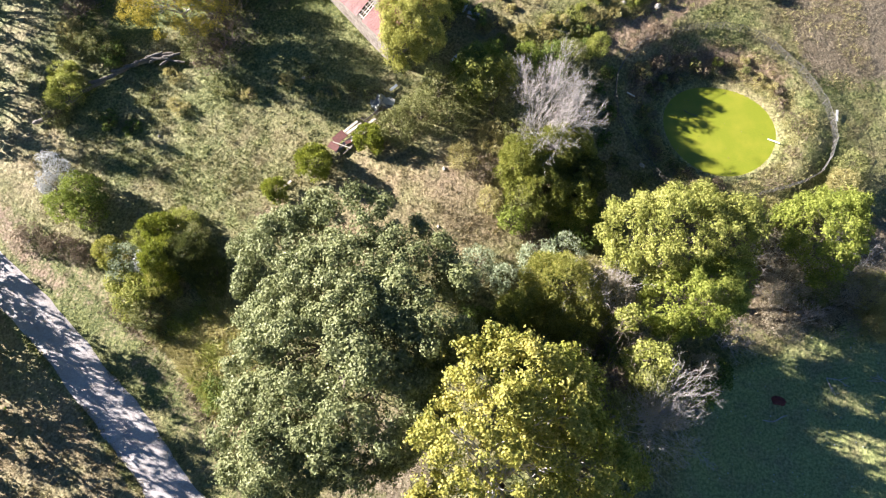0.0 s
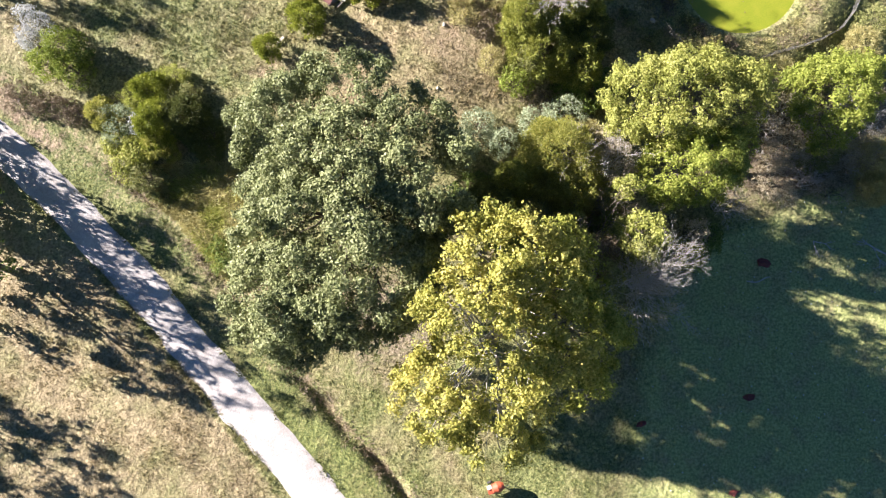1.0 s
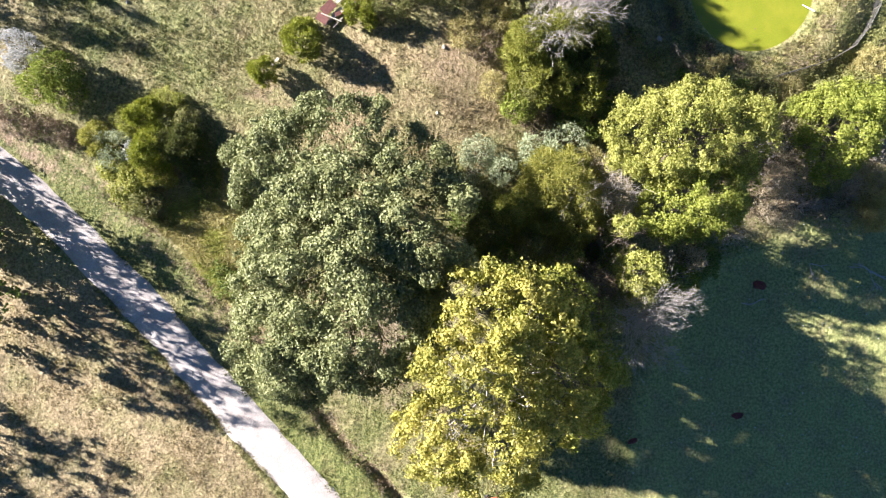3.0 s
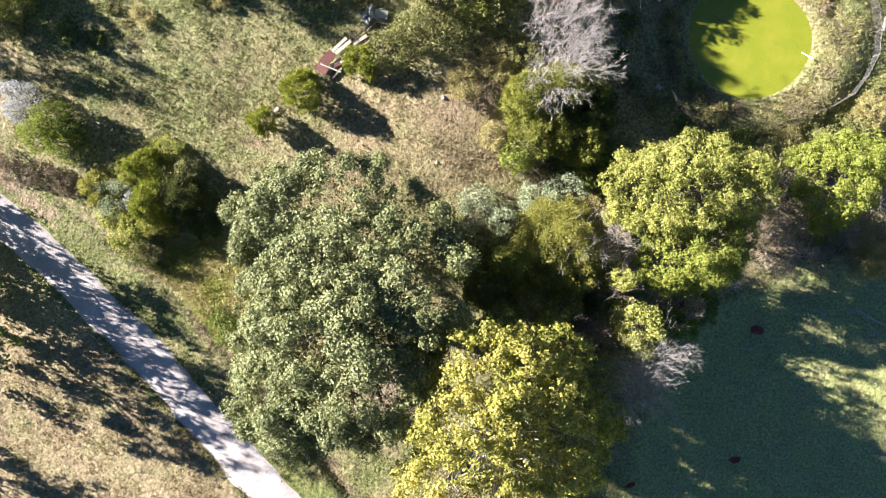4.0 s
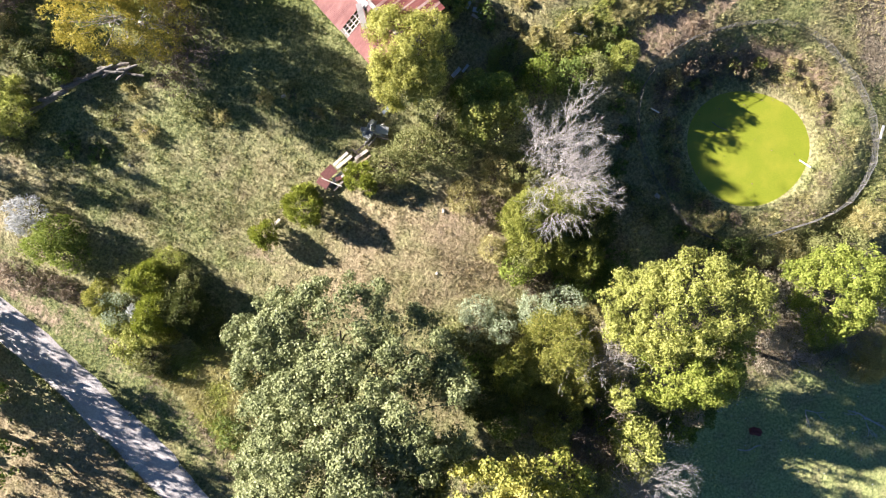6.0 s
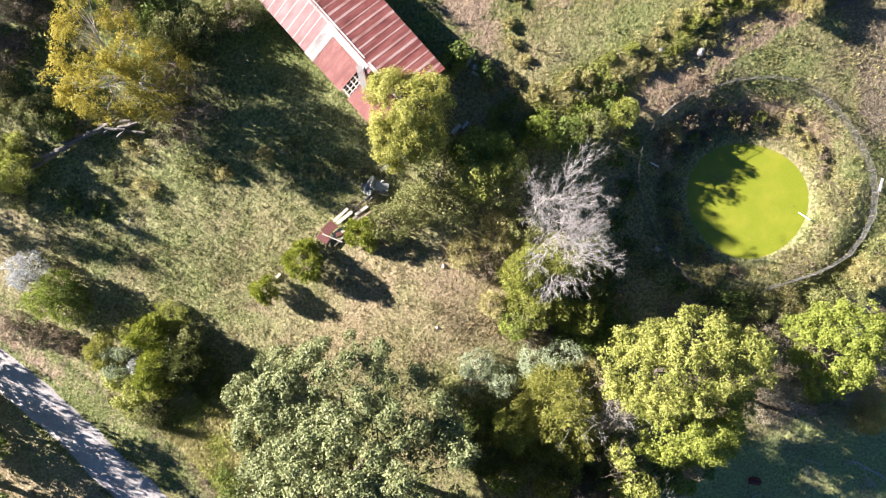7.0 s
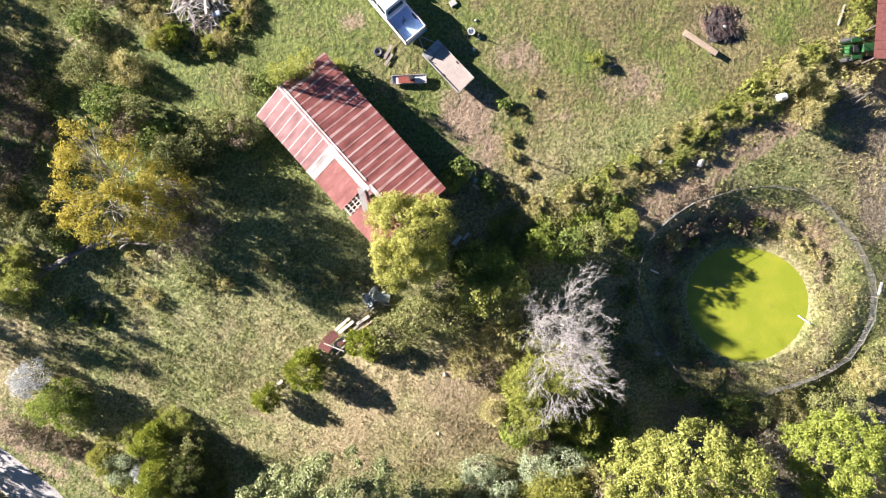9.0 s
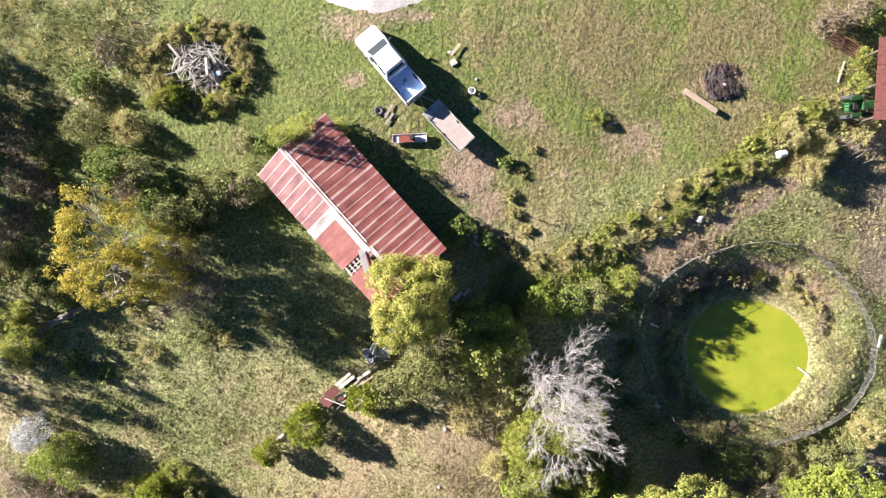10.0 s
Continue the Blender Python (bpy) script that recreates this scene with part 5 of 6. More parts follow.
PLASTIC = plain("dark plastic", (0.02, 0.02, 0.022), (0.05, 0.05, 0.05), 6, 0.5)
LAMP_RED = plain("red lamp lens", (0.3, 0.02, 0.02), (0.4, 0.03, 0.03), 4, 0.2, relief=0)


def loft(rows, cap=True):
    """Skin through closed rows of points, all of the same number."""
    bm = bmesh.new()
    vs = [[bm.verts.new(p) for p in r] for r in rows]
    n = len(vs[0])
    for i in range(len(vs) - 1):
        for j in range(n):
            bm.faces.new((vs[i][j], vs[i][(j + 1) % n], vs[i + 1][(j + 1) % n], vs[i + 1][j]))
    if cap:
        bm.faces.new(vs[0])
        bm.faces.new(vs[-1])
    bmesh.ops.recalc_face_normals(bm, faces=bm.faces)
    for f in bm.faces:
        f.smooth = False
    return bm


def rect_row(x, half, z0, z1, r=0.08):
    """A cross section of the body at x: rounded upper corners."""
    return [(x, -half, z0), (x, half, z0), (x, half, z1 - r), (x, half - r * 0.3, z1 - r * 0.3), (x, half - r, z1), (x, -half + r, z1), (x, -half + r * 0.3, z1 - r * 0.3), (x, -half, z1 - r)]


def pickup(m):
    t = thing("pickup_truck", m, "white crew-cab pickup truck with an open bed, parked on grass", "pickup truck")
    body = part("body", loft([rect_row(-2.95, 0.78, 0.5, 1.0), rect_row(-2.8, 0.93, 0.42, 1.08), rect_row(-1.75, 0.97, 0.4, 1.14), rect_row(-1.6, 0.97, 0.4, 1.17), rect_row(0.7, 0.97, 0.4, 1.2), rect_row(0.74, 0.97, 0.4, 1.2)]), WHITE_PAINT, t)
    part("cab", loft([[(-1.7, -0.86, 1.15), (-1.7, 0.86, 1.15), (0.7, 0.88, 1.19), (0.7, -0.88, 1.19)], [(-0.95, -0.76, 1.78), (-0.95, 0.76, 1.78), (0.6, 0.78, 1.8), (0.6, -0.78, 1.8)], [(-0.75, -0.66, 1.84), (-0.75, 0.66, 1.84), (0.5, 0.68, 1.86), (0.5, -0.68, 1.86)]]), WHITE_PAINT, t)
    part("windshield", loft([[(-1.64, -0.78, 1.2), (-1.64, 0.78, 1.2), (-1.0, 0.7, 1.74), (-1.0, -0.7, 1.74)], [(-1.67, -0.78, 1.225), (-1.67, 0.78, 1.225), (-1.02, 0.7, 1.77), (-1.02, -0.7, 1.77)]]), GLASS, t, "dark windscreen")
    part("rear_window", loft([[(0.68, -0.7, 1.26), (0.68, 0.7, 1.26), (0.62, 0.64, 1.7), (0.62, -0.64, 1.7)], [(0.71, -0.7, 1.26), (0.71, 0.7, 1.26), (0.65, 0.64, 1.7), (0.65, -0.64, 1.7)]]), GLASS, t)
    for s in (-1, 1):
        for x0, x1 in ((-1.3, -0.4), (-0.3, 0.55)):
            part("side_window", loft([[(x0, s * 0.85, 1.24), (x1, s * 0.86, 1.24), (x1 - 0.05, s * 0.79, 1.7), (x0 + 0.3 * (x0 < -0.5), s * 0.785, 1.7)], [(x0, s * 0.875, 1.24), (x1, s * 0.885, 1.24), (x1 - 0.05, s * 0.815, 1.7), (x0 + 0.3 * (x0 < -0.5), s * 0.81, 1.7)]]), GLASS, t)
        side = part("bed_side", block((2.2, 0.1, 0.72), Matrix.Translation((1.84, s * 0.92, 0.83)), 0.03), WHITE_PAINT, t)
        part("bed_rail", block((2.16, 0.07, 0.03), Matrix.Translation((1.84, s * 0.92, 1.205)), 0.01), PLASTIC, t)
        part("mirror", block((0.1, 0.24, 0.2), Matrix.Translation((-1.3, s * 1.08, 1.28)), 0.03), PLASTIC, t)
        part("headlight", block((0.1, 0.34, 0.18), Matrix.Translation((-2.89, s * 0.68, 0.86)), 0.03), GLASS, t)
        part("tail_light", block((0.05, 0.12, 0.34), Matrix.Translation((2.95, s * 0.9, 0.95)), 0.015), LAMP_RED, t)
        for x in (-1.95, 1.75):
            wm = Matrix.Translation((x, s * 0.86, 0.38)) @ Matrix.Rotation(radians(90), 4, "X")
            wheel = part("wheel", ring(bmesh.new(), wm, 0.27, 0.12, 24, 8), RUBBER, t)
            bm = bmesh.new()
            bmesh.ops.create_cone(bm, cap_ends=True, segments=18, radius1=0.2, radius2=0.18, depth=0.16, matrix=wm)
            part("rim", bm, CHROME, wheel)
    part("bed_floor", block((2.16, 1.72, 0.05), Matrix.Translation((1.83, 0, 0.62))), LINER, t, "scuffed bed floor, reflected sky's pale blue in its colour")
    for i in range(9):
        part("bed_rib", block((2.1, 0.05, 0.02), Matrix.Translation((1.83, -0.72 + 0.18 * i, 0.655)), 0.006), LINER, t)
    part("bed_front", block((0.06, 1.74, 0.6), Matrix.Translation((0.77, 0, 0.88)), 0.01), WHITE_PAINT, t)
    part("tailgate", block((0.08, 1.74, 0.6), Matrix.Translation((2.92, 0, 0.89)), 0.02), WHITE_PAINT, t)
    part("bumper", block((0.14, 1.86, 0.16), Matrix.Translation((3.02, 0, 0.45)), 0.03), CHROME, t)
    part("grille", block((0.06, 0.9, 0.3), Matrix.Translation((-2.93, 0, 0.8)), 0.02), PLASTIC, t)
    bm = bmesh.new()
    for k in range(4):
        box(bm, (0.3 - 0.04 * k, 0.05, 0.05), Matrix.Translation((1.45 + 0.07 * k, 0.15 - 0.1 * k, 0.69)) @ Matrix.Rotation(0.8 * k, 4, "Z"), 0.01)
    part("jack", bm, PLASTIC, t)
    return t


heading = math.atan2(52.6 - 56.95, -2.1 + 5.75)
pickup(Matrix.Translation((-3.95, 54.9, on(-3.95, 54.9))) @ Matrix.Rotation(heading, 4, "Z"))

# ---- utility trailer ----
STEEL = plain("grey galvanised steel", (0.3, 0.3, 0.3), (0.48, 0.48, 0.47), 6, 0.5, 0.5, dirt=(0.25, 0.17, 0.11))
TRAILER_BED = plain("worn plywood floor", (0.28, 0.235, 0.205), (0.38, 0.325, 0.285), 2.5, 0.8, dirt=(0.3, 0.24, 0.2))


def trailer(m):
    t = thing("utility_trailer", m, "small flat utility trailer with a grey plank floor", "trailer")
    for i in range(8):
        part("floor_board", block((3.3, 0.205, 0.04), Matrix.Translation((0.0, -0.74 + 0.212 * i, 0.6))), TRAILER_BED, t)
    for s in (-1, 1):
        part("side_rail", block((3.4, 0.06, 0.3), Matrix.Translation((0, s * 0.88, 0.56)), 0.012), STEEL, t)
        wm = Matrix.Translation((0.25, s * 0.76, 0.33)) @ Matrix.Rotation(radians(90), 4, "X")
        wheel = part("wheel", ring(bmesh.new(), wm, 0.23, 0.1, 22, 8), RUBBER, t)
        part("rim", rod(bmesh.new(), (0.25, s * 0.69, 0.33), (0.25, s * 0.83, 0.33), 0.17, sides=16), STEEL, wheel)
        part("tongue", rod(bmesh.new(), (-1.7, s * 0.6, 0.5), (-2.75, 0, 0.48), 0.04), STEEL, t)
    part("front_board", block((0.5, 1.7, 0.05), Matrix.Translation((-1.42, 0, 0.69)) @ Matrix.Rotation(radians(6), 4, "Y"), 0.01), STEEL, t)
    part("cross_bar", block((0.05, 1.7, 0.05), Matrix.Translation((-1.1, 0, 0.66)), 0.01), STEEL, t)
    for s in (-1, 1):
        part("stake", block((0.05, 0.05, 0.2), Matrix.Translation((-1.1, s * 0.87, 0.76)), 0.008), STEEL, t)
    part("ramp", block((0.05, 1.78, 0.16), Matrix.Translation((1.7, 0, 0.62)), 0.012), STEEL, t)
    return t


trailer(Matrix.Translation((0.25, 50.65, on(0.25, 50.65))) @ Matrix.Rotation(math.atan2(-2.5, 2.4), 4, "Z") @ Matrix.Diagonal((1.14, 0.88, 1, 1)))

# ---- the wire fence round the pond ----
POST = plain("grey fence post", (0.09, 0.08, 0.07), (0.19, 0.175, 0.155), 5, 0.85)
WIRE = plain("galvanised fence wire", (0.07, 0.068, 0.064), (0.15, 0.145, 0.135), 9, 0.7, 0.0)


def fence_place(a):
    """The fence line: a runs once round the pond."""
    r = 8.99 + 0.07 * math.cos(1 * a) + 0.35 * math.sin(1 * a) + 0.65 * math.cos(2 * a) - 0.22 * math.sin(2 * a) + 0.23 * math.cos(3 * a) + 0.05 * math.sin(3 * a) + 0.09 * math.cos(4 * a) - 0.38 * math.sin(4 * a)
    return 24.9 + r * math.cos(a), 33.5 + r * math.sin(a)


fence = thing("wire_fence", pose(0, 0, 0), "sagging wire mesh fence on posts round the pond", "fence")
N_POSTS = 34
tops = []
for i in range(N_POSTS):
    x, y = fence_place(2 * math.pi * i / N_POSTS)
    z = on(x, y)
    out = Vector((x - 24.9, y - 33.5, 0)).normalized()
    lean = out * (0.02 + 0.06 * math.sin(i * 2.7))
    part("post", rod(bmesh.new(), (x, y, z - 0.2), (x + lean.x, y + lean.y, z + 0.9), 0.04, 0.03, 7), POST, fence)
    tops.append((Vector((x, y, z)), Vector((x + lean.x, y + lean.y, z + 0.86))))
for i in range(N_POSTS):
    (a0, a1), (b0, b1) = tops[i], tops[(i + 1) % N_POSTS]
    bm = bmesh.new()
    rows = 8
    for k in range(rows):
        f = 0.06 + 0.94 * k / (rows - 1)
        p, q = a0.lerp(a1, f), b0.lerp(b1, f)
        m = (p + q) / 2 - Vector((0, 0, 0.04))
        rod(bm, p, m, 0.008 if k < rows - 1 else 0.02, sides=3)
        rod(bm, m, q, 0.008 if k < rows - 1 else 0.02, sides=3)
    for k in range(1, 12):
        t = k / 12
        sag = Vector((0, 0, 0.16 * t * (1 - t)))
        rod(bm, a0.lerp(b0, t), a1.lerp(b1, t) - sag, 0.007, sides=3)
    part("mesh_panel", bm, WIRE, fence)

# ---- loose things ----
WHITE_PLASTIC = plain("white plastic", (0.62, 0.62, 0.6), (0.76, 0.76, 0.74), 3, 0.45, dirt=(0.45, 0.42, 0.37))
BLUE_TIN = plain("pale blue-grey tin", (0.3, 0.36, 0.42), (0.5, 0.55, 0.6), 3, 0.4, 0.3)
RUST = plain("rusty metal", (0.075, 0.022, 0.018), (0.15, 0.05, 0.04), 5, 0.7, 0.0)
RED_PAINT = plain("faded red paint", (0.2, 0.05, 0.035), (0.32, 0.1, 0.07), 4, 0.5)
ORANGE_RED = plain("orange-red enamel", (0.34, 0.065, 0.03), (0.45, 0.11, 0.055), 4, 0.45)
GREEN_PAINT = plain("tractor green paint", (0.015, 0.07, 0.02), (0.04, 0.13, 0.045), 4, 0.4)
TARP = plain("grey plastic sheet", (0.3, 0.31, 0.32), (0.5, 0.51, 0.45), 3, 0.4)
DARK_WOOD = plain("dark creosoted wood", (0.035, 0.028, 0.022), (0.09, 0.07, 0.055), 5, 0.85)
STONE = plain("pale limestone", (0.3, 0.285, 0.255), (0.48, 0.46, 0.42), 5, 0.85)
MOUND_RED = plain("dark red-brown mound", (0.1, 0.022, 0.018), (0.23, 0.055, 0.045), 6, 0.8)
CHAR = plain("charred wood and ash", (0.02, 0.018, 0.016), (0.09, 0.075, 0.07), 7, 0.95)
ASH_BROWN = plain("brown burnt brush", (0.045, 0.024, 0.022), (0.12, 0.07, 0.062), 6, 0.9)


def flat(x, y, lift=0.0, turn=0.0):
    """A pose on the ground, turned by degrees, lying along the slope."""
    z = on(x, y)
    n = Vector((on(x - 0.4, y) - on(x + 0.4, y), on(x, y - 0.4) - on(x, y + 0.4), 0.8)).normalized()
    return Matrix.Translation((x, y, z)) @ Vector((0, 0, 1)).rotation_difference(n).to_matrix().to_4x4() @ Matrix.Rotation(radians(turn), 4, "Z") @ Matrix.Translation((0, 0, lift))


def one(name, bm, mat, m, label, category, group=""):
    """A thing of one mesh."""
    me = bpy.data.meshes.new(name)
    bm.to_mesh(me)
    bm.free()
    me.materials.append(mat)
    ob = new(name, me)
    ob.matrix_basis = m
    return tagged(ob, label, category, group)


def log_bm(ln, r, bend=0.05, knots=0):
    """A worn, slightly crooked log along x, rounded off at its ends."""
    n = 9
    rows = []
    for i in range(n):
        t = i / (n - 1)
        q = r * (1 - 0.25 * t) * (0.55 if i in (0, n - 1) else 1.0) * (1 + 0.08 * math.sin(i * 2.3 + ln * 5))
        y, z = ln * bend * math.sin(i * 0.8 + ln), r + 0.02 * math.sin(i * 1.7)
        rows.append([(-ln / 2 + ln * t + (0.03 if i == 0 else -0.03 if i == n - 1 else 0), y + q * math.cos(a), z + q * math.sin(a)) for a in (2 * math.pi * j / 8 for j in range(8))])
    return loft(rows)


def rock(size, seed):
    bm = bmesh.new()
    bmesh.ops.create_icosphere(bm, subdivisions=2, radius=1)
    for v in bm.verts:
        f = 0.85 + 0.35 * noise.noise(v.co * 1.3 + Vector((seed, 0, 0)))
        v.co = Vector((v.co.x * size * f, v.co.y * size * 0.75 * f, max(v.co.z, -0.35) * size * 0.6 * f + size * 0.18))
    return bm


def board(x, y, ln, wide, turn, mat, label, lift=0.03, thick=0.035, name="board"):
    return one(name, block((ln, wide, thick), Matrix(), 0.006), mat, flat(x, y, lift + thick / 2, turn), label, "board")


def tyre(x, y, r=0.3, lift=0.1, label="old black tyre lying in weeds"):
    t = thing("tyre", flat(x, y, lift), label, "tyre")
    part("tread", ring(bmesh.new(), Matrix(), r, 0.11, 26, 8), RUBBER, t)
    part("rim", ring(bmesh.new(), Matrix.Translation((0, 0, 0.03)), r - 0.1, 0.025, 22, 6), STEEL, t)
    return t


def bucket(x, y, r, high, mat, label):
    t = thing("bucket", flat(x, y), label, "bucket")
    rows = [[(q * math.cos(a), q * math.sin(a), z) for a in (2 * math.pi * i / 20 for i in range(20))] for q, z in ((r * 0.8, 0), (r, high), (r * 0.93, high), (r * 0.75, 0.05))]
    part("tub", loft(rows), mat, t)
    part("rim", ring(bmesh.new(), Matrix.Translation((0, 0, high)), r, 0.02, 20, 6), mat, t)
    bm = bmesh.new()
    for i in range(8):
        a, b = math.pi * i / 8, math.pi * (i + 1) / 8
        rod(bm, (r * math.cos(a), r * math.sin(a) * 0.9, high + 0.02), (r * math.cos(b), r * math.sin(b) * 0.9, high + 0.02), 0.008, sides=5)
    part("handle", bm, STEEL, t)
    return t


WHITE_BOARD = plain("chalky white board", (0.5, 0.48, 0.45), (0.68, 0.66, 0.63), 3, 0.7, dirt=(0.4, 0.35, 0.3))
# a long trough with a red panel, behind the trailer
t = thing("feed_trough", flat(-2.6, 49.8, 0.0, 3), "long white trough holding a red panel and black box", "trough")
part("base", block((2.5, 0.62, 0.05), Matrix.Translation((0, 0, 0.2)), 0.01), WHITE_BOARD, t)
for s in (-1, 1):
    part("side", block((2.5, 0.04, 0.12), Matrix.Translation((0, s * 0.31, 0.26)) @ Matrix.Rotation(0.15 * s, 4, "X"), 0.01), WHITE_TIN, t)
    part("end", block((0.04, 0.6, 0.12), Matrix.Translation((s * 1.25, 0, 0.26)), 0.01), WHITE_TIN, t)
    part("skid", block((0.08, 0.6, 0.2), Matrix.Translation((s * 0.9, 0, 0.1)), 0.01), OLD_WOOD, t)
part("panel", block((1.2, 0.48, 0.07), Matrix.Translation((-0.2, -0.04, 0.36)) @ Matrix.Rotation(0.04, 4, "Y"), 0.01), RED_PAINT, t, "faded red panel")
part("box", block((0.36, 0.3, 0.22), Matrix.Translation((0.16, 0.1, 0.48)) @ Matrix.Rotation(0.4, 4, "Z"), 0.02), PLASTIC, t, "small black box")

# tyre, sawn boards and pails on the lawn
tyre(-4.85, 51.75, 0.26, 0.12, "grey old tyre on the lawn")
for x, y, turn, ln in ((-4.15, 51.75, 62, 1.15), (-4.1, 51.2, 55, 1.0), (-4.5, 51.55, -10, 0.6)):
    board(x, y, ln, 0.2, turn, OLD_WOOD, "short weathered board lying on the lawn", 0.12)
board(0.75, 56.2, 1.05, 0.22, 52, TAN_WOOD, "pale plank lying across stones on the lawn", 0.22)
one("paving_stone", block((0.5, 0.42, 0.16), Matrix.Translation((0, 0, 0.08)), 0.03), STONE, flat(0.6, 55.3, 0, 30), "square pale stone slab on the lawn", "stone")
for i, (x, y, r) in enumerate(((0.35, 56.0, 0.2), (2.3, 54.1, 0.16), (2.55, 52.85, 0.16), (2.15, 52.0, 0.2), (16.5, 44.0, 0.3), (-12.2, 36.2, 0.22), (-0.4, 22.6, 0.16), (0.1, 27.5, 0.2), (17.3, 28.9, 0.3), (8.6, 27.6, 0.18), (19.7, 44.0, 0.4), (-24.5, 31.0, 0.16))):
    one("stone", rock(r, i * 3.1), STONE, flat(x, y, 0, 40 * i), "small pale stone in the grass", "stone")
bucket(1.95, 53.25, 0.25, 0.3, WHITE_PLASTIC, "dirty white pail standing on the lawn")
for x, y, h_, lean in ((2.45, 52.95, 0.55, 0.05), (6.95, 43.9, 1.0, 0.06), (11.0, 41.5, 0.7, 0.1)):
    one("stake", rod(bmesh.new(), (0, 0, -0.1), (lean, 0.02, h_), 0.045, 0.04, 7), POST, Matrix.Translation((x, y, on(x, y))), "short grey stake driven into the grass", "stake")

# fire pit and the plank bench
pit = thing("fire_pit", flat(20.8, 54.3), "low heap of burnt black brush in a bare ring", "fire pit")
for k in range(120):
    a, d = rng.uniform(0, 6.28), 1.35 * math.sqrt(rng.random())
    x, y = d * math.cos(a) * 1.1, d * math.sin(a)
    ln, z = rng.uniform(0.3, 1.0), 0.34 * (1 - d / 1.45)
    b = rng.uniform(0, 6.28)
    part("burnt_stick", rod(bmesh.new(), (x - ln / 2 * math.cos(b), y - ln / 2 * math.sin(b), z + rng.uniform(0, 0.12)), (x + ln / 2 * math.cos(b), y + ln / 2 * math.sin(b), z + rng.uniform(0.02, 0.25)), 0.03, 0.012, 5), (CHAR, ASH_BROWN, ASH_BROWN)[k % 3], pit)
bm = bmesh.new()
bmesh.ops.create_grid(bm, x_segments=24, y_segments=24, size=1.4)
for v in bm.verts:
    d = v.co.length / (1.35 + 0.5 * noise.noise(v.co * 1.4))
    v.co.z = 0.22 * max(0, 1 - d) ** 0.8 + 0.12 * noise.noise(v.co * 3) * max(0, 1 - d) - 0.08 * (d > 0.95)
part("ash_mound", bm, CHAR, pit)
one("stone", rock(0.17, 88), STONE, flat(20.9, 54.0, 0.35), "small white stone on the ash heap", "stone")
bench = thing("plank_bench", flat(19.05, 52.75, 0, -31), "bench of one weathered brown plank on two blocks", "bench")
part("seat", block((3.0, 0.42, 0.07), Matrix.Translation((0, 0, 0.42)), 0.012), TAN_WOOD, bench)
for x in (-1.2, 1.1):
    part("support", block((0.3, 0.34, 0.38), Matrix.Translation((x, 0, 0.19)), 0.03), OLD_WOOD, bench)
board(30.2, 55.2, 1.7, 0.14, 72, PALE_WOOD, "pale thin board lying on the grass")

# brush pile in the weeds
pile = thing("brush_pile", flat(-17.7, 55.0), "heap of grey branches and boards among tall weeds", "brush pile")
for k in range(150):
    a, d = rng.uniform(0, 6.28), 2.1 * math.sqrt(rng.random())
    x, y = d * math.cos(a), d * math.sin(a) * 0.8
    ln, z = rng.uniform(0.7, 2.2), 0.75 * (1 - d / 2.2)
    b, up = rng.uniform(0, 6.28), rng.uniform(-0.1, 0.35)
    p = np.array((x, y, z + 0.05))
    way = np.array((math.cos(b), math.sin(b), up)) * ln / 2
    hang("branch", tubes("branch", [bent(p - way, p + way, rng.uniform(0.025, 0.07), 0.015, 4, 0.06)], (TWIG, TWIG_BROWN, TWIG)[k % 3], 5), pile)
for x, y, z, ln, turn, tip in ((-1.9, 0.9, 0.45, 1.3, -52, 0.1), (-1.4, -0.3, 0.5, 1.0, 35, 0.15), (0.5, -0.2, 0.85, 1.2, 95, 0.1), (-0.6, -0.9, 0.6, 0.9, -65, 0.2), (0.9, 0.5, 0.8, 1.0, -60, 0.1)):
    part("board", block((ln, 0.17, 0.05), Matrix.Translation((x, y, z)) @ Matrix.Rotation(radians(turn), 4, "Z") @ Matrix.Rotation(tip, 4, "Y"), 0.008), PALE_WOOD, pile, "pale split board")
part("tarp", block((0.9, 0.8, 0.25), Matrix.Translation((0.4, -0.1, 0.55)) @ Matrix.Rotation(0.5, 4, "Z"), 0.08), PLASTIC, pile, "dark crumpled plastic")
part("tub", block((0.6, 0.35, 0.3), Matrix.Translation((1.2, -0.7, 0.55)) @ Matrix.Rotation(0.3, 4, "Z"), 0.08), BLUE_TIN, pile, "blue-grey tub")

# open shed with a rusty red roof and the tractor in its shelter
shed = thing("shed", pose(30.5, 50.9, 0, 0, 0, -4), "open pole shed with a dark red tin roof", "shed")
z0 = on(32, 53)
for i in range(9):
    bm = bmesh.new()
    for r_, (a, b) in enumerate(((0.0, 2.6), (2.6, 5.2))):
        rise = 0.5
        za, zb = (9.35, 9.35 + rise) if r_ == 0 else (9.35 + rise, 9.35)
        m = Matrix.Translation(((a + b) / 2, 0.33 + 0.655 * i, (za + zb) / 2)) @ Matrix.Rotation(-math.atan2(zb - za, b - a), 4, "Y")
        box(bm, (2.68, 0.64, 0.03), m, 0.004)
    part("roof_sheet", bm, RUST, shed)
for x in (0.9, 4.6):
    for y in (0.5, 2.9, 5.4):
        part("post", block((0.14, 0.14, 9.3 - z0 + 0.3), Matrix.Translation((x, y, (9.3 + z0 - 0.3) / 2)), 0.01), DARK_WOOD, shed)
    part("beam", block((0.12, 5.8, 0.2), Matrix.Translation((x, 2.95, 9.22)), 0.01), OLD_WOOD, shed)
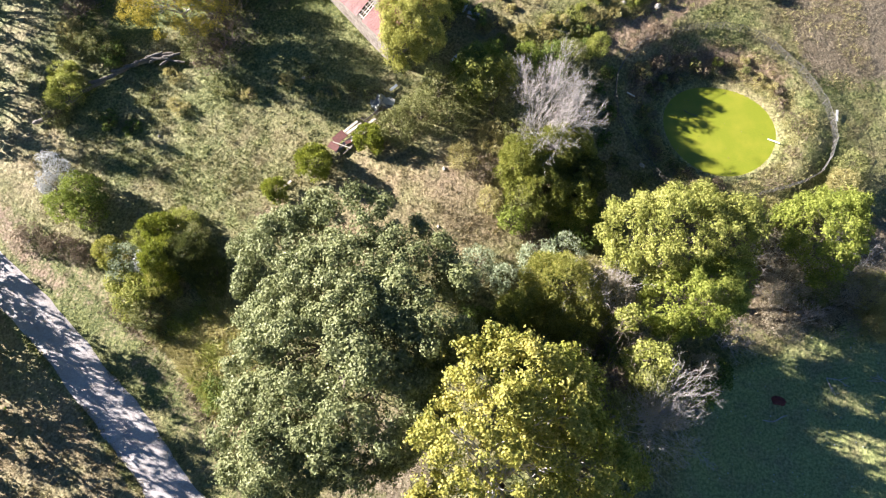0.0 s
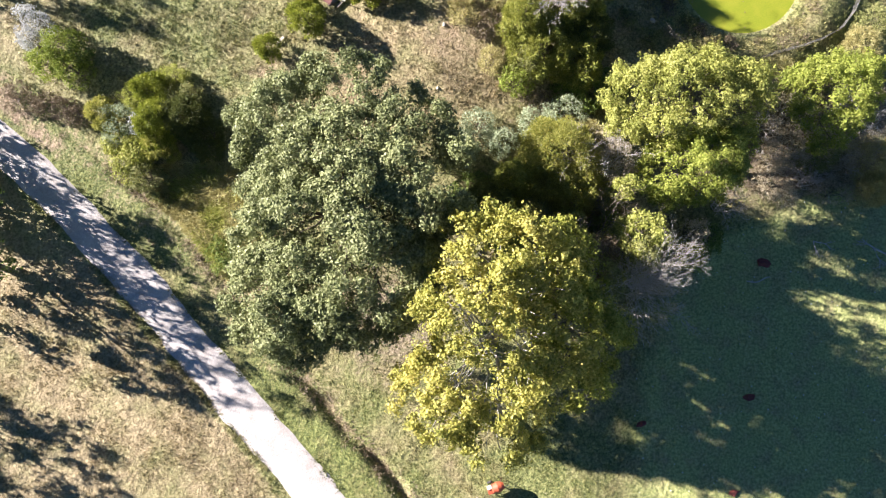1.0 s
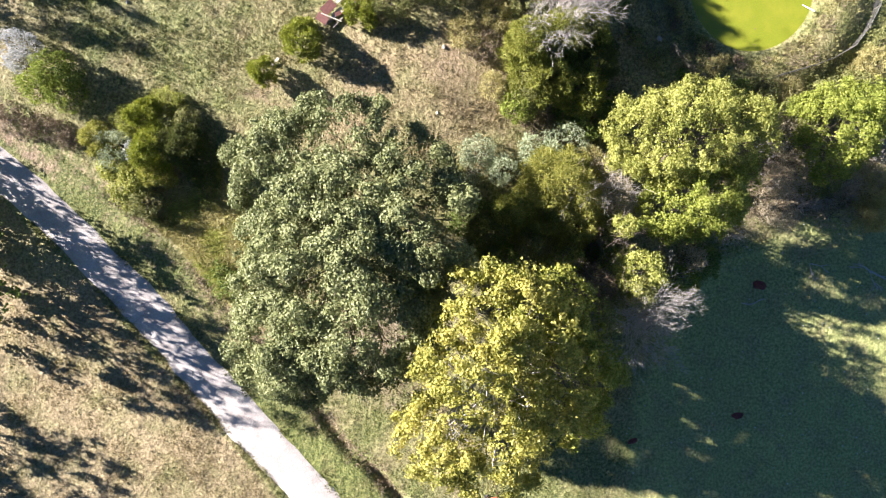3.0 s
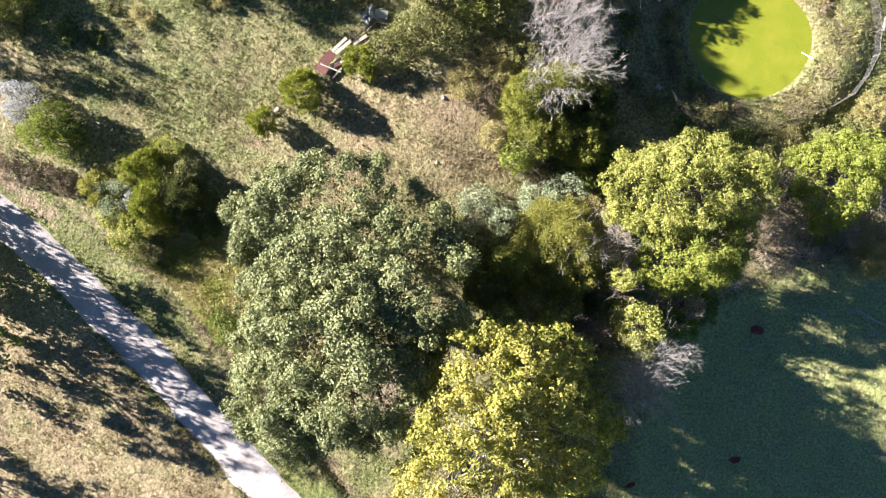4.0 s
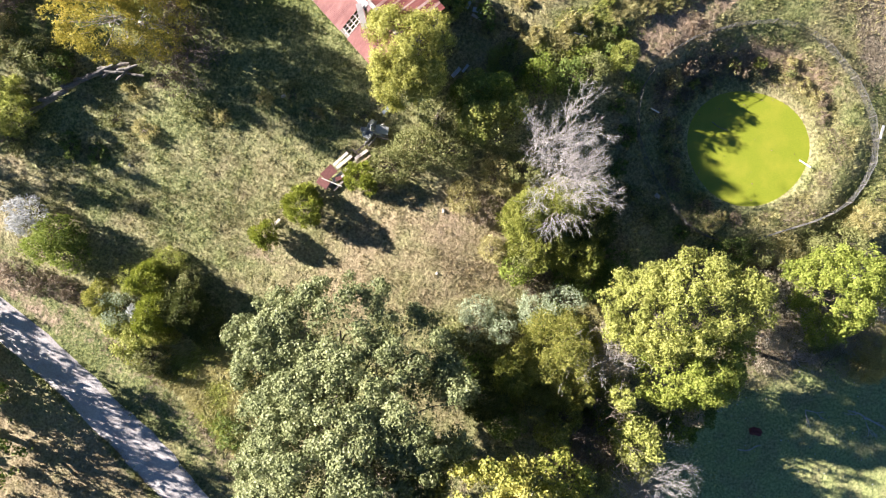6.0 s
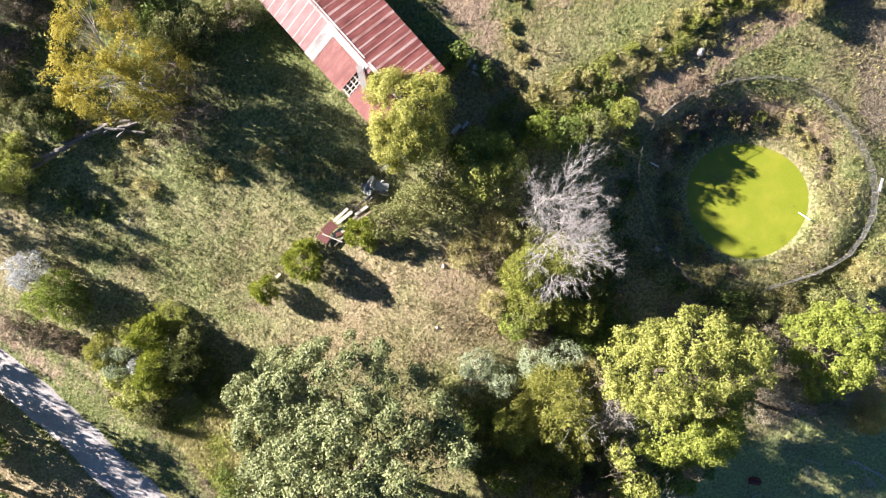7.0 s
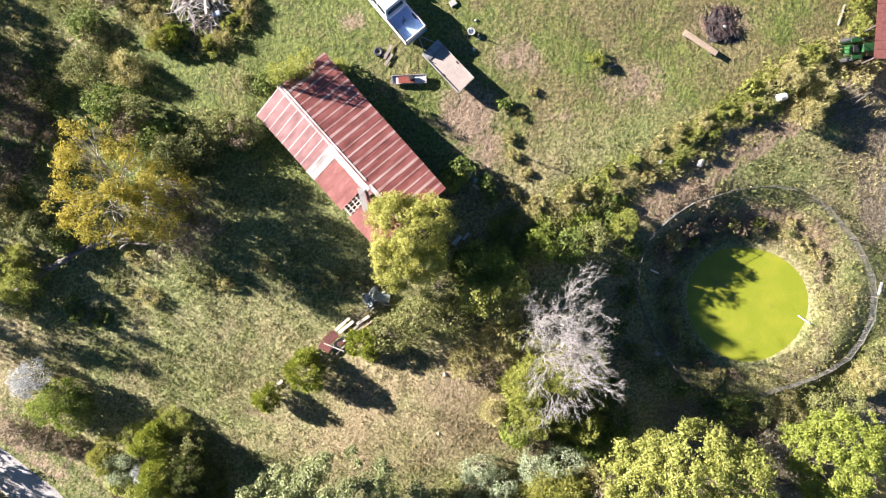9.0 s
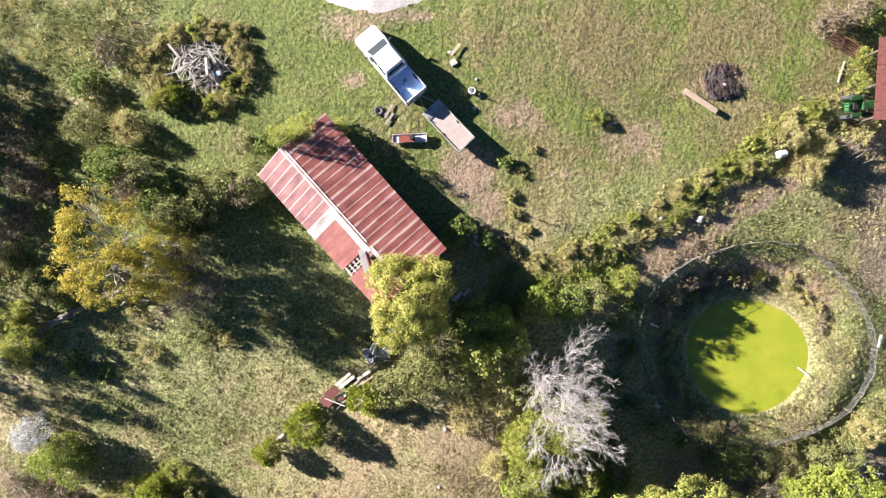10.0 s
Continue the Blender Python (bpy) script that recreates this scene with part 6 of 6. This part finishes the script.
for k in range(14):
    part("wall_board", block((0.03, 0.4, 9.2 - z0 + 0.4), Matrix.Translation((5.1, 0.25 + 0.41 * k, (9.2 + z0 - 0.4) / 2))), OLD_WOOD, shed)
tr = thing("tractor", flat(31.0, 52.6, 0, 8), "green farm tractor parked half under the shed", "tractor")
part("hood", block((1.5, 0.6, 0.55), Matrix.Translation((0.9, 0, 1.05)), 0.06), GREEN_PAINT, tr)
part("axle_box", block((1.0, 0.7, 0.5), Matrix.Translation((-0.3, 0, 0.75)), 0.05), GREEN_PAINT, tr)
part("seat", block((0.45, 0.5, 0.12), Matrix.Translation((-0.35, 0, 1.1)), 0.04), PLASTIC, tr)
part("steering_wheel", ring(bmesh.new(), Matrix.Translation((0.1, 0, 1.4)) @ Matrix.Rotation(0.6, 4, "Y"), 0.2, 0.02, 18, 6), PLASTIC, tr)
for s in (-1, 1):
    part("fender", block((0.9, 0.3, 0.06), Matrix.Translation((-0.45, s * 0.62, 1.3)), 0.03), GREEN_PAINT, tr)
    for x, r, w in ((-0.5, 0.5, 0.16), (1.35, 0.28, 0.11)):
        part("wheel", ring(bmesh.new(), Matrix.Translation((x, s * 0.72, r + w)) @ Matrix.Rotation(radians(90), 4, "X"), r, w, 22, 8), RUBBER, tr)
for k in range(5):
    part("rack_bar", block((1.0, 0.06, 0.06), Matrix.Translation((-1.3, -0.5 + 0.25 * k, 1.15)), 0.01), GREEN_PAINT, tr)
rack = thing("cattle_panel", flat(29.9, 57.2, 0.35, -32), "rusty iron grate leaning in the weeds", "grate")
for k in range(6):
    part("bar", rod(bmesh.new(), (-1.2, -0.5 + 0.2 * k, 0.1), (1.2, -0.5 + 0.2 * k, 0.35), 0.03, sides=6), RUST, rack)
for x in (-1.2, 0.0, 1.2):
    part("cross_bar", rod(bmesh.new(), (x, -0.55, 0.23 + x * 0.1), (x, 0.55, 0.23 + x * 0.1), 0.03, sides=6), RUST, rack)
for k in range(7):
    one("rail", rod(bmesh.new(), (-1.6, 0, 0.25), (1.6, 0.1, 0.5), 0.05, 0.035, 6), POST, flat(30.6 + 0.5 * (k % 3), 49.6 - 0.32 * k, 0, 25 + 7 * math.sin(k * 2.0)), "grey fallen fence rail by the shed", "rail", "fallen rails")
barrel = thing("barrel", flat(25.6, 49.0, 0.3, 20), "white plastic barrel lying on the bank", "barrel")
bm = bmesh.new()
for a, b, r0, r1 in ((-0.42, -0.3, 0.22, 0.28), (-0.3, 0.3, 0.28, 0.28), (0.3, 0.42, 0.28, 0.22)):
    rod(bm, (a, 0, 0), (b, 0, 0), r0, r1, 18)
part("drum", bm, WHITE_PLASTIC, barrel)
for x in (-0.25, 0.25):
    part("hoop", ring(bmesh.new(), Matrix.Translation((x, 0, 0)) @ Matrix.Rotation(radians(90), 4, "Y"), 0.285, 0.018, 20, 6), WHITE_PLASTIC, barrel)

# scrap by the barn and in the brush
for x, y, ln, wd_, turn, mat_, lab in ((1.95, 43.0, 0.9, 0.24, 62, BLUE_TIN, "strip of pale blue tin standing in weeds"), (2.75, 42.45, 1.1, 0.35, -12, BLUE_TIN, "bent pale blue tin sheet on bare soil"), (2.5, 42.0, 0.8, 0.2, -28, PALE_WOOD, "short pale board on bare soil"),
                                       (1.0, 38.0, 0.9, 0.3, 48, BLUE_TIN, "pale tin scrap lying in deep shade"), (1.7, 38.3, 0.7, 0.2, 52, BLUE_TIN, "narrow tin scrap lying in deep shade"), (-18.7, 45.3, 1.45, 0.11, 14, PALE_WOOD, "pale pole lying in the grass"),
                                       (10.4, 40.85, 1.1, 0.1, -14, PALE_WOOD, "pale pole lying among dry weeds"), (12.5, 51.0, 0.6, 0.15, 20, OLD_WOOD, "grey board scrap on the lawn"), (-13.1, 26.6, 0.8, 0.2, 42, PALE_WOOD, "white board end beside a cedar"),
                                       (-4.3, 35.2, 0.8, 0.25, 40, BLUE_TIN, "grey tin scrap under brush"), (35.6, 34.2, 1.1, 0.22, 82, WHITE_PLASTIC, "white board leaning by the fence")):
    board(x, y, ln, wd_, turn, mat_, lab, 0.15, 0.03, "scrap_board")
tyre(-20.4, 41.6, 0.24, 0.5, "old tyre on a heap of brush")

# the heap of logs and boards by the cedars
for k, (x, y, ln, wide, turn, lift, mat_) in enumerate(((-7.86, 31.47, 1.5, 0.22, 42, 0.3, PALE_WOOD), (-7.6, 31.22, 1.6, 0.24, 39, 0.34, PALE_WOOD), (-6.25, 31.8, 1.2, 0.22, 34, 0.3, PALE_WOOD), (-7.8, 30.4, 1.8, 0.22, 38, 0.26, PALE_WOOD), (-7.2, 30.9, 1.7, 0.2, 40, 0.2, OLD_WOOD),
                                                    (-8.5, 29.6, 1.6, 0.2, 34, 0.2, OLD_WOOD), (-8.2, 29.9, 1.5, 0.16, 30, 0.28, PALE_WOOD), (-8.0, 29.5, 1.3, 0.16, 44, 0.16, OLD_WOOD), (-6.0, 31.4, 1.2, 0.12, 36, 0.34, TAN_WOOD), (-6.6, 31.1, 1.4, 0.2, 44, 0.16, OLD_WOOD), (-8.5, 29.7, 1.7, 0.08, -22, 0.5, PALE_WOOD), (-6.4, 32.2, 0.9, 0.12, 40, 0.3, DARK_WOOD), (-6.7, 32.0, 0.7, 0.1, -40, 0.36, DARK_WOOD))):
    one("plank", block((ln, wide, 0.09), Matrix.Rotation(0.03 * math.sin(k * 2.7), 4, "Y"), 0.012), mat_, flat(x, y, lift, turn), "weathered plank in a loose heap", "plank", "heap of planks")
for x, y, ln, wide, turn, lift in ((-8.73, 30.42, 1.15, 0.75, 42, 0.5), (-9.22, 29.66, 0.95, 0.6, -35, 0.42), (-8.0, 30.0, 0.5, 0.3, 20, 0.44)):
    one("tin_sheet", block((ln, wide, 0.025), Matrix.Rotation(0.07, 4, "X"), 0.006), RUST, flat(x, y, lift, turn), "rusty red tin sheet on a heap of planks", "tin sheet")
one("tin_sheet", block((1.0, 0.6, 0.03), Matrix.Rotation(0.2, 4, "X"), 0.008), TARP, flat(-4.64, 33.65, 0.55, -10), "grey tin sheet propped over old beams", "tin sheet")
bm = bmesh.new()
bmesh.ops.create_grid(bm, x_segments=16, y_segments=16, size=0.85)
for v in bm.verts:
    k = 0.62 + 0.5 * noise.noise(Vector((v.co.x * 1.7, v.co.y * 1.7, 4.0)))
    v.co = Vector((v.co.x * k, v.co.y * k * 0.8, 0.35 + 0.45 * noise.noise(v.co * 2.6) + 0.2 * noise.noise(v.co * 7) - 0.3 * (v.co.length / 0.9) ** 2))
bmesh.ops.solidify(bm, geom=bm.faces[:], thickness=0.02)
one("tarp", bm, TARP, flat(-5.5, 33.6, 0.25, 20) @ Matrix.Scale(1.5, 4), "crumpled grey-white plastic sheet in the weeds", "tarp")
for x, y, turn, ln in ((-4.7, 33.1, -15, 1.3), (-5.5, 33.1, 52, 1.7), (-5.25, 33.0, 55, 1.5), (-4.6, 33.4, -30, 1.0)):
    one("log", log_bm(ln, 0.1, 0.03, 1), OLD_WOOD, flat(x, y, 0.25, turn), "grey old log beside a plastic sheet", "log", "heap of logs")

# the old log wall at the meadow's far edge
for k in range(11):
    f = k / 10
    x, y = -34.6 + 9.6 * f, 32.9 + 5.0 * f + 0.8 * math.sin(f * 2.6)
    one("log", log_bm(2.6, 0.19, 0.02, k % 2), (OLD_WOOD, POST)[k % 2], flat(x, y, 0.12 + 0.2 * (k % 2), 27 - 14 * f + 5 * math.sin(k * 2.3)), "grey weathered log in a low fallen wall", "log", "fallen log wall")
for k in range(7):
    one("log", log_bm(1.7, 0.13, 0.02, 0), POST, flat(-25.6 + 0.35 * k, 38.0 + 0.3 * math.sin(k * 3), 0.2 + 0.1 * (k % 3), 15 + 30 * math.sin(k * 1.9)), "grey weathered log in a low fallen wall", "log", "fallen log wall")

# sticks at the pond and on the pasture
one("pipe", rod(bmesh.new(), (-0.5, 0, 0.0), (0.5, 0.0, 0.35), 0.055, sides=10), WHITE_PLASTIC, Matrix.Translation((29.5, 31.6, POND)) @ Matrix.Rotation(radians(-40), 4, "Z"), "white plastic pipe standing out of the pond", "pipe")
one("pipe", rod(bmesh.new(), (-0.4, 0, 0.1), (0.4, 0.0, 0.2), 0.055, sides=10), WHITE_PLASTIC, flat(16.7, 35.6, 0.1, -22), "white plastic pipe on the bank", "pipe")
one("branch", log_bm(1.6, 0.035, 0.03, 1), TWIG_BROWN, Matrix.Translation((22.6, 34.6, POND)) @ Matrix.Rotation(radians(-28), 4, "Z"), "thin dark stick floating in duckweed", "branch")
one("branch", log_bm(2.1, 0.06, 0.06, 0), TWIG, Matrix.Translation((26.2, 7.7, on(26.2, 7.7))) @ Matrix.Rotation(radians(10), 4, "Z"), "bare white branch lying on shaded pasture", "branch")
for x, y, stems, lab in ((31.0, 11.0, (((1, -0.25, 0.1), 0.9, 0.06), ((0.15, -1, 0.15), 0.8, 0.05)), "bleached dead branch lying on the pasture"), (36.0, 10.4, (((1, -0.5, 0.12), 1.8, 0.1), ((-0.8, 0.3, 0.2), 1.0, 0.08), ((0.3, -1, 0.1), 1.0, 0.07)), "dark fallen tree at the pasture's edge")):
    b = thing("fallen_branch", pose(x, y, on(x, y) + 0.05), lab, "branch")
    for way, ln, r in stems:
        out = []
        wv = np.array(way, float)
        twigs((0, 0, 0), wv / np.linalg.norm(wv), ln, r, 2, out, 0.35, 0.02)
        hang("limb", tubes("limb", out, TWIG, 5), b)
# Plain mounds stand in for unidentified red-brown shapes, cattle-like in outline.
for i, (x, y, s) in enumerate(((26.8, 9.1, 0.8), (24.9, -1.8, 0.7), (16.0, -3.9, 0.55), (23.2, -9.2, 0.55))):
    bm = rock(s, 40 + i)
    for v in bm.verts:
        k = 1 + 0.55 * noise.noise(v.co * 2.4 + Vector((i * 5.0, 0, 0)))
        v.co = Vector((v.co.x * k * 0.85, v.co.y * k * 0.62, v.co.z * 0.55 * k))
    one("mound", bm, MOUND_RED, Matrix.Translation((x, y, on(x, y) - 0.02)) @ Matrix.Rotation(radians(-20 + 15 * i), 4, "Z"), "low red-brown mound in place of an unidentified shape", "mound", "mounds on the pasture")

# red mixer and the wire panel on the shore
mx = thing("cement_mixer", flat(4.4, -8.5, 0, 20), "orange-red drum mixer standing on the grass", "mixer")
rows = [[(x, q * math.cos(a), 0.85 + q * math.sin(a)) for a in (2 * math.pi * i / 20 for i in range(20))] for x, q in ((-0.5, 0.2), (-0.38, 0.34), (0.0, 0.42), (0.3, 0.34), (0.5, 0.22), (0.46, 0.19), (0.2, 0.3))]
part("drum", loft(rows), ORANGE_RED, mx)
part("motor_box", block((0.42, 0.34, 0.4), Matrix.Translation((-0.62, -0.15, 0.7)), 0.04), ORANGE_RED, mx)
part("cover", block((0.36, 0.3, 0.1), Matrix.Translation((-0.62, 0.22, 0.98)), 0.04), WHITE_PLASTIC, mx, "white sheet-metal cover")
for s in (-1, 1):
    part("leg", rod(bmesh.new(), (-0.3, s * 0.2, 0.8), (-0.45, s * 0.45, 0.0), 0.03), RUST, mx)
    part("leg", rod(bmesh.new(), (0.3, s * 0.2, 0.75), (0.5, s * 0.4, 0.0), 0.03), RUST, mx)
    part("wheel", ring(bmesh.new(), Matrix.Translation((-0.5, s * 0.42, 0.2)) @ Matrix.Rotation(radians(90), 4, "X"), 0.15, 0.05, 18, 6), RUBBER, mx)
part("handle", rod(bmesh.new(), (0.55, -0.2, 0.5), (0.95, -0.25, 0.45), 0.025), PALE_WOOD, mx)
gate = thing("mesh_gate", flat(3.0, -9.6, 0, -35), "grey wire mesh gate between pale posts", "gate")
for x in (-0.2, 2.6):
    part("post", rod(bmesh.new(), (x, 0, -0.2), (x, 0, 1.3), 0.06, 0.05, 8), PALE_WOOD, gate)
for k in range(9):
    part("wire", rod(bmesh.new(), (-0.2, 0, 0.15 + 0.13 * k), (2.6, 0, 0.15 + 0.13 * k), 0.014, sides=5), WIRE, gate)
for k in range(13):
    part("wire", rod(bmesh.new(), (0.02 + 0.2 * k, 0, 0.1), (0.02 + 0.2 * k, 0, 1.2), 0.014, sides=5), WIRE, gate)

# ---- fallen leaves ----
def scatter(name, n, x0, x1, y0, y1, size, mat, label, test, level=None):
    x, y = rng.uniform(x0, x1, n), rng.uniform(y0, y1, n)
    ok = test(x, y)
    x, y = x[ok], y[ok]
    z = land(x, y) + 0.07 if level is None else np.full(len(x), level + 0.012)
    face = np.array([0, 0, 1.0]) + rng.normal(size=(len(x), 3)) * (0.45 if level is None else 0.05)
    return tagged(new(name, leaf_mesh(name, np.stack([x, y, z], 1), face, size, 0.7, mat)), label, "leaves", kind="stuff")


scatter("fallen_leaves", 7000, -36, 36, -20, 62, 0.08, LEAF["tan"], "pale fallen leaves scattered over the grass", lambda x, y: (x < pasture_edge(y) - 0.3) & (pond_off(x, y) > 0.2) & (fbm(x / 5, y / 5, 120) > 0.48))
scatter("leaf_litter", 16000, 8, 40, 12, 58, 0.13, LEAF["brown"], "brown dead leaves under the trees and on the bank", lambda x, y: (zones(x, y)[3] > 0.35) & (x < pasture_edge(y)) & (pond_off(x, y) > 1))
scatter("pasture_leaves", 420, 13, 40, -16, 15, 0.13, LEAF["silver"], "pale leaves lying on the shaded pasture", lambda x, y: x > pasture_edge(y) + 0.5)
scatter("pond_leaves", 26, 20, 30, 28, 38, 0.13, LEAF["brown"], "brown leaves floating in the duckweed", lambda x, y: pond_off(x, y) < -0.4, POND)


# ---- clods on the bare soil ----
def clods(n, label):
    x, y = rng.uniform(-12, 24, n), rng.uniform(42, 58, n)
    ok = (zones(x, y)[2] > 0.32 + 0.3 * rng.random(n)) & (np.hypot(x - 20.8, y - 54.2) > 1.2)
    x, y = x[ok], y[ok]
    r = rng.uniform(0.012, 0.05, len(x))
    corner = np.array([(1, 0, 0), (0, 1, 0), (-1, 0, 0), (0, -1, 0), (0, 0, 0.8), (0, 0, -0.8)])
    face = np.array([(0, 1, 4), (1, 2, 4), (2, 3, 4), (3, 0, 4), (1, 0, 5), (2, 1, 5), (3, 2, 5), (0, 3, 5)])
    v = corner[None] * r[:, None, None] * rng.uniform(0.6, 1.4, (len(x), 6, 1)) + np.stack([x, y, land(x, y) + 0.2 * r], 1)[:, None]
    f = face[None] + 6 * np.arange(len(x))[:, None, None]
    me = raw_mesh("soil_clods", v.reshape(-1, 3), f.reshape(-1, 3), [SOIL])
    return tagged(new("soil_clods", me), label, "soil", kind="stuff")


SOIL = plain("crumbly brown soil", (0.16, 0.1, 0.07), (0.36, 0.255, 0.19), 4, 0.95)
clods(9000, "loose clods of brown soil and stones")
